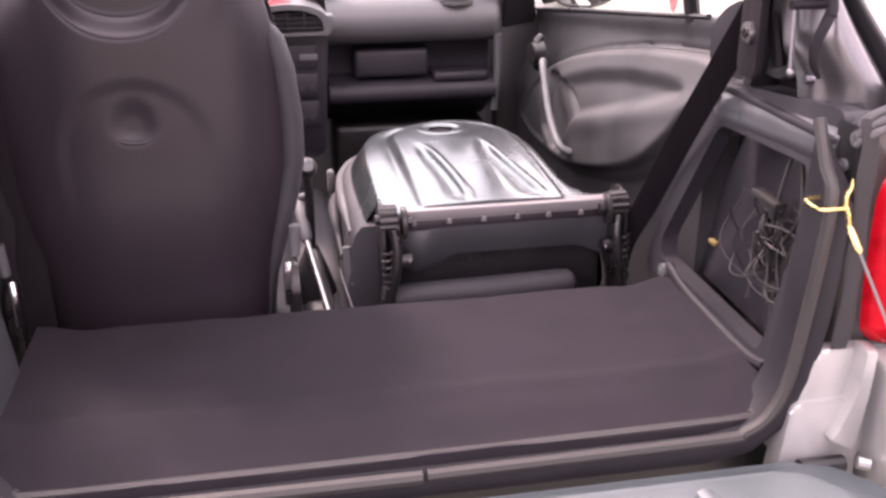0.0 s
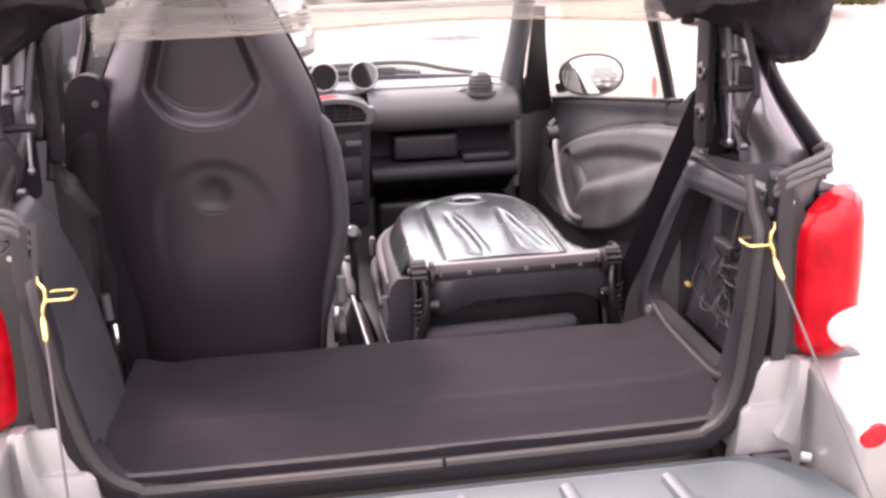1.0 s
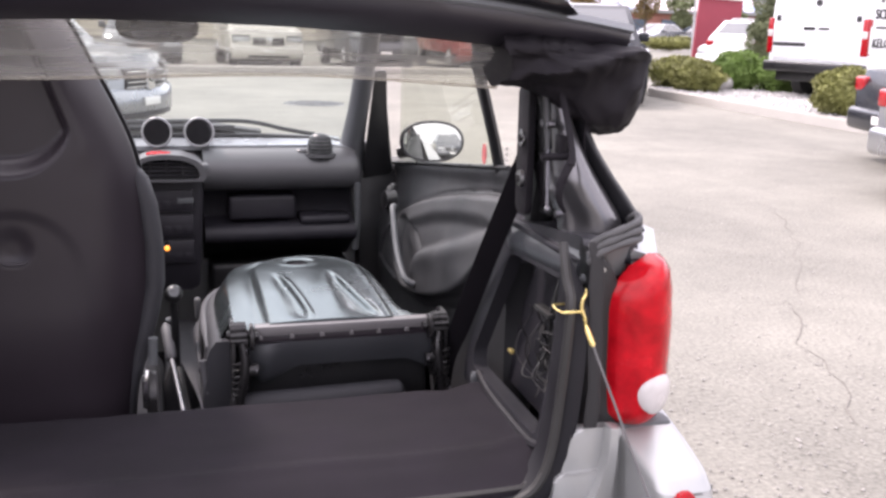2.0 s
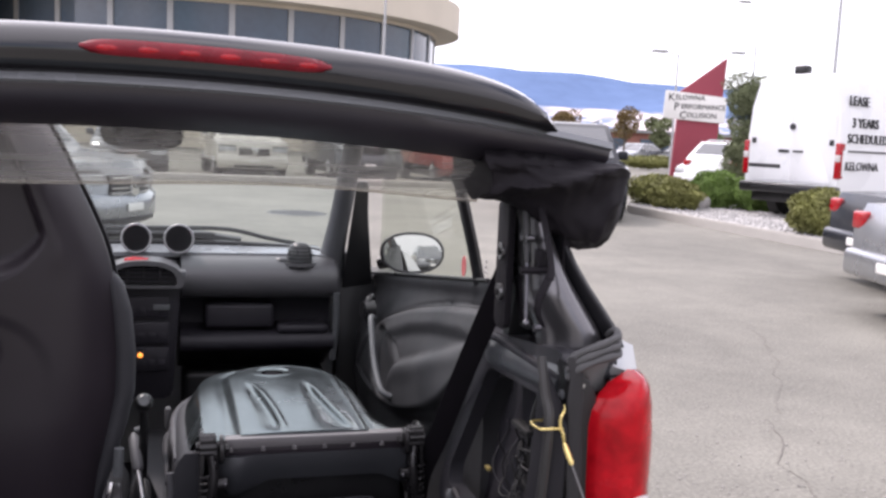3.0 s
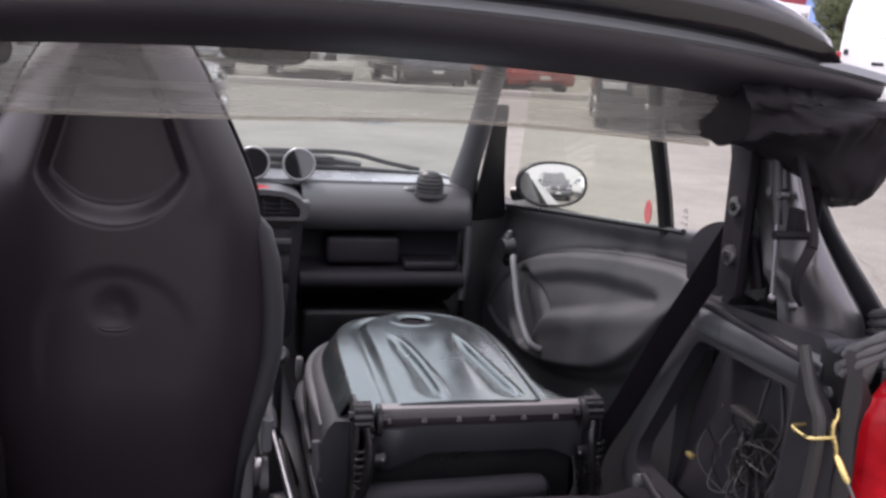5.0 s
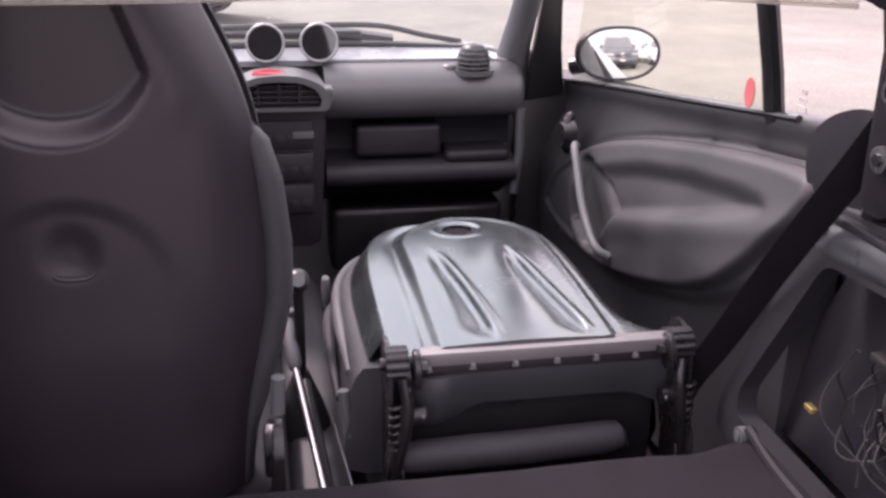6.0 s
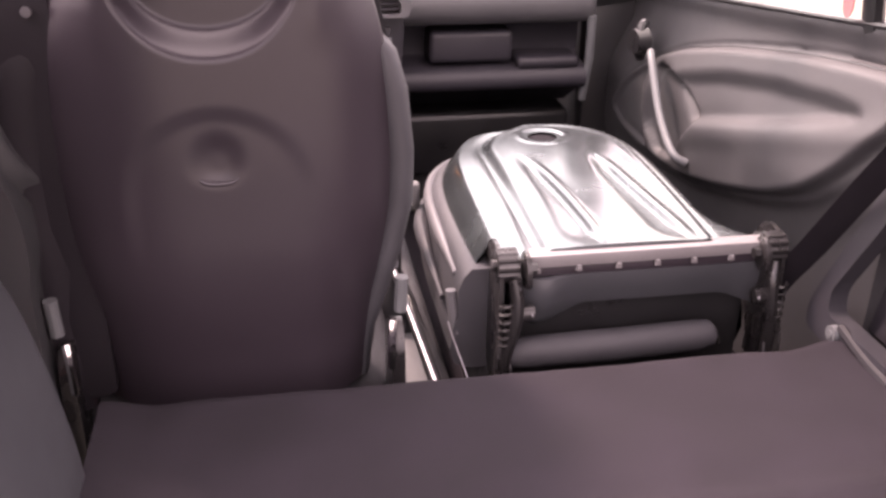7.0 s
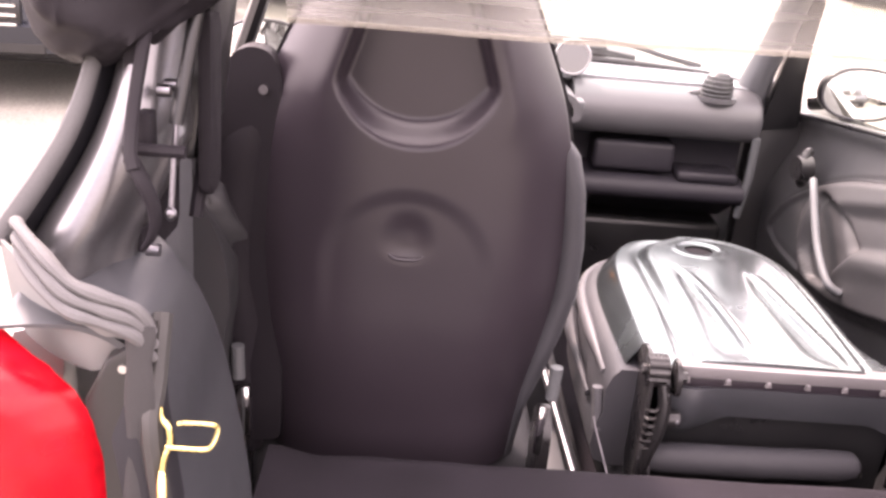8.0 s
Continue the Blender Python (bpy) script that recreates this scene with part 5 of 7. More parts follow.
box(bm, 0.079, 0.438, 0.524, 0.55, 0.742, 0.759, 0.002)
part("hinge_groove", bm, M_SHELL, pseat, "dark groove below the hinge edge")
bm = bm_new()


def valance_f(u, v):
    x = 0.056 + 0.392 * u
    zt = 0.745
    # a rounded lobe beside the mechanism, then a shallow arch
    lower = 0.690 - 0.030 * step(0.30, 0.10, u) - 0.024 * step(0.80, 1.0, u)
    lower += 0.055 * (1 - min(1.0, max(0.0, u / 0.085)) ** 0.5)
    bulge = 0.016 * math.exp(-((u - 0.12) / 0.075) ** 2) * math.sin(math.pi * min(1.0, 0.25 + 0.75 * v))
    return (x, 0.522 - bulge + 0.014 * v * v, zt + (lower - zt) * v)


sheet(bm, valance_f, 60, 14, (0, 0.010, 0))
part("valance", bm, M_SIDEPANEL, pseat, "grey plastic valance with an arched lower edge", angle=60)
# Black board added to darken the void between valance and cushion roll.
bm = bm_new()
box(bm, 0.06, 0.43, 0.556, 0.58, 0.56, 0.74, 0.004)
part("void_shade_board", bm, M_BLACK, pseat)
for x0, s in ((0.048, 1), (0.447, -1)):
    # hinge plates with a toothed sector at the top
    bm = bm_new()
    prism(bm, rounded([(0.500, 0.575), (0.560, 0.560), (0.600, 0.64), (0.602, 0.73), (0.585, 0.782), (0.545, 0.790), (0.512, 0.772), (0.506, 0.70)], 0.016), lambda a, b: (x0 - s * 0.014, a, b), (s * 0.006, 0, 0), 0.002)
    rec = part("recliner", bm, M_BRACKET, pseat, "black steel recliner mechanism")
    bm = bm_new()
    prism(bm, rounded([(0.498, 0.66), (0.540, 0.65), (0.572, 0.71), (0.566, 0.775), (0.530, 0.782), (0.502, 0.745)], 0.012), lambda a, b: (x0 + s * 0.010, a, b), (s * 0.006, 0, 0), 0.002)
    part("hinge_plate", bm, M_BRACKET, rec, "black inner hinge plate")
    bm = bm_new()
    c = Vector((x0, 0.532, 0.762))
    ring = []
    for j in range(48):
        a = 2 * math.pi * j / 48
        r = 0.0245 if (j // 2) % 2 else 0.0215
        ring.append((c.y + r * math.cos(a), c.z + r * math.sin(a)))
    prism(bm, ring, lambda a, b: (x0 - s * 0.016, a, b), (s * 0.030, 0, 0), 0.001, 1)
    sector = part("gear_sector", bm, M_BRACKET, rec, "toothed black sector")
    bm = bm_new()
    tube(bm, [(x0 - s * 0.022, 0.532, 0.762), (x0 + s * 0.024, 0.532, 0.762)], 0.0085, 14)
    part("pivot", bm, M_BRACKET, sector, "black pivot pin")
    bm = bm_new()
    tube(bm, curve_points([(x0 + s * 0.006, 0.508, 0.752), (x0 + s * 0.010, 0.497, 0.72), (x0 + s * 0.006, 0.494, 0.68), (x0 - s * 0.002, 0.500, 0.64), (x0 - s * 0.006, 0.506, 0.60), (x0 - s * 0.006, 0.51, 0.575)], 6), 0.0115, 12, 0.8)
    part("link_arm", bm, M_BRACKET, rec, "curved black link")
    bm = bm_new()
    tube(bm, [(x0 + s * 0.014, 0.500, 0.70), (x0 + s * 0.034, 0.500, 0.70)], 0.012, 14)
    part("spring_drum", bm, M_BRACKET, rec, "small dark spring drum")
    bm = bm_new()
    tube(bm, [(x0 - s * 0.006 + 0.0085 * math.cos(a), 0.498 + 0.0085 * math.sin(a), 0.645 + 0.0125 * a / (2 * math.pi)) for a in (2 * math.pi * j / 10 for j in range(61))], 0.0021, 6)
    part("coil_spring", bm, M_BRACKET, rec, "dark coil spring")
    bm = bm_new()
    prism(bm, rounded([(0.488, 0.742), (0.520, 0.736), (0.536, 0.752), (0.528, 0.786), (0.506, 0.790), (0.490, 0.772)], 0.008), lambda a, b: (x0 + s * 0.020, a, b), (s * 0.007, 0, 0), 0.002)
    disc(bm, (x0 + s * 0.030, 0.511, 0.765), (s, 0, 0), 0.0085, 0.008, 6)
    part("catch", bm, M_BRACKET, rec, "black catch with its nut")
    bm = bm_new()
    tube(bm, curve_points([(x0 - s * 0.010, 0.503, 0.655), (x0 - s * 0.014, 0.497, 0.63), (x0 - s * 0.012, 0.497, 0.60), (x0 - s * 0.008, 0.500, 0.572)], 5), 0.007, 10)
    part("lower_link", bm, M_BRACKET, rec)
    # Tapered bright slivers modelled as highlights on the black mechanism.
    for dx, y0, z0, z1 in ((0.012, 0.4905, 0.690, 0.745), (-0.016, 0.489, 0.585, 0.640), (0.004, 0.4935, 0.59, 0.62), (0.030, 0.4890, 0.692, 0.708)):
        bm = bm_new()
        tube(bm, curve_points([(x0 + s * dx, y0 + 0.004, z0), (x0 + s * dx, y0, (z0 + z1) / 2), (x0 + s * dx, y0 + 0.004, z1)], 5), [0.0008, 0.0014, 0.0018, 0.0021, 0.0022, 0.0022, 0.0022, 0.0021, 0.0018, 0.0014, 0.0008], 8)
        part("glint_sliver", bm, M_ROD, rec, "thin bright sliver added as a highlight")
bm = bm_new()
tube(bm, [(-0.018, 0.60, 0.69), (-0.012, 0.585, 0.625)], 0.012, 10, 0.7)
part("release_lever", bm, M_PIPING, pseat, "grey release lever")
bm = bm_new()
tube(bm, curve_points([(-0.036, 0.52, 0.684), (-0.033, 0.50, 0.671), (-0.022, 0.45, 0.638), (-0.016, 0.42, 0.615)], 4), 0.0016, 8)
part("release_cable", bm, M_ROD, pseat, "thin bright release cable")
bm = bm_new()
box(bm, -0.024, -0.010, 0.95, 0.975, 0.665, 0.715, 0.006)
part("belt_tongue_guide", bm, M_CLOTHGREY, pseat, "pale strap end")

# hand brake and gear lever
brake = thing("hand_brake", "grey-gripped hand brake lever with a bright rod", "lever", at=(-0.07, 0.6, 0.50))
bm = bm_new()
tube(bm, [(-0.089, 0.872, 0.684), (-0.088, 0.862, 0.677), (-0.080, 0.805, 0.632), (-0.079, 0.797, 0.626)], [0.006, 0.0125, 0.0125, 0.009], 14)
part("grip", bm, M_PIPING, brake, "worn grey grip")
bm = bm_new()
tube(bm, [(-0.079, 0.80, 0.627), (-0.054, 0.53, 0.586), (-0.045, 0.43, 0.571)], 0.0060, 12)
part("rod", bm, M_ROD, brake, "bright steel rod")
bm = bm_new()
tube(bm, [(-0.066, 0.78, 0.606), (-0.040, 0.43, 0.550)], 0.011, 8)
box(bm, -0.10, -0.03, 0.42, 0.48, 0.50, 0.56, 0.004)
part("mount", bm, M_BLACK, brake)
bm = bm_new()
tube(bm, [(-0.088, 0.872, 0.690), (-0.062, 0.872, 0.694)], 0.008, 10)
part("button", bm, M_TRIM, brake, "pale grey button")
gear = thing("gear_lever", "black gear lever with a round knob", "lever", at=(-0.07, 0.83, 0.50))
bm = bm_new()
ball(bm, (-0.069, 0.83, 0.765), 0.020, 0.022, 0.020)
knob = part("knob", bm, M_BLACK, gear, "black round knob")
bm = bm_new()
disc(bm, (-0.069, 0.812, 0.772), (0, -0.8, 0.6), 0.011, 0.005, 14)
part("knob_badge", bm, M_TRIM, knob, "grey disc on the knob")
bm = bm_new()
tube(bm, [(-0.069, 0.83, 0.755), (-0.069, 0.84, 0.50)], 0.009, 10)
part("stick", bm, M_BLACK, gear)
bm = bm_new()
tube(bm, [(-0.069, 0.84, 0.49), (-0.069, 0.84, 0.54), (-0.069, 0.84, 0.60)], [0.05, 0.035, 0.012], 14)
part("gaiter", bm, M_FABRIC, gear, "black gaiter")

# ---- dashboard ----
dash = thing("dashboard", "grey plastic dashboard with an open shelf", "dashboard", at=(0, 1.5, 0.7))
PROFILE = [(1.66, 0.995), (1.60, 1.008), (1.50, 1.002), (1.445, 0.992), (1.412, 0.972), (1.400, 0.945), (1.402, 0.915), (1.416, 0.893), (1.435, 0.884), (1.50, 0.880),
           (1.512, 0.868), (1.512, 0.80), (1.50, 0.790), (1.445, 0.784), (1.424, 0.772), (1.420, 0.75), (1.43, 0.735), (1.47, 0.725), (1.58, 0.66), (1.70, 0.62), (1.70, 0.97)]


def dash_rings(xs, squeeze, profile):
    out = []
    for x, k in zip(xs, squeeze):
        out.append([(x, 1.55 + (y - 1.55) * (0.55 + 0.45 * k), 0.86 + (z - 0.86) * (0.75 + 0.25 * k)) for y, z in profile])
    return out


# Shelf gets a darker plastic than the roll: the cavity's shade put into colour.
for name, profile, material in (("dash_body", PROFILE[:10] + [(1.66, 0.882)], M_DASH), ("shaded_shelf", PROFILE[9:-1] + [(1.70, 0.879)], M_PLASTIC)):
    for xs, squeeze in (([0.02, 0.2, 0.36, 0.40, 0.425, 0.442, 0.453, 0.458], [1, 1, 1, 0.99, 0.95, 0.87, 0.74, 0.55]), ([-0.56, -0.5, -0.4, -0.2], [0.6, 0.95, 1, 1])):
        bm = bm_new()
        loft(bm, dash_rings(xs, squeeze, profile) if material is M_DASH else dash_rings([xs[0], min(xs[-1], 0.446)], [1, 1], profile))
        part(name, bm, material, dash, angle=50)
# Box and lip take the same shade-dark plastic.
bm = bm_new()
box(bm, 0.085, 0.275, 1.438, 1.52, 0.796, 0.866, 0.012, 3)
part("shelf_box", bm, M_PLASTIC, dash, "box in the open shelf, coloured dark for the shade there")
bm = bm_new()
box(bm, 0.285, 0.43, 1.430, 1.52, 0.780, 0.806, 0.010, 3)
part("shelf_lip", bm, M_PLASTIC, dash)
bm = bm_new()
box(bm, 0.03, 0.44, 1.50, 1.68, 0.50, 0.66, 0.02, 3)
part("knee_panel", bm, M_BLACK, dash)
bm = bm_new()
tube(bm, [(0.448, 1.42, 0.90), (0.452, 1.43, 0.80), (0.448, 1.45, 0.70)], 0.010, 8)
part("end_trim", bm, M_TRIM, dash, "grey end trim")
# Top face in a lighter colour than the body, as if lit from above.
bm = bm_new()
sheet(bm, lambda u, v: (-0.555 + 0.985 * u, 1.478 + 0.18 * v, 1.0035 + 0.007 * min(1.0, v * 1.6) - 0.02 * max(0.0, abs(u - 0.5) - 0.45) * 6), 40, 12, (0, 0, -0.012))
part("dash_top", bm, M_DASHTOP, dash, "upper face of the dashboard, coloured paler for the light on it")
# end vent
bm = bm_new()
tube(bm, [(0.343, 1.440, 0.976), (0.343, 1.440, 0.986)], 0.045, 28)
part("vent_base", bm, M_DASH, dash, "grey vent collar")
bm = bm_new()
VENT = ((1.0, 0.982), (1.03, 0.998), (1.0, 1.014), (0.86, 1.028), (0.6, 1.038), (0.1, 1.042))
loft(bm, [[(0.343 + 0.034 * k * math.cos(a), 1.440 + 0.034 * k * math.sin(a), z) for a in (2 * math.pi * j / 28 for j in range(28))] for k, z in VENT])
vent = part("end_vent", bm, M_BLACK, dash, "round black air vent", angle=50)
for k, z in ((1.06, 0.992), (1.08, 1.002), (1.06, 1.012), (0.98, 1.022), (0.82, 1.031)):
    bm = bm_new()
    tube(bm, [(0.343 + 0.034 * k * math.cos(a), 1.440 + 0.034 * k * math.sin(a), z) for a in (math.pi + math.pi * j / 16 for j in range(17))], 0.0015, 6)
    part("slat", bm, M_TRIM, vent, "thin vent slat")
bm = bm_new()
tube(bm, [(0.293, 1.452, 0.978), (0.293, 1.452, 0.992), (0.293, 1.452, 0.996)], [0.018, 0.017, 0.012], 20)
part("tweeter", bm, M_DASH, dash, "grey round tweeter")

# centre console
console = thing("centre_console", "black centre console with air vents and radio", "console", at=(-0.085, 1.4, 0.6))
bm = bm_new()
prism(bm, rounded([(-0.165, 0.985), (0.012, 0.985), (0.016, 0.90), (0.0, 0.62), (-0.17, 0.62), (-0.185, 0.90)], 0.02), lambda a, b: (a, 1.345 + 0.10 * max(0.0, 0.9 - b), b), (0, 0.25, 0), 0.008)
part("console_body", bm, M_PLASTIC, console)
# arched vent housing with a deep slatted mouth on each half
HOUSE = rounded([(-0.176, 0.930), (0.022, 0.930), (0.026, 0.955), (0.010, 0.982), (-0.030, 0.999), (-0.077, 1.003), (-0.124, 0.999), (-0.164, 0.982), (-0.180, 0.955)], 0.014)
MOUTH = rounded([(-0.160, 0.937), (0.005, 0.937), (0.007, 0.955), (-0.004, 0.974), (-0.036, 0.987), (-0.077, 0.990), (-0.118, 0.987), (-0.150, 0.974), (-0.162, 0.955)], 0.010)
bm = bm_new()
ring_prism(bm, HOUSE, MOUTH, lambda a, b: (a, 1.312, b), (0, 0.10, 0))
bmesh.ops.bevel(bm, geom=[e for e in bm.edges if len(e.link_faces) == 2 and e.calc_face_angle(0) > 1.2], offset=0.005, segments=3, affect='EDGES')
vent_block = part("vent_block", bm, M_DASH, console, "grey arched centre vent housing", angle=60)
bm = bm_new()
prism(bm, MOUTH, lambda a, b: (a, 1.345, b), (0, 0.02, 0))
part("vent_mouth", bm, M_BLACK, vent_block, "black vent mouth")
for i, half in enumerate((0.078, 0.078, 0.072, 0.050)):
    bm = bm_new()
    box(bm, -0.077 - half, -0.077 + half, 1.318, 1.335, 0.9455 + 0.011 * i, 0.9480 + 0.011 * i, 0.0008, 1)
    part("slat", bm, M_PLASTIC, vent_block, "thin vent slat")
for x in (-0.118, -0.077, -0.036):
    bm = bm_new()
    box(bm, x - 0.003, x + 0.003, 1.322, 1.345, 0.940, 0.984, 0.001, 1)
    part("vane", bm, M_BLACK, vent_block, "upright vent vane")
bm = bm_new()
box(bm, 0.006, 0.030, 1.318, 1.36, 0.955, 0.975, 0.005)
part("knob", bm, M_TRIM, console, "pale grey knob")
for z0, z1 in ((0.845, 0.905), (0.775, 0.835), (0.70, 0.765)):
    yy = 1.345 + 0.1 * (0.9 - z1 if z1 < 0.9 else 0) - 0.002
    bm = bm_new()
    box(bm, -0.150, -0.010, yy, 1.40, z0, z1, 0.006)
    unit = part("control_unit", bm, M_PLASTIC, console, "black control unit")
    for i in range(5):
        bm = bm_new()
        x = -0.132 + 0.026 * i
        box(bm, x - 0.009, x + 0.009, yy - 0.0015, yy + 0.01, z0 + 0.012, z0 + 0.03, 0.001)
        part("button", bm, M_PLASTIC, unit, "dark push button")
bm = bm_new()
box(bm, -0.052, -0.010, 1.338, 1.350, 0.868, 0.882, 0.001)
part("display", bm, M_TRIM, console, "pale grey display")
bm = bm_new()
rings = [[(-0.095 + 0.022 * k * math.cos(a), 1.352 + 0.016 * k * math.sin(a), z) for a in (2 * math.pi * j / 20 for j in range(20))] for k, z in ((1.5, 0.996), (1.4, 1.003), (0.7, 1.006))]
loft(bm, rings)
part("hazard_switch", bm, M_RED, console, "red hazard switch")
bm = bm_new()
ball(bm, (-0.082, 1.21, 0.778), 0.0065, 0.0065, 0.0065, 12, 8)
part("amber_light", bm, M_AMBER, console, "small lit amber lamp")
bm = bm_new()
tube(bm, [(-0.082, 1.216, 0.777), (-0.082, 1.345, 0.76)], 0.0045, 8)
part("lamp_stalk", bm, M_BLACK, console)

# two dial pods on stalks
for x, kind in ((-0.098, "clock"), (0.014, "rev counter")):
    pod = thing("gauge_pod", "silver-rimmed round gauge pod on the dashboard, a " + kind, "gauge", "gauge pods", at=(x, 1.49, 1.0))
    c = Vector((x, 1.470, 1.042))
    ax = Vector((-0.12, -1.0, 0.12)).normalized()
    bm = bm_new()
    tube(bm, [c - ax * 0.055, c - ax * 0.045, c - ax * 0.02, c + ax * 0.004], [0.012, 0.028, 0.038, 0.040], 28)
    part("housing", bm, M_BLACK, pod, "black pod housing")
    bm = bm_new()
    side = ax.cross(Vector((0, 0, 1))).normalized()
    upv = side.cross(ax)
    tube(bm, [c + ax * 0.004 + 0.0385 * (math.cos(a) * side + math.sin(a) * upv) for a in (2 * math.pi * j / 32 for j in range(33))], 0.0032, 8, cap=False)
    part("rim", bm, M_RIM, pod, "silver rim")
    bm = bm_new()
    disc(bm, c + ax * 0.003, ax, 0.036, 0.003, 28)
    face = part("dial", bm, M_DIAL, pod, "dark glass-covered dial")
    bm = bm_new()
    tube(bm, [c - Vector((0, -0.02, 0.03)), Vector((x + 0.003, 1.50, 0.99))], [0.012, 0.016], 10)
    part("stalk", bm, M_BLACK, pod)

# steering wheel, behind the driver's seat back
wheel_thing = thing("steering_wheel", "black two-spoke steering wheel behind the seat", "steering wheel", at=(-0.33, 1.2, 0.9))
bm = bm_new()
ax = Vector((0, -0.85, 0.5)).normalized()
c = Vector((-0.33, 1.15, 0.90))
upv = Vector((1, 0, 0)).cross(ax)
tube(bm, [c + 0.18 * (math.cos(a) * Vector((1, 0, 0)) + math.sin(a) * upv) for a in (2 * math.pi * j / 40 for j in range(41))], 0.014, 10, cap=False)
part("rim", bm, M_BLACK, wheel_thing)
bm = bm_new()
disc(bm, c, -ax, 0.06, 0.05, 20)
tube(bm, [c + Vector((-0.17, 0, 0)), c + Vector((0.17, 0, 0))], 0.014, 8, 0.5)
tube(bm, [c, c - upv * 0.17], 0.014, 8, 0.5)
tube(bm, [c, c - ax * 0.35], 0.03, 10)
part("hub", bm, M_BLACK, wheel_thing)

# rear-view mirror
inner_mirror = thing("rear_view_mirror", "black rear-view mirror on the windscreen", "mirror", at=(-0.085, 1.3, 1.33))
bm = bm_new()
rings = [[(-0.085 + 0.10 * k * math.copysign(abs(math.cos(a)) ** 0.6, math.cos(a)), y - 0.3 * 0.10 * k * math.cos(a) - 0.2 * 0.042 * math.sin(a), 1.33 + 0.042 * k * math.copysign(abs(math.sin(a)) ** 0.7, math.sin(a))) for a in (2 * math.pi * j / 32 for j in range(32))] for k, y in ((0.93, 1.275), (1.0, 1.285), (0.9, 1.31), (0.5, 1.325))]
loft(bm, rings)
case = part("case", bm, M_BLACK, inner_mirror, angle=50)
bm = bm_new()
rings = [[(-0.085 + 0.092 * math.copysign(abs(math.cos(a)) ** 0.6, math.cos(a)), y - 0.3 * 0.10 * math.cos(a) - 0.2 * 0.042 * math.sin(a), 1.33 + 0.036 * math.copysign(abs(math.sin(a)) ** 0.7, math.sin(a))) for a in (2 * math.pi * j / 32 for j in range(32))] for y in (1.2735, 1.276)]
loft(bm, rings)
part("mirror_glass", bm, M_MIRROR, case, "mirror glass")
bm = bm_new()
tube(bm, [(-0.085, 1.315, 1.34), (-0.085, 1.27, 1.42), (-0.085, 1.20, 1.48)], 0.010, 8)
part("arm", bm, M_BLACK, inner_mirror)

# ---- passenger door ----
def build_door(s, label):

    def belt(y):
        return 0.932 + (1.58 - y) * 0.137

    PAD = rounded([(1.444, 0.696), (1.36, 0.783), (1.25, 0.856), (1.16, 0.893), (1.0, 0.936), (0.79, 0.980), (0.64, 1.004), (0.53, 1.018), (0.475, 1.020), (0.456, 0.998), (0.475, 0.950),
                   (0.54, 0.868), (0.60, 0.818), (0.70, 0.768), (0.86, 0.715), (1.04, 0.668), (1.24, 0.652), (1.37, 0.658)], 0.045, 4)
    HOLLOW = rounded([(1.14, 0.852), (0.97, 0.904), (0.80, 0.939), (0.63, 0.964), (0.555, 0.968), (0.525, 0.954), (0.55, 0.930), (0.607, 0.902), (0.745, 0.850), (0.93, 0.797), (1.03, 0.762)], 0.03, 4)
    GRIP = rounded([(1.215, 0.850), (1.125, 0.846), (0.985, 0.797), (1.045, 0.735), (1.07, 0.690), (1.16, 0.672), (1.22, 0.72)], 0.02, 4)
    FRONT = rounded([(1.42, 0.696), (1.35, 0.772), (1.255, 0.836), (1.235, 0.72), (1.20, 0.672), (1.35, 0.670)], 0.02, 4)

    def inside(y, z, poly):
        """The distance inwards from an outline; negative outside it."""
        best, odd = 9.0, False
        p = (y, z)
        for (ay, az), (by, bz) in zip(poly, poly[1:] + poly[:1]):
            dy, dz = by - ay, bz - az
            t = max(0.0, min(1.0, ((p[0] - ay) * dy + (p[1] - az) * dz) / max(1e-9, dy * dy + dz * dz)))
            best = min(best, math.hypot(p[0] - ay - t * dy, p[1] - az - t * dz))
            if (az > z) != (bz > z) and y < ay + (z - az) / (bz - az) * dy:
                odd = not odd
        return best if odd else -best

    def door_f(u, v):
        y = 1.60 - 1.16 * u
        z = 0.42 + (belt(y) - 0.42) * v
        x = 0.527 + 0.066 * step(0.62, 1.0, v) + 0.010 * u
        pad, hollow = inside(y, z, PAD), inside(y, z, HOLLOW)
        x -= 0.020 * step(-0.004, 0.010, pad) * step(0.60, 0.70, z) - 0.004 * math.exp(-((pad + 0.004) / 0.004) ** 2)
        # scooped pocket over a soft arm rest, and the darker hand hold in front of it
        x += 0.019 * step(-0.004, 0.034, hollow) * step(-0.006, 0.022, z - (0.790 + (0.98 - y) * 0.335))
        x -= 0.005 * math.exp(-((z - 0.748 - (1.06 - y) * 0.335) / 0.022) ** 2) * step(-0.02, 0.03, pad) * step(1.12, 1.02, y)
        x += 0.022 * step(-0.004, 0.006, inside(y, z, GRIP)) + 0.010 * step(-0.004, 0.006, inside(y, z, FRONT))
        x += 0.022 * step(0.0, -0.03, pad) * step(0.80, 0.64, z - 0.28 * (1.0 - y))
        # rolled ledge under the window
        x -= 0.010 * math.exp(-((v - 0.985) / 0.03) ** 2)
        return (s * x, y, z)

    bm = bm_new()
    sheet(bm, door_f, 150, 110, (s * 0.06, 0, 0))
    door = trim = part("door", bm, M_DOOR, car, label, angle=80)
    bm = bm_new()
    pts = []
    for y, z in PAD[:int(len(PAD) * 0.55)]:
        q = door_f((1.60 - y) / 1.16, (z - 0.42) / (belt(y) - 0.42))
        pts.append((q[0] - s * 0.0005, q[1], q[2]))
    tube(bm, pts, 0.0022, 6, cap=False)
    part("piping", bm, M_BLACK, trim, "dark piping round the pocket")
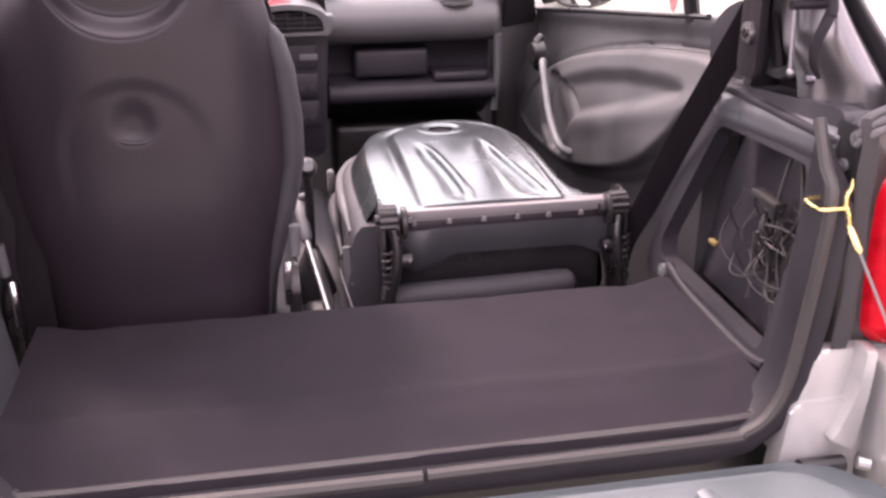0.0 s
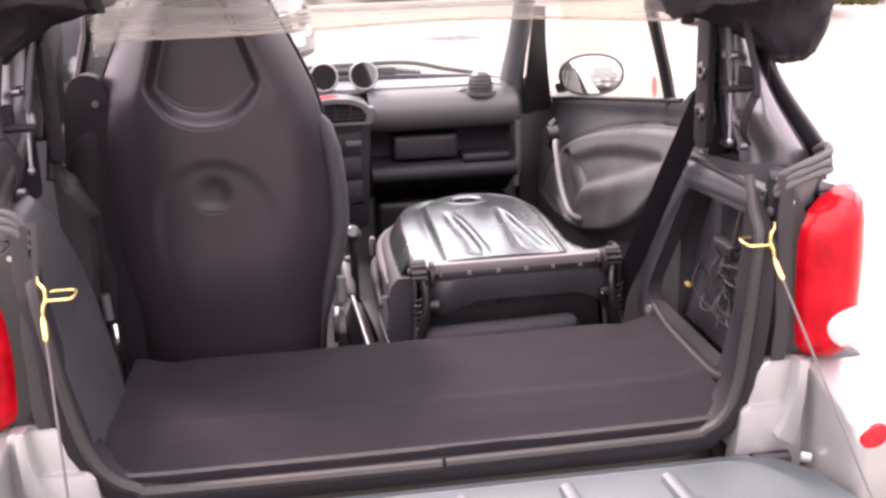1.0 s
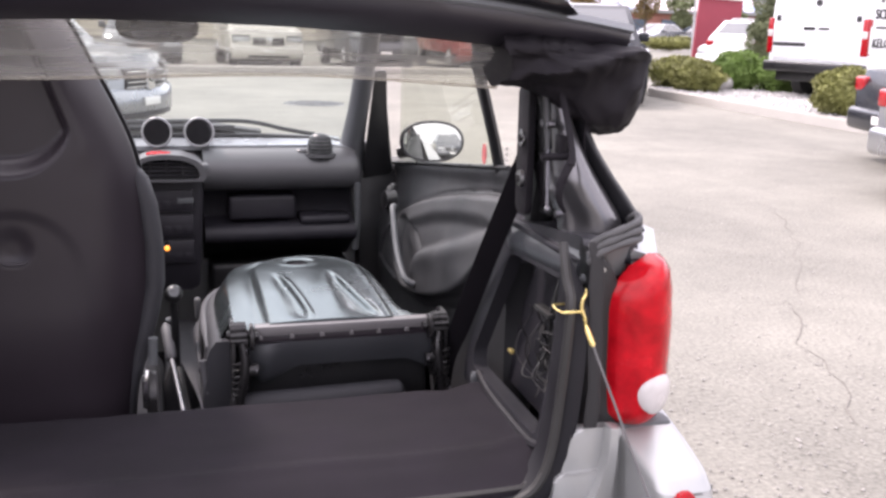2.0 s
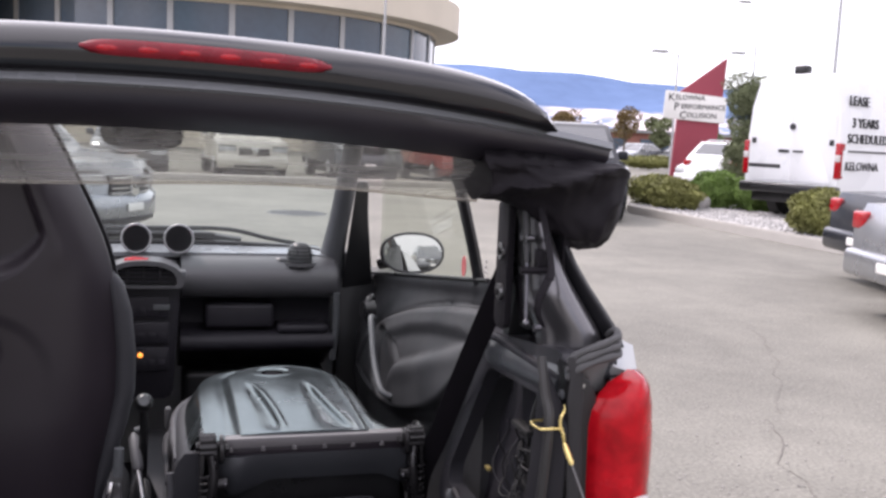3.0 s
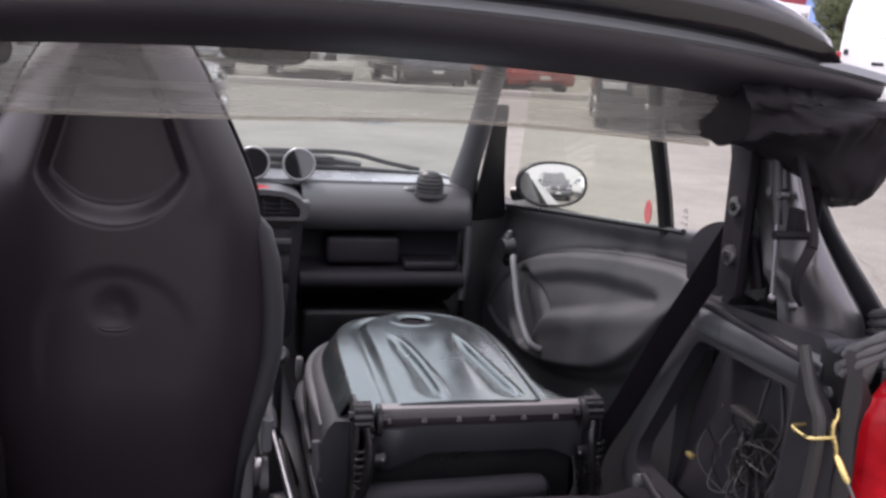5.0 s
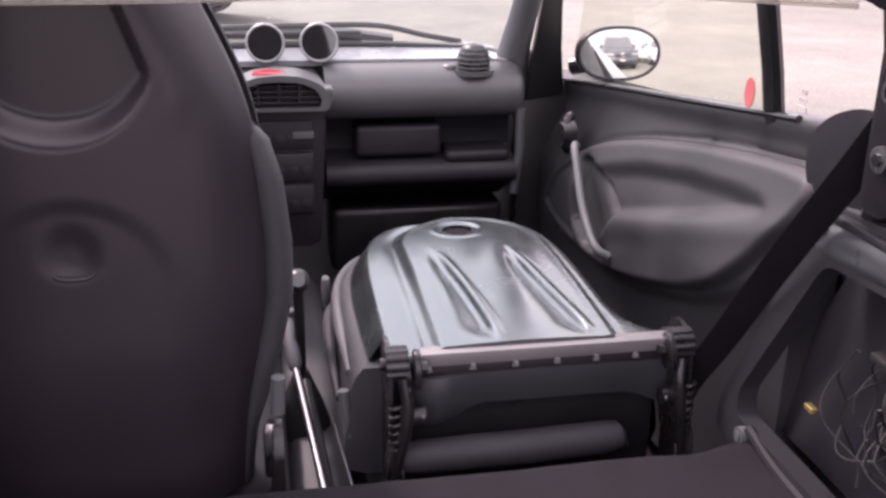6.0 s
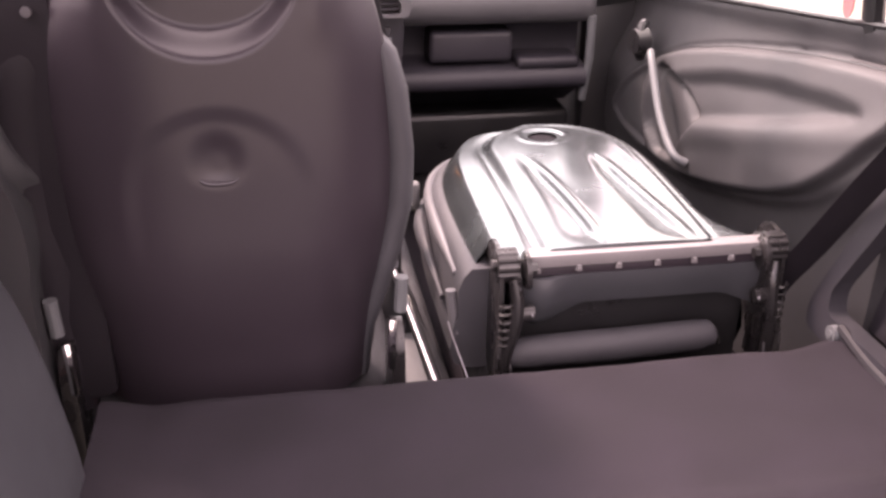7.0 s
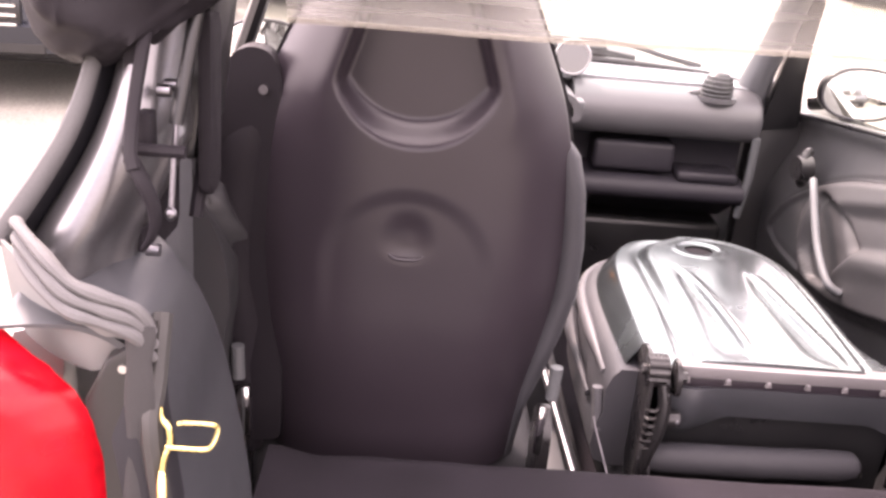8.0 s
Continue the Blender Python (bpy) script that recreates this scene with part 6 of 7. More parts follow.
    bm = bm_new()
    tube(bm, curve_points([(s * 0.516, 1.228, 0.864), (s * 0.500, 1.190, 0.870), (s * 0.493, 1.137, 0.826), (s * 0.489, 1.090, 0.783), (s * 0.488, 1.040, 0.748), (s * 0.492, 1.000, 0.725), (s * 0.512, 0.984, 0.714)], 5), 0.0082, 12, 1.1)
    part("grab_handle", bm, M_TRIM, door, "light grey grab handle")
    bm = bm_new()
    tube(bm, curve_points([(s * 0.53, 1.315, 0.905), (s * 0.517, 1.30, 0.90), (s * 0.512, 1.29, 0.875), (s * 0.518, 1.30, 0.845), (s * 0.525, 1.31, 0.835)], 5), 0.011, 10)
    part("door_lever", bm, M_BLACK, door, "black door release lever")
    bm = bm_new()
    tube(bm, [(s * 0.528, 1.30, 0.872), (s * 0.500, 1.295, 0.872)], [0.030, 0.026], 16)
    part("lever_cup", bm, M_BLACK, door)
    # window, its rails, and the quarter light
    bm = bm_new()
    loft(bm, [[(s * 0.594, y, belt(y) - 0.01) for y in (1.52, 1.2, 0.9, 0.62)], [(s * 0.505, y + 0.02 if y < 1.4 else 1.13, z) for y, z in ((1.52, 1.46), (1.05, 1.485), (0.85, 1.48), (0.58, 1.45))]], cap=False, closed=False)
    g = part("window_pane", bm, M_GLASS, door, "clear side window")
    g.visible_shadow = False
    bm = bm_new()
    tube(bm, [(s * 0.583, 1.55, belt(1.55) + 0.002), (s * 0.588, 1.1, belt(1.1) + 0.003), (s * 0.592, 0.55, belt(0.55) + 0.002)], 0.006, 8, 0.8)
    part("window_seal", bm, M_BLACK, door, "black window seal")
    bm = bm_new()
    prism(bm, rounded([(0.478, 0.90), (0.570, 0.915), (0.556, 1.02), (0.535, 1.12), (0.520, 1.22), (0.488, 1.22)], 0.008), lambda a, b: (s * a, 1.50 - 0.55 * max(0.0, b - 1.0), b), (s * 0.01, 0.05, 0), 0.004)
    part("mirror_triangle", bm, M_BLACK, door, "black mirror base")
    bm = bm_new()
    tube(bm, [(s * 0.603, 0.63, 1.05), (s * 0.578, 0.61, 1.13), (s * 0.535, 0.58, 1.25), (s * 0.50, 0.55, 1.47)], 0.024, 8, 0.5)
    part("window_guide", bm, M_BLACK, door, "black rear window guide")
    bm = bm_new()
    tube(bm, curve_points([(s * 0.60, 1.54, 0.97), (s * 0.64, 1.50, 0.985), (s * 0.665, 1.46, 1.0)], 4), 0.020, 10)
    part("mirror_arm", bm, M_BLACK, door)
    m = look((s * 0.672, 1.440, 1.015), (s * 0.672 - s * 0.085, 1.440 - 1.0, 1.015 + 0.070)) 
    bm = bm_new()
    rings = [[m @ Vector((0.094 * k * math.copysign(abs(math.cos(a)) ** 0.85, math.cos(a)), 0.060 * k * math.copysign(abs(math.sin(a)) ** 0.9, math.sin(a)), d)) for a in (2 * math.pi * j / 40 for j in range(40))] for k, d in ((0.93, -0.006), (1.0, 0.0), (0.98, 0.03), (0.8, 0.06), (0.4, 0.078))]
    loft(bm, rings)
    housing = part("mirror_housing", bm, M_BLACK, door, "black wing mirror housing", angle=60)
    bm = bm_new()
    rings = []
    for k in (1.0, 0.85, 0.7, 0.55, 0.4, 0.25, 0.12, 0.03):
        ring = []
        for j in range(40):
            a = 2 * math.pi * j / 40
            px_, py_ = 0.087 * k * math.copysign(abs(math.cos(a)) ** 0.85, math.cos(a)), 0.054 * k * math.copysign(abs(math.sin(a)) ** 0.9, math.sin(a))
            ring.append(m @ Vector((px_, py_, -0.007 - (0.0076 - px_ * px_ - py_ * py_) / 2.6)))
        rings.append(ring)
    loft(bm, rings)
    part("mirror_glass", bm, M_MIRROR, door, "slightly convex mirror glass", angle=80)
    bm = bm_new()
    tube(bm, [m @ Vector((0.090 * math.copysign(abs(math.cos(a)) ** 0.85, math.cos(a)), 0.0565 * math.copysign(abs(math.sin(a)) ** 0.9, math.sin(a)), -0.007)) for a in (2 * math.pi * j / 48 for j in range(49))], 0.004, 8, cap=False)
    part("mirror_rim", bm, M_PLASTIC, housing, "grey mirror rim")
    return door


# mirrors look backwards along the car
build_door(1, "grey trimmed passenger door, closed, with its window up")
build_door(-1, "grey trimmed driver's door, closed, with its window up")

# sticker inside the passenger window
sticker = thing("window_sticker", "small round red sticker on the side window", "sticker", at=(0.578, 0.66, 1.085))
bm = bm_new()
rings = [[(x, 0.66 + 0.014 * math.cos(a), 1.088 + 0.022 * math.sin(a)) for a in (2 * math.pi * j / 20 for j in range(20))] for x in (0.575, 0.5765)]
loft(bm, rings)
part("disc", bm, M_STICKER, sticker)

pale = thing("window_sticker", "small pale worn sticker on the quarter window", "sticker", at=(0.575, 0.52, 1.10))
for k in range(3):
    bm = bm_new()
    box(bm, 0.574, 0.5755, 0.508 + 0.002 * k, 0.530 - 0.003 * k, 1.092 + 0.011 * k, 1.099 + 0.011 * k)
    part("bar", bm, M_CONCRETE, pale)

# cover of the door pillar beside the driver's seat
bm = bm_new()
prism(bm, rounded([(-0.600, 0.62), (-0.598, 0.88), (-0.592, 1.00), (-0.578, 1.13), (-0.562, 1.178), (-0.540, 1.189), (-0.515, 1.184), (-0.500, 1.160), (-0.490, 1.05), (-0.490, 0.62)], 0.012), lambda a, b: (a, 0.500, b), (0, 0.036, 0), 0.006)
cover = part("pillar_cover", bm, M_SOFTTOP, car, "black rounded pillar cover")
bm = bm_new()
disc(bm, (-0.521, 0.499, 1.136), (0, -1, 0), 0.006, 0.006, 14)
part("screw", bm, M_ROD, cover, "bright screw head")

# rounded foot of the door pillar, behind the belt
bm = bm_new()
prism(bm, rounded([(0.470, 1.035), (0.466, 1.078), (0.43, 1.108), (0.38, 1.128), (0.33, 1.132), (0.31, 1.00), (0.45, 1.00)], 0.03), lambda a, b: (0.560, a, b), (0.035, 0, 0), 0.014, 3)
part("pillar_foot", bm, M_PLASTIC, car, "dark grey rounded foot of the door pillar", angle=60)

# seat belt on the passenger side
for s in (1,):
    belt_thing = thing("seat_belt", "black seat belt webbing running down to its anchor", "seat belt", "seat belts", at=(s * 0.46, 0.5, 0.66))
    pts = curve_points([(s * 0.535, 0.235, 1.20), (s * 0.520, 0.29, 1.10), (s * 0.502, 0.40, 0.93), (s * 0.487, 0.49, 0.78), (s * 0.472, 0.545, 0.685), (s * 0.467, 0.56, 0.62)], 6)
    bm = bm_new()
    rings = []
    for i, q in enumerate(pts):
        w = Vector((s * 0.016, -0.007, -0.007))
        t = Vector((0.0012, 0, 0))
        rings.append([q - w - t, q + w - t, q + w + t, q - w + t])
    loft(bm, rings)
    part("webbing", bm, M_BELT, belt_thing)
    bm = bm_new()
    tube(bm, curve_points([(s * 0.57, 0.31, 1.02), (s * 0.565, 0.27, 1.10), (s * 0.555, 0.245, 1.19), (s * 0.56, 0.26, 1.27)], 5), 0.030, 10, 0.7)
    part("belt_guide", bm, M_BLACK, belt_thing, "black belt guide")
    bm = bm_new()
    box(bm, s * 0.46 - 0.008, s * 0.46 + 0.008, 0.535, 0.575, 0.56, 0.64, 0.004)
    part("anchor", bm, M_BRACKET, belt_thing, "black belt anchor")

# ---- car park ----
ground = thing("ground", "worn grey asphalt of the car park", "ground", kind="structure")
bm = bm_new()
rings = []
for r in (0.01, 6, 14, 30, 60, 120, 300, 900, 4000):
    rings.append([(r * math.cos(a), 10 + r * math.sin(a), 0.0 + 0.012 * noise.noise(Vector((r * math.cos(a) * 0.2, r * math.sin(a) * 0.2, 0))) * (1 if 1 < r < 100 else 0)) for a in (2 * math.pi * j / 64 for j in range(64))])
loft(bm, rings, cap=False)
part("asphalt", bm, M_ASPHALT, ground)
crack_mat = mat("asphalt_crack", (0.16, 0.148, 0.132), 0.95, vary=0.2, scale=3, fine=40, bump=0.1)
rng = random.Random(11)
for x0, y0, dx, dy in ((2.25, 1.4, 0.32, 0.62), (3.1, 2.9, 0.5, 0.9)):
    pts = []
    x, y = x0, y0
    for i in range(14):
        pts.append((x, y, 0.0035))
        x += 0.18 * dx + rng.uniform(-0.06, 0.06)
        y += 0.18 * dy + rng.uniform(-0.03, 0.03)
    bm = bm_new()
    tube(bm, pts, [0.003 * rng.uniform(0.2, 1.2) for _ in pts], 5, 0.4)
    part("crack", bm, crack_mat, ground, "dark crack")

chips = thing("asphalt_chips", "pale stone chips lying on the asphalt", "gravel", kind="stuff", at=(4, 4, 0))
bm = bm_new()
for _ in range(2600):
    d, a = 1.6 + 9.0 * rng.random() ** 1.6, rng.uniform(0.35, 1.45)
    x, y, r = d * math.cos(a) + 0.6, d * math.sin(a) - 0.3, rng.uniform(0.003, 0.009)
    q = Vector((x, y, 0.004))
    vs = [bm.verts.new(q + Vector((r * math.cos(k * 1.57 + a * 9), r * math.sin(k * 1.57 + a * 9), 0))) for k in range(4)] + [bm.verts.new(q + Vector((0, 0, r * 0.7)))]
    for k in range(4):
        bm.faces.new((vs[k], vs[(k + 1) % 4], vs[4]))
part("stones", bm, M_CHIP, chips, smooth=False)

cover = thing("manhole_cover", "dark iron manhole cover set in the asphalt", "manhole cover", at=(2.15, 14.1, 0))
bm = bm_new()
disc(bm, (2.15, 14.1, -0.01), (0, 0, 1), 0.42, 0.018, 32)
lid = part("lid", bm, M_BRACKET, cover)
bm = bm_new()
tube(bm, [(2.15 + 0.46 * math.cos(a), 14.1 + 0.46 * math.sin(a), 0.004) for a in (2 * math.pi * j / 32 for j in range(33))], 0.03, 6, 0.3, cap=False)
part("ring", bm, M_BRACKET, cover)


def leaf_cloud(bm, rngk, centre, radii, count, size, squash=0.5, shape=None):
    """Small folded leaves spread through an uneven crown."""
    c = Vector(centre)
    for _ in range(count):
        while True:
            p = Vector((rngk.uniform(-1, 1), rngk.uniform(-1, 1), rngk.uniform(-1, 1)))
            if 0.3 < p.length < 1:
                break
        p = p.normalized() * (p.length ** 0.35)
        lump = 1 + 0.28 * noise.noise(p * 2.3 + c)
        q = Vector((p.x * radii[0], p.y * radii[1], p.z * radii[2])) * lump
        if shape:
            q = shape(q)
        q = c + q
        if q.z < 0.02:
            q.z = 0.02 + rngk.random() * 0.08
        d = Vector((rngk.uniform(-1, 1), rngk.uniform(-1, 1), rngk.uniform(-0.3, 1))).normalized()
        e = d.cross(Vector((rngk.uniform(-1, 1), rngk.uniform(-1, 1), rngk.uniform(-1, 1)))).normalized()
        l, w = size * rngk.uniform(0.7, 1.4), size * squash * rngk.uniform(0.7, 1.2)
        a, b = bm.verts.new(q - d * l), bm.verts.new(q + d * l)
        m1, m2 = bm.verts.new(q + e * w), bm.verts.new(q - e * w)
        bm.faces.new((a, m1, b))
        bm.faces.new((a, b, m2))


def bush(at, radii, material, label, seed, count=5200, size=0.035):
    ob = thing("shrub", label, "shrub", "shrubs on the island", at=(at[0], at[1], 0.1))
    r = random.Random(seed)
    bm = bm_new()
    for k in range(7):
        a = 2 * math.pi * k / 7
        tube(bm, [(at[0], at[1], 0.10), (at[0] + radii[0] * 0.3 * math.cos(a), at[1] + radii[1] * 0.3 * math.sin(a), 0.1 + radii[2] * 0.6), (at[0] + radii[0] * 0.6 * math.cos(a), at[1] + radii[1] * 0.6 * math.sin(a), 0.1 + radii[2] * 1.2)], [0.03, 0.02, 0.008], 6)
    part("stems", bm, M_BARK, ob)
    bm = bm_new()
    ball(bm, (at[0], at[1], 0.08 + radii[2] * 0.95), radii[0] * 0.8, radii[1] * 0.8, radii[2] * 0.8, 14, 9)
    for v in bm.verts:
        v.co += v.co.normalized() * 0.06 * noise.noise(v.co * 4)
    part("inner_foliage", bm, material, ob, "dense inner twigs and leaves")
    bm = bm_new()
    leaf_cloud(bm, r, (at[0], at[1], 0.10 + radii[2] * 0.95), radii, count, size)
    part("leaves", bm, material, ob, smooth=False)
    return ob


# planted island with its kerb
island = thing("planted_island", "gravel island with a pale concrete kerb", "island", kind="structure", at=(12, 14, 0))
IS = rounded([(9.0, 8.9), (9.0, 16.3), (10.2, 17.6), (22.0, 24.5), (30.0, 20.0), (14.0, 8.6)], 1.0, 6)
cx_, cy_ = 13.0, 14.0
IN = [(x + (cx_ - x) * 0.16 / max(0.5, math.hypot(cx_ - x, cy_ - y)), y + (cy_ - y) * 0.16 / max(0.5, math.hypot(cx_ - x, cy_ - y))) for x, y in IS]
bm = bm_new()
ring_prism(bm, IS, IN, lambda a, b: (a, b, -0.02), (0, 0, 0.17))
bmesh.ops.bevel(bm, geom=[e for e in bm.edges if all(v.co.z > 0.1 for v in e.verts)], offset=0.02, segments=2, affect='EDGES')
part("kerb", bm, M_CONCRETE, island, "pale concrete kerb", angle=50)
bm = bm_new()
prism(bm, IN, lambda a, b: (a, b, 0.0), (0, 0, 0.125))
part("gravel_bed", bm, M_GRAVEL, island, "grey gravel bed")
stones = thing("gravel", "loose pale gravel on the island", "gravel", kind="stuff", at=(10, 13, 0.12))
rng = random.Random(2)
bm = bm_new()
for _ in range(2600):
    x, y = rng.uniform(9.25, 12.6), rng.uniform(9.3, 16.4)
    r = rng.uniform(0.015, 0.045)
    m = Matrix.Translation((x, y, 0.125 + r * 0.2)) @ Euler((rng.random() * 3, rng.random() * 3, rng.random() * 3)).to_matrix().to_4x4() @ Matrix.Diagonal((r, r * 0.8, r * 0.6, 1))
    vs = [bm.verts.new(m @ Vector(c)) for c in ((1, 0, 0), (-1, 0, 0), (0, 1, 0), (0, -1, 0), (0, 0, 1), (0, 0, -1))]
    for a, b, c in ((0, 2, 4), (2, 1, 4), (1, 3, 4), (3, 0, 4), (2, 0, 5), (1, 2, 5), (3, 1, 5), (0, 3, 5)):
        bm.faces.new((vs[a], vs[b], vs[c]))
part("stones", bm, M_GRAVEL, stones, smooth=False)

bush((9.9, 15.7), (0.50, 0.50, 0.29), M_BUSH, "low rounded olive-green juniper on gravel", 1)
bush((10.15, 16.75), (0.78, 0.55, 0.34), M_BUSH, "low spreading olive-green juniper on gravel", 2)
bush((11.15, 16.3), (0.52, 0.5, 0.42), M_BUSH2, "bright green leafy shrub on gravel", 3)
bush((11.75, 15.75), (0.55, 0.5, 0.40), M_BUSH2, "bright green leafy shrub on gravel", 4)
bush((25.3, 45.0), (2.0, 0.6, 0.36), M_BUSH, "low clipped hedge before the distant cars", 7, 3000, 0.06)
bush((9.65, 11.0), (0.52, 0.52, 0.37), M_BUSH, "rounded olive-green juniper beside the kerb", 5)
bush((12.0, 11.6), (0.6, 0.6, 0.40), M_BUSH, "rounded olive-green juniper beside the kerb", 6)
rock = thing("boulder", "grey landscaping boulder between the shrubs", "boulder", at=(10.6, 16.1, 0.12))
bm = bm_new()
bmesh.ops.create_icosphere(bm, subdivisions=3, radius=1.0)
for v in bm.verts:
    v.co = Vector((10.6 + v.co.x * 0.30, 16.1 + v.co.y * 0.26, 0.26 + v.co.z * 0.2)) + v.normal * 0.05 * noise.noise(v.co * 3)
part("stone", bm, M_GRAVEL, rock)


def tree(at, height, crown, material, label, seed, trunk=0.12, count=5000, size=0.12, conic=False, clumps=9, low=0.5):
    ob = thing("tree", label, "tree", "trees", at=(at[0], at[1], 0))
    r = random.Random(seed)
    bm = bm_new()
    tube(bm, [(at[0], at[1], 0), (at[0] + 0.05, at[1], height * 0.4), (at[0], at[1] + 0.05, height * 0.75), (at[0], at[1], height * 0.95)], [trunk, trunk * 0.75, trunk * 0.4, trunk * 0.1], 10)
    for k in range(12):
        z = height * (0.3 + 0.05 * k)
        a = k * 2.4
        l = crown * (0.8 - 0.03 * k)
        tube(bm, [(at[0], at[1], z), (at[0] + 0.5 * l * math.cos(a), at[1] + 0.5 * l * math.sin(a), z + 0.25 * l), (at[0] + l * math.cos(a), at[1] + l * math.sin(a), z + 0.6 * l)], [trunk * 0.35, trunk * 0.2, 0.01], 6)
    part("trunk", bm, M_BARK, ob)
    bm = bm_new()
    if conic:
        for k in range(9):
            t = k / 8
            z = height * (0.12 + 0.80 * t)
            rr = crown * (1 - 0.85 * t)
            leaf_cloud(bm, r, (at[0] + r.uniform(-0.1, 0.1), at[1], z), (rr, rr, height * 0.11), count // 9, size)
    else:
        for k in range(clumps):
            a = k * 2.4
            rr = crown * r.uniform(0.35, 0.6)
            off = crown * 0.55 * (0.3 + 0.7 * r.random())
            leaf_cloud(bm, r, (at[0] + off * math.cos(a), at[1] + off * math.sin(a), height * (low + (0.92 - low) * r.random())), (rr, rr, rr * 0.8), count // clumps, size)
    part("crown", bm, material, ob, smooth=False)
    return ob


# ---- vehicles ----
def vehicle(name, label, paint, at, heading, length=4.7, width=1.85, height=1.7, style="suv", group="parked cars"):
    """A parked vehicle, built facing -y with its nose at y = 0, then turned."""
    v = thing(name, label, "car", group)
    hw = width / 2
    if style == "sedan":
        low = [(0.0, 0.35), (0.0, 0.55), (0.08, 0.68), (1.15, 0.92), (length - 0.75, 0.98), (length - 0.1, 0.95), (length, 0.75), (length, 0.35)]
        cab = [(1.15, 0.90), (1.95, height), (3.1, height + 0.02), (length - 0.75, 0.96)]
    elif style == "pickup":
        low = [(0.0, 0.45), (0.0, 0.85), (0.1, 1.02), (1.3, 1.14), (length, 1.14), (length, 0.5)]
        cab = [(1.25, 1.12), (1.85, height), (3.3, height), (3.6, 1.12)]
    else:
        low = [(0.0, 0.40), (-0.02, 0.70), (0.08, 0.92), (1.15, 1.04), (length - 0.12, 1.06), (length, 0.85), (length, 0.4)]
        cab = [(1.10, 1.02), (1.75, height - 0.05), (2.3, height), (length - 0.6, height - 0.02), (length - 0.1, 1.04)]

    bend = 0.26 if style == "suv" else 0.12

    def swept(x, y):
        """The nose curves back towards the wings."""
        return y + bend * (abs(x) / hw) ** 2.2 * max(0.0, 1 - max(0.0, y) / 0.9)

    def curved_box(bmq, x0, x1, y0, y1, z0, z1, n=8):
        rings = []
        for i in range(n + 1):
            x = x0 + (x1 - x0) * i / n
            rings.append([(x, swept(x, y), z) for y, z in ((y0, z0 + 0.2 * (z1 - z0)), (y0, z1 - 0.2 * (z1 - z0)), (y0 + 0.25 * (y1 - y0), z1), (y1, z1), (y1, z0), (y0 + 0.25 * (y1 - y0), z0))])
        loft(bmq, rings)

    def extrude(prof, xs, pull):
        rings = []
        for x, k in zip(xs, pull):
            cy = sum(p[0] for p in prof) / len(prof)
            cz = sum(p[1] for p in prof) / len(prof)
            rings.append([(x, swept(x, cy + (p[0] - cy) * k), cz + (p[1] - cz) * (0.5 + 0.5 * k)) for p in prof])
        return rings

    bm = bm_new()
    loft(bm, extrude(low, [-hw, -hw * 0.94, -hw * 0.7, -hw * 0.4, 0, hw * 0.4, hw * 0.7, hw * 0.94, hw], [0.95, 0.988, 0.998, 1.0, 1.0, 1.0, 0.998, 0.988, 0.95]))
    bmesh.ops.bevel(bm, geom=[e for e in bm.edges if len(e.link_faces) == 2 and e.calc_face_angle(0) > 0.5], offset=0.04, segments=2, affect='EDGES', clamp_overlap=True)
    body = part("body", bm, paint, v, angle=50)
    # cabin narrows towards the roof
    bm = bm_new()
    top = max(p[1] for p in cab)
    bot = min(p[1] for p in cab)

    def cab_x(z, side):
        return side * (hw * 0.93 - (z - bot) / (top - bot) * hw * 0.22)

    rings = [[(cab_x(p[1], side) * k, p[0], p[1]) for p in cab] for side, k in ((-1, 1.0), (-1, 0.8), (1, 0.8), (1, 1.0))]
    loft(bm, rings)
    bmesh.ops.bevel(bm, geom=[e for e in bm.edges if len(e.link_faces) == 2 and e.calc_face_angle(0) > 0.3], offset=0.05, segments=3, affect='EDGES', clamp_overlap=True)
    part("cabin", bm, paint, v, angle=60)
    # glazing: windscreen, rear window, side windows
    def slope(pa, pb, a, b, inset):
        ya, za = pa[0] + (pb[0] - pa[0]) * a, pa[1] + (pb[1] - pa[1]) * a
        yb, zb = pa[0] + (pb[0] - pa[0]) * b, pa[1] + (pb[1] - pa[1]) * b
        n_ = Vector((0, -(pb[1] - pa[1]), pb[0] - pa[0])).normalized()
        n_ = n_ if n_.z > 0 else -n_
        o = n_ * 0.008
        bmq = bm_new()
        xa, xb = cab_x(za, 1) - inset, cab_x(zb, 1) - inset
        ring1 = [(-xa, ya, za), (xa, ya, za), (xb, yb, zb), (-xb, yb, zb)]
        loft(bmq, [[Vector(q) - o for q in ring1], [Vector(q) + o for q in ring1]])
        return bmq

    part("windscreen", slope(cab[0], cab[1], 0.10, 0.92, 0.09), M_CARGLASS, v, "dark windscreen", smooth=False)
    part("rear_window", slope(cab[-2], cab[-1], 0.10, 0.75, 0.12), M_CARGLASS, v, "dark rear window", smooth=False)
    f0, f1, f2, f3 = cab[0], cab[1], cab[-2], cab[-1]
    mid = (f1[0] + f2[0]) / 2
    for side in (1, -1):
        za, zb = bot + 0.06, top - 0.10

        def along(z, a, b):
            t = (z - a[1]) / (b[1] - a[1]) if b[1] != a[1] else 0
            return a[0] + (b[0] - a[0]) * t

        for ya0, yb0, yb1, ya1 in ((along(za, f0, f1) + 0.18, mid - 0.04, mid - 0.04, along(min(zb, f1[1]), f0, f1) + 0.10), (mid + 0.04, along(za, f3, f2) - 0.25, along(min(zb, f2[1]), f3, f2) - 0.18, mid + 0.04)):
            bm = bm_new()
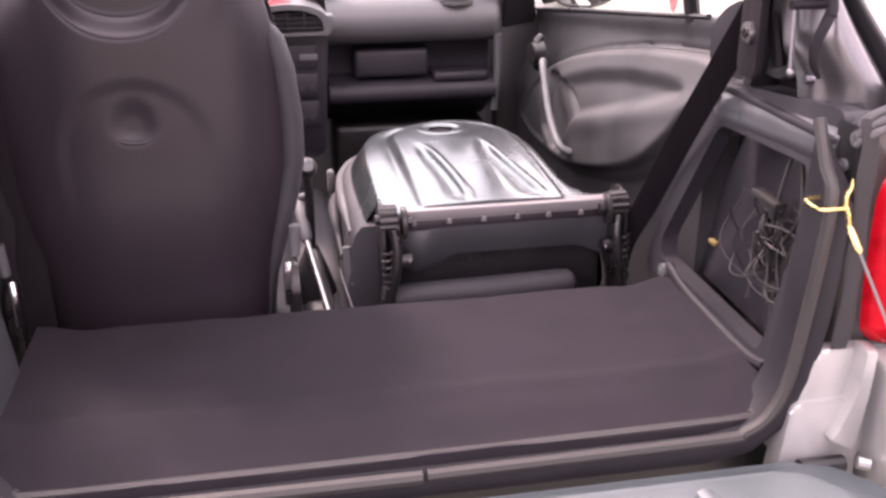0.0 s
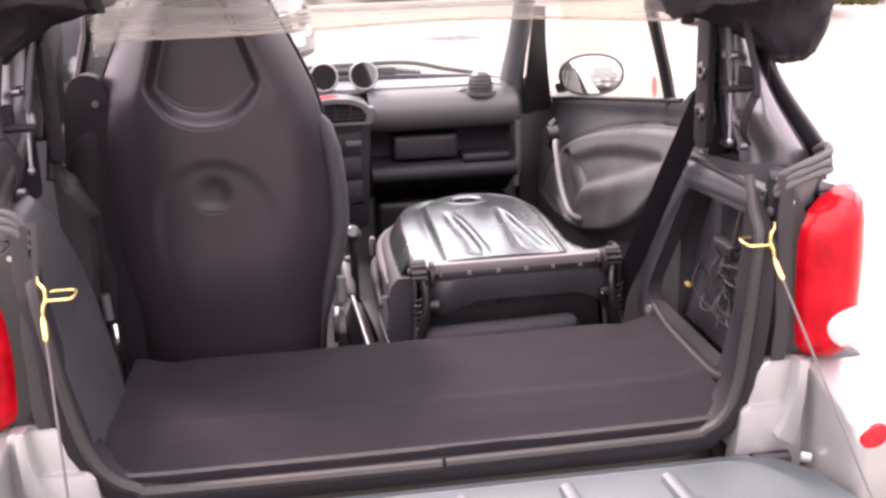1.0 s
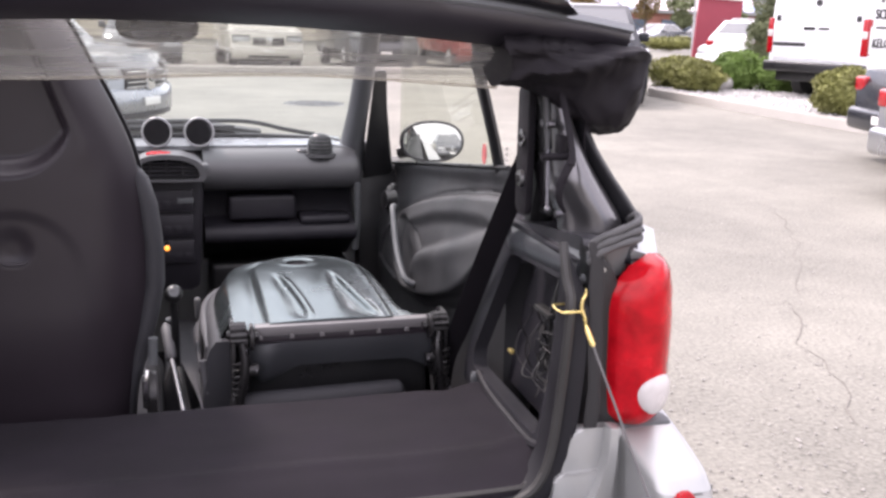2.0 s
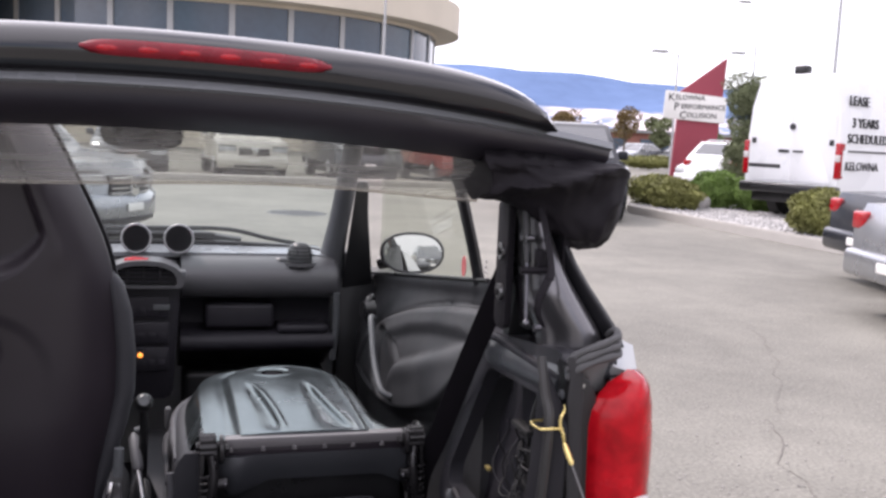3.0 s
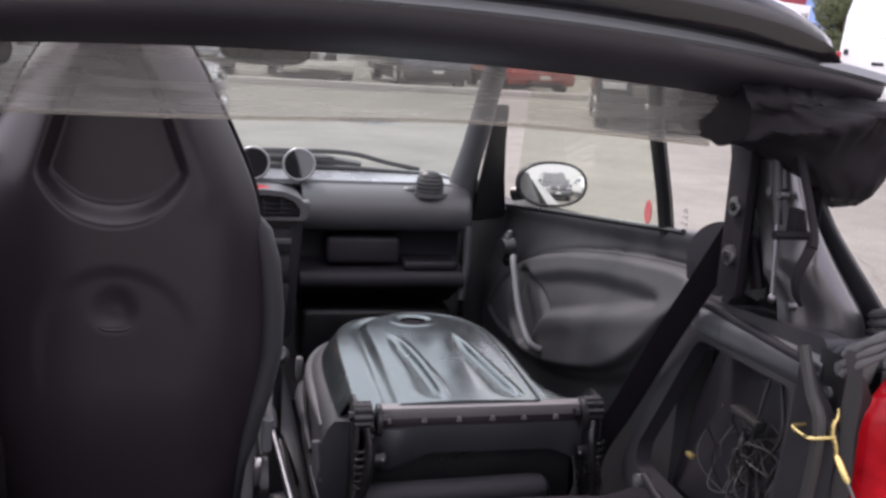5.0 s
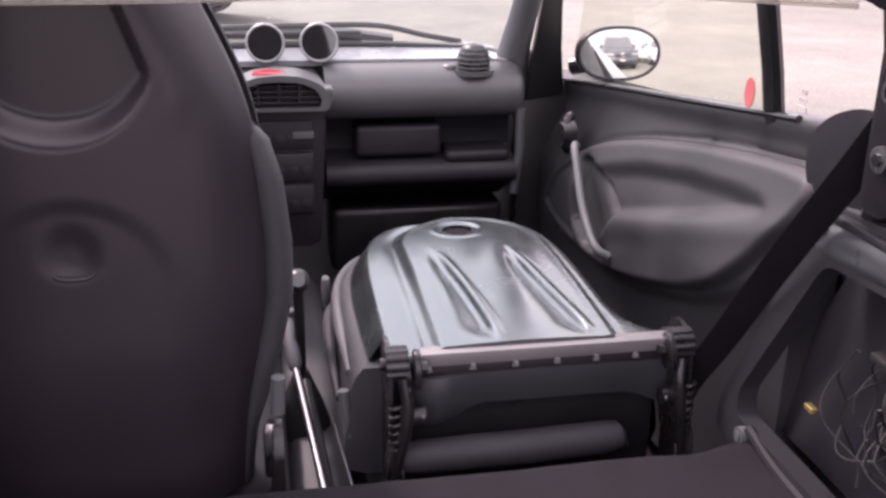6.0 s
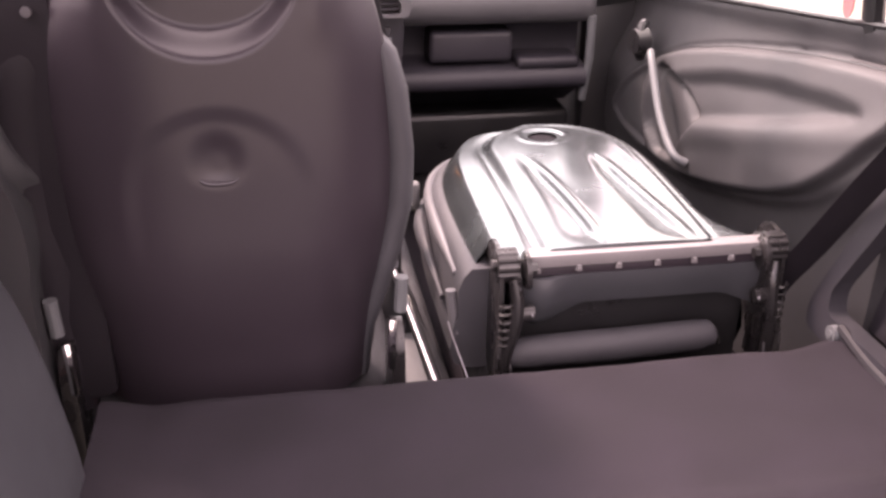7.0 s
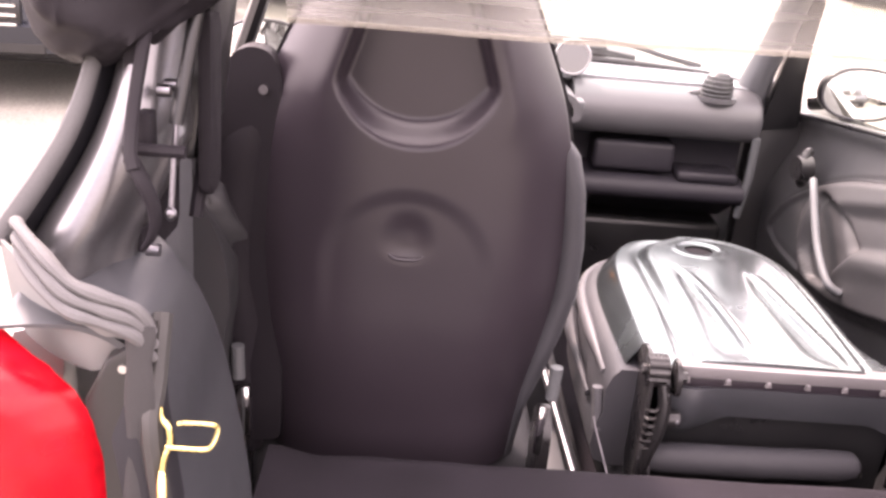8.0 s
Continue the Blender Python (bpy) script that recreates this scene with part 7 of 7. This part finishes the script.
            ring1 = [(cab_x(za, side), ya0, za), (cab_x(za, side), yb0, za), (cab_x(zb, side), yb1, zb), (cab_x(zb, side), ya1, zb)]
            loft(bm, [[Vector(q) - Vector((side * 0.01, 0, 0)) for q in ring1], [Vector(q) + Vector((side * 0.008, 0, 0)) for q in ring1]])
            part("side_window", bm, M_CARGLASS, v, "dark side window", smooth=False)
        bm = bm_new()
        box(bm, side * (hw + 0.02) - 0.09, side * (hw + 0.02) + 0.09, f0[0] + 0.35, f0[0] + 0.50, bot + 0.04, bot + 0.20, 0.03, 3)
        part("wing_mirror", bm, paint, v)
        # lamps
        bm = bm_new()
        zl = low[2][1] - (0.16 if style == "suv" else 0.10)
        curved_box(bm, side * hw * 0.72 - 0.205, side * hw * 0.72 + 0.205, -0.012, 0.16, zl - 0.105, zl + 0.085)
        bezel = part("headlamp_bezel", bm, M_BLACK, v, "dark headlamp surround")
        bm = bm_new()
        curved_box(bm, side * hw * 0.72 - 0.19, side * hw * 0.72 + 0.19, -0.02, 0.16, zl - 0.09, zl + 0.07)
        part("headlamp", bm, M_LAMPCLEAR, bezel, "clear headlamp")
        bm = bm_new()
        zr = low[-2][1] + 0.05
        box(bm, side * hw * 0.84 - 0.12, side * hw * 0.84 + 0.12, length - 0.22, length - 0.01, zr - 0.08, zr + 0.08, 0.03, 3)
        part("rear_lamp", bm, M_REDDARK, v, "red rear lamp")
        for y in (0.85, length - 0.95):
            bm = bm_new()
            xo = side * (hw - 0.02)
            tube(bm, [(xo - side * 0.22, y, 0.34), (xo - side * 0.20, y, 0.34), (xo, y, 0.34), (xo + side * 0.02, y, 0.34)], [0.30, 0.34, 0.34, 0.29], 28)
            wh = part("wheel", bm, M_TYRE, v, "black tyre")
            bm = bm_new()
            disc(bm, (xo + side * 0.012, y, 0.34), (side, 0, 0), 0.22, 0.014, 24)
            for k in range(5):
                a = 2 * math.pi * k / 5
                tube(bm, [(xo + side * 0.03, y, 0.34), (xo + side * 0.03, y + 0.2 * math.cos(a), 0.34 + 0.2 * math.sin(a))], 0.025, 6)
            part("rim", bm, M_STEEL, wh, "alloy rim")
    # grille and bumpers
    zg = low[2][1] - (0.21 if style == "suv" else 0.13)
    bm = bm_new()
    curved_box(bm, -hw * 0.42, hw * 0.42, -0.03, 0.05, zg - 0.13, zg + 0.08)
    gr = part("grille", bm, M_BLACK, v, "black grille")
    for k in range(4):
        bm = bm_new()
        curved_box(bm, -hw * 0.40, hw * 0.40, -0.045, -0.02, zg - 0.11 + 0.05 * k, zg - 0.09 + 0.05 * k)
        part("grille_bar", bm, M_CHROME, gr, "chrome bar")
    if style == "suv":
        bm = bm_new()
        prism(bm, rounded([(-0.10, zg + 0.09), (0.10, zg + 0.09), (0.06, zg - 0.13), (-0.06, zg - 0.13)], 0.01), lambda a, b: (a, -0.06, b), (0, 0.03, 0), 0.006)
        part("grille_centre", bm, M_CHROME, gr, "chrome centre piece")
        bm = bm_new()
        disc(bm, (0, -0.066, zg - 0.01), (0, -1, 0), 0.05, 0.012, 24)
        part("badge", bm, M_STEEL, gr, "plain round badge")
    bm = bm_new()
    curved_box(bm, -hw * 0.97, hw * 0.97, -0.05, 0.3, 0.26, low[1][1] - 0.06, 12)
    part("bumper", bm, paint, v, angle=60)
    bm = bm_new()
    curved_box(bm, -hw * 0.55, hw * 0.55, -0.058, 0.1, 0.29, 0.37, 10)
    part("air_intake", bm, M_BLACK, v, "black lower air intake")
    bm = bm_new()
    box(bm, -hw * 0.95, hw * 0.95, length - 0.2, length + 0.06, 0.32, 0.56, 0.06, 3)
    part("bumper", bm, paint, v)
    for y in (-0.072, length + 0.065):
        bm = bm_new()
        box(bm, -0.15, 0.15, y, y + 0.02, 0.42, 0.50, 0.004)
        part("plate", bm, M_SIGNWHITE, v, "pale plain plate")
    bm = bm_new()
    box(bm, -hw * 0.85, hw * 0.85, 0.3, length - 0.3, 0.18, 0.42, 0.03)
    part("underbody", bm, M_BLACK, v)
    if style == "suv":
        for side in (1, -1):
            bm = bm_new()
            tube(bm, [(side * hw * 0.60, 2.0, height - 0.02), (side * hw * 0.60, 2.15, height + 0.05), (side * hw * 0.60, length - 0.9, height + 0.04), (side * hw * 0.60, length - 0.75, height - 0.03)], 0.022, 8)
            part("roof_rail", bm, M_STEEL, v, "silver roof rail")
    v.matrix_world = Matrix.Translation((at[0], at[1], 0)) @ Matrix.Rotation(radians(heading), 4, 'Z')
    return v


# silver off-roader ahead, facing the camera
vehicle("parked_car", "silver off-road car facing, with a chrome grille", M_CARSILVER, (-0.28, 9.3), 62, style="suv", height=1.78)
vehicle("parked_car", "black off-road car facing, beside the island kerb", M_CARBLACK, (6.82, 13.75), -20, style="suv", height=1.72)
for x, paint, style, text in ((-9.6, M_CARGREY, "sedan", "grey saloon in the far row"), (-6.6, M_CARBLACK, "suv", "black off-road car in the far row"), (-3.6, M_CARWHITE, "sedan", "white saloon in the far row"),
                              (-0.6, M_CARGREY, "sedan", "grey saloon in the far row"), (2.4, M_CARWHITE, "suv", "cream off-road car in the far row"), (5.4, M_CARGREY, "pickup", "grey pickup in the far row"), (8.3, M_CARRED, "pickup", "red pickup in the far row")):
    vehicle("parked_car", text, paint, (x, 23.6), 3, style=style, height=1.45 if style == "sedan" else 1.75)
vehicle("parked_car", "silver saloon parked tail out by the island", M_CARSILVER, (10.15, 3.75), 75, style="sedan", height=1.44, width=1.78)
vehicle("parked_car", "black saloon parked tail out by the island", M_CARBLACK, (11.5, 5.75), 75, style="sedan", height=1.44, width=1.78)
vehicle("parked_car", "black car parked ahead at the roadside", M_CARBLACK, (-2.85, 4.5), 4, style="sedan", height=1.40, length=4.3)
vehicle("parked_car", "white off-road car parked near the sign", M_WHITE, (17.3, 27.1), -60, style="sedan", height=1.45)
vehicle("parked_car", "white off-road car parked near the sign, tail towards the island", M_WHITE, (19.4, 25.6), 120, style="suv", height=1.55, width=1.75)
for x, y, paint, text in ((29.3, 56.6, M_CARSILVER, "silver saloon in the distant row"), (32.4, 56.0, M_CARBLACK, "dark saloon in the distant row"), (37.0, 57.5, M_CARBLACK, "dark saloon in the distant row")):
    vehicle("parked_car", text, paint, (x, y), -62, style="sedan", height=1.42)
vehicle("parked_car", "dark off-road car parked behind", M_CARGREY, (2.9, -9.0), 180, style="suv", height=1.7)
vehicle("parked_car", "white saloon parked behind", M_WHITE, (6.2, -11.0), 180, style="sedan", height=1.45)

# delivery van
van = thing("delivery_van", "tall white delivery van with dark lettering on its side", "van")
bm = bm_new()
prof = [(-0.98, 0.55), (-1.0, 1.2), (-0.93, 2.1), (-0.80, 2.56), (-0.55, 2.68), (0.55, 2.68), (0.80, 2.56), (0.93, 2.1), (1.0, 1.2), (0.98, 0.55)]
loft(bm, [[(x * k, y, 0.55 + (z - 0.55) * h) for x, z in prof] for y, k, h in ((0.0, 0.965, 0.985), (0.06, 1, 1), (3.9, 1, 1), (4.5, 0.99, 0.94), (5.2, 0.95, 0.56), (5.9, 0.86, 0.45))])
part("body", bm, M_WHITE, van, "white van body", angle=40)
for s in (1, -1):
    bm = bm_new()
    prism(bm, rounded([(0.01, 0.72), (0.87, 0.72), (0.90, 1.3), (0.84, 2.1), (0.72, 2.5), (0.01, 2.53)], 0.05), lambda a, b: (s * a, -0.014, b), (0, 0.03, 0), 0.008)
    d = part("rear_door", bm, M_WHITE, van, "white rear door")
    bm = bm_new()
    box(bm, s * 0.04, s * 0.25, -0.03, -0.01, 1.25, 1.29, 0.008)
    part("door_handle", bm, M_BLACK, d, "black handle")
    bm = bm_new()
    box(bm, s * 0.80 - 0.04, s * 0.80 + 0.04, -0.04, 0.0, 1.40, 1.50, 0.01)
    part("door_hinge", bm, M_BLACK, d, "black hinge")
    bm = bm_new()
    box(bm, s * 0.945 - 0.07, s * 0.945 + 0.045, -0.022, 0.12, 0.82, 1.45, 0.02, 3)
    tail = part("rear_lamp", bm, M_REDDARK, van, "tall red rear lamp")
    bm = bm_new()
    box(bm, s * 0.945 - 0.066, s * 0.945 + 0.041, -0.028, 0.10, 1.12, 1.24, 0.006)
    part("white_lens", bm, M_LENSWHITE, tail, "white reversing lens")
    for y in (1.1, 4.7):
        bm = bm_new()
        tube(bm, [(s * 0.72, y, 0.36), (s * 0.75, y, 0.36), (s * 0.95, y, 0.36), (s * 0.97, y, 0.36)], [0.31, 0.36, 0.36, 0.30], 28)
        part("wheel", bm, M_TYRE, van, "black tyre")
bm = bm_new()
disc(bm, (0, -0.03, 1.72), (0, 1, 0), 0.06, 0.02, 24)
part("badge", bm, M_LETTER, van, "plain dark round badge")
bm = bm_new()
box(bm, -0.88, -0.20, -0.025, 0.0, 0.95, 1.02, 0.01)
part("plate_recess", bm, M_LETTER, van, "dark plain bar below the door")
bm = bm_new()
box(bm, -0.99, 0.99, -0.14, 0.10, 0.50, 0.68, 0.04, 3)
part("bumper", bm, M_BLACK, van, "black rear bumper")
bm = bm_new()
box(bm, -0.85, 0.85, 0.1, 5.6, 0.32, 0.58, 0.02)
part("underbody", bm, M_BLACK, van)
bm = bm_new()
box(bm, -0.13, 0.13, 0.04, 0.24, 2.66, 2.83, 0.04, 3)
part("roof_lamp", bm, M_BLACK, van, "black roof beacon base")
side_m = Matrix.Rotation(radians(90), 4, 'Z') @ Matrix.Rotation(radians(86), 4, 'X')
for text, z, y, size in (("LEASE FROM", 2.12, 0.18, 0.25), ("3 YEARS", 1.74, 0.30, 0.24), ("SCHEDULED", 1.46, 0.16, 0.24), ("KELOWNA", 0.98, 0.12, 0.22)):
    words(text if text != "LEASE FROM" else "LEASE", size, Matrix.Translation((0.985 + 0.02 - 0.06 * max(0.0, z - 1.2), y, z)) @ side_m, M_LETTER, van, depth=0.012)
bm = bm_new()
box(bm, 0.985, 1.008, 0.2, 1.5, 1.30, 1.33)
part("stripe", bm, M_LETTER, van, "dark stripe")
van.matrix_world = Matrix.Translation((11.12, 13.86, 0.10)) @ Matrix.Rotation(radians(-70), 4, 'Z')

# pylon sign
pylon = thing("pylon_sign", "maroon pylon sign with a slanted top and white board", "sign", at=(19.7, 31.3, 0))
m = Matrix.Translation((19.7, 31.3, 0)) @ Matrix.Rotation(radians(-24), 4, 'Z')
bm = bm_new()
prism(bm, [(-0.85, 0), (0.72, 0), (0.95, 4.75), (-0.68, 3.45)], lambda a, b: m @ Vector((a, 0, b)), m.to_3x3() @ Vector((0, 0.5, 0)), 0.02)
part("pylon", bm, M_SIGNRED, pylon, "maroon painted pylon")
bm = bm_new()
prism(bm, [(-1.30, 2.42), (1.0, 2.28), (1.03, 3.25), (-1.25, 3.46)], lambda a, b: m @ Vector((a, -0.12, b)), m.to_3x3() @ Vector((0, 0.12, 0)), 0.01)
board = part("board", bm, M_SIGNWHITE, pylon, "white sign board")
tilt = Matrix.Rotation(radians(90), 4, 'X')
local = Matrix.Rotation(radians(-24), 4, 'Z')
for text, x, z in (("KELOWNA", -1.15, 3.12), ("PERFORMANCE", -0.92, 2.78), ("COLLISION", -0.70, 2.46)):
    words(text[0], 0.40, local @ Matrix.Translation((x, -0.13, z - 0.05)) @ tilt, M_LETTER, board, depth=0.01)
    words(text[1:], 0.27, local @ Matrix.Translation((x + 0.27, -0.13, z)) @ tilt @ Matrix.Diagonal((0.95, 1, 1, 1)), M_LETTER, board, depth=0.01)

# lamp posts
def lamp_post(at, height, label, arm=1):
    ob = thing("street_lamp", label, "street lamp", "street lamps", at=(at[0], at[1], 0))
    bm = bm_new()
    tube(bm, [(at[0], at[1], 0), (at[0], at[1], height)], [0.06, 0.04], 10)
    part("pole", bm, M_POLE, ob)
    bm = bm_new()
    if arm:
        tube(bm, [(at[0], at[1], height), (at[0] + arm * 0.6, at[1], height + 0.08)], 0.03, 8)
        box(bm, at[0] + arm * 0.9 - 0.35, at[0] + arm * 0.9 + 0.35, at[1] - 0.14, at[1] + 0.14, height + 0.02, height + 0.16, 0.05, 3)
    else:
        tube(bm, [(at[0], at[1], height), (at[0], at[1], height + 0.3)], 0.05, 8)
    part("lamp_head", bm, M_POLE, ob, "grey flat lamp head")


lamp_post((21.4, 36.0), 5.25, "grey parking lamp post behind the sign", -1)
lamp_post((26.7, 41.0), 6.0, "tall grey parking lamp post behind the sign", 1)
lamp_post((30.6, 44.0), 9.0, "tall grey parking lamp post", -1)
lamp_post((18.4, 22.1), 12.0, "tall thin pole behind the van", 0)
lamp_post((8.6, 36.5), 9.5, "grey pole before the building", 0)

# trees
tree((15.25, 21.2), 3.3, 0.90, M_CONIFER, "dark olive evergreen tree beside the van", 21, 0.10, 40000, 0.035, clumps=34, low=0.14)
tree((20.9, 46.5), 3.2, 0.95, M_AUTUMN, "small autumn-brown tree far off", 22, 0.07, 1600, 0.09)
tree((26.3, 50.0), 3.4, 0.95, M_AUTUMN, "small autumn-brown tree far off", 23, 0.07, 1600, 0.09)
tree((33.0, 52.0), 2.9, 1.0, M_TREE, "green tree far off", 24, 0.10, 3000, 0.13)
tree((16.5, 44.0), 3.0, 1.0, M_TREE, "green tree far off", 25, 0.10, 3000, 0.12)
tree((34.2, 60.0), 3.3, 1.0, M_TREE, "green tree far off beside the sign", 27, 0.10, 2600, 0.13, low=0.2)
tree((42.0, 52.0), 4.2, 1.8, M_TREE, "green tree far off", 26, 0.12, 3000, 0.15)

# hedge strip before the far row
strip_thing = thing("planting_strip", "dark low planting strip with a kerb before the far row", "kerb", kind="structure", at=(0, 22.6, 0))
bm = bm_new()
box(bm, -16, 11, 22.2, 22.5, -0.02, 0.16, 0.02)
part("kerb", bm, M_CONCRETE, strip_thing)

# buildings
store = thing("showroom_building", "cream curved showroom building with a wide eave and blue windows", "building", at=(6.0, 62, 0))


def arc_wall(bm, cx, cy, r, a0, a1, z0, z1, thick, n=32):
    rings = []
    for i in range(n + 1):
        a = radians(a0 + (a1 - a0) * i / n)
        o = Vector((math.cos(a), math.sin(a), 0))
        c = Vector((cx, cy, 0))
        rings.append([c + o * r + Vector((0, 0, z0)), c + o * r + Vector((0, 0, z1)), c + o * (r - thick) + Vector((0, 0, z1)), c + o * (r - thick) + Vector((0, 0, z0))])
    loft(bm, rings)


CX, CY, CR = 4.0, 69.0, 15.4
for z0, z1 in ((0, 1.0), (3.2, 4.6), (7.9, 8.6)):
    bm = bm_new()
    arc_wall(bm, CX, CY, CR, 170, 370, z0, z1, 0.4)
    part("wall", bm, M_STUCCO, store, "cream stucco wall band")
for z0, z1 in ((1.0, 3.2), (4.6, 7.9)):
    for k in range(16):
        a = 172 + 12.3 * k
        bm = bm_new()
        arc_wall(bm, CX, CY, CR - 0.15, a, a + 11.3, z0, z1, 0.08, 4)
        part("window", bm, M_WINDOWBLUE, store, "blue glazed window")
        bm = bm_new()
        arc_wall(bm, CX, CY, CR - 0.05, a + 11.2, a + 12.4, z0, z1, 0.25, 2)
        part("mullion", bm, M_POLE, store)
bm = bm_new()
arc_wall(bm, CX, CY, CR + 1.6, 150, 390, 8.1, 10.0, 3.0, 48)
part("eave", bm, M_STUCCO, store, "wide cream eave")
bm = bm_new()
tube(bm, [(CX, CY, 9.9), (CX, CY, 10.3)], [CR + 1.2, CR], 48)
part("roof", bm, M_ROOFGREY, store)
bm = bm_new()
box(bm, -44, -9.0, 54.5, 74, 0, 11.0, 0.05)
wing = part("wing", bm, M_STUCCO, store, "plain cream wing")
for k in range(8):
    bm = bm_new()
    box(bm, -42 + 4 * k, -39 + 4 * k, 54.4, 54.6, 1.0, 3.4)
    part("window", bm, M_WINDOWBLUE, wing, "blue glazed window")

far = thing("low_building", "low red-brown commercial building far off", "building", at=(44, 78, 0))
bm = bm_new()
box(bm, 34, 62, 74, 86, 0, 2.3, 0.05)
body = part("wall", bm, M_BRICKRED, far)
bm = bm_new()
box(bm, 33.5, 62.5, 73.5, 86.5, 2.3, 2.6, 0.05)
part("roof", bm, M_ROOFGREY, far)
for k in range(6):
    bm = bm_new()
    box(bm, 36 + 4.2 * k, 38.8 + 4.2 * k, 73.9, 74.1, 0.6, 1.8)
    part("window", bm, M_WINDOWBLUE, body, "dark window")

# hills, with the blue and pale of distance haze put into their colours
hills = thing("distant_hills", "wooded ridge on the skyline, coloured blue for haze", "hills", kind="structure", at=(0, 2500, 0))


def ridge(name, dist, base, amp, seed, material, lift, parent):
    bm = bm_new()
    rings = []
    for i in range(181):
        a = radians(-95 + 190 * i / 180)
        h = base + amp * noise.fractal(Vector((i * 0.045, seed, 0)), 1.0, 2.0, 5) + lift(math.degrees(a))
        d = dist * (1 + 0.05 * noise.noise(Vector((i * 0.09, seed, 4))))
        ring = []
        for k in range(9):
            t = k / 8
            ring.append((math.sin(a) * d * (1 - 0.28 * (1 - t)), math.cos(a) * d * (1 - 0.28 * (1 - t)), h * (t ** 1.3) * (1 + 0.12 * noise.noise(Vector((i * 0.2, t * 4, seed)))) - 1))
        rings.append(ring)
    loft(bm, rings, cap=False, closed=False)
    return part(name, bm, material, parent, angle=80)


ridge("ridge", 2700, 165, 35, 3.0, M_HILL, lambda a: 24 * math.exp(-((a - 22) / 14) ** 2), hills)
slopes = thing("near_slopes", "dry slopes below the ridge, haze put into their pale colour", "hills", kind="structure", at=(0, 1400, 0))
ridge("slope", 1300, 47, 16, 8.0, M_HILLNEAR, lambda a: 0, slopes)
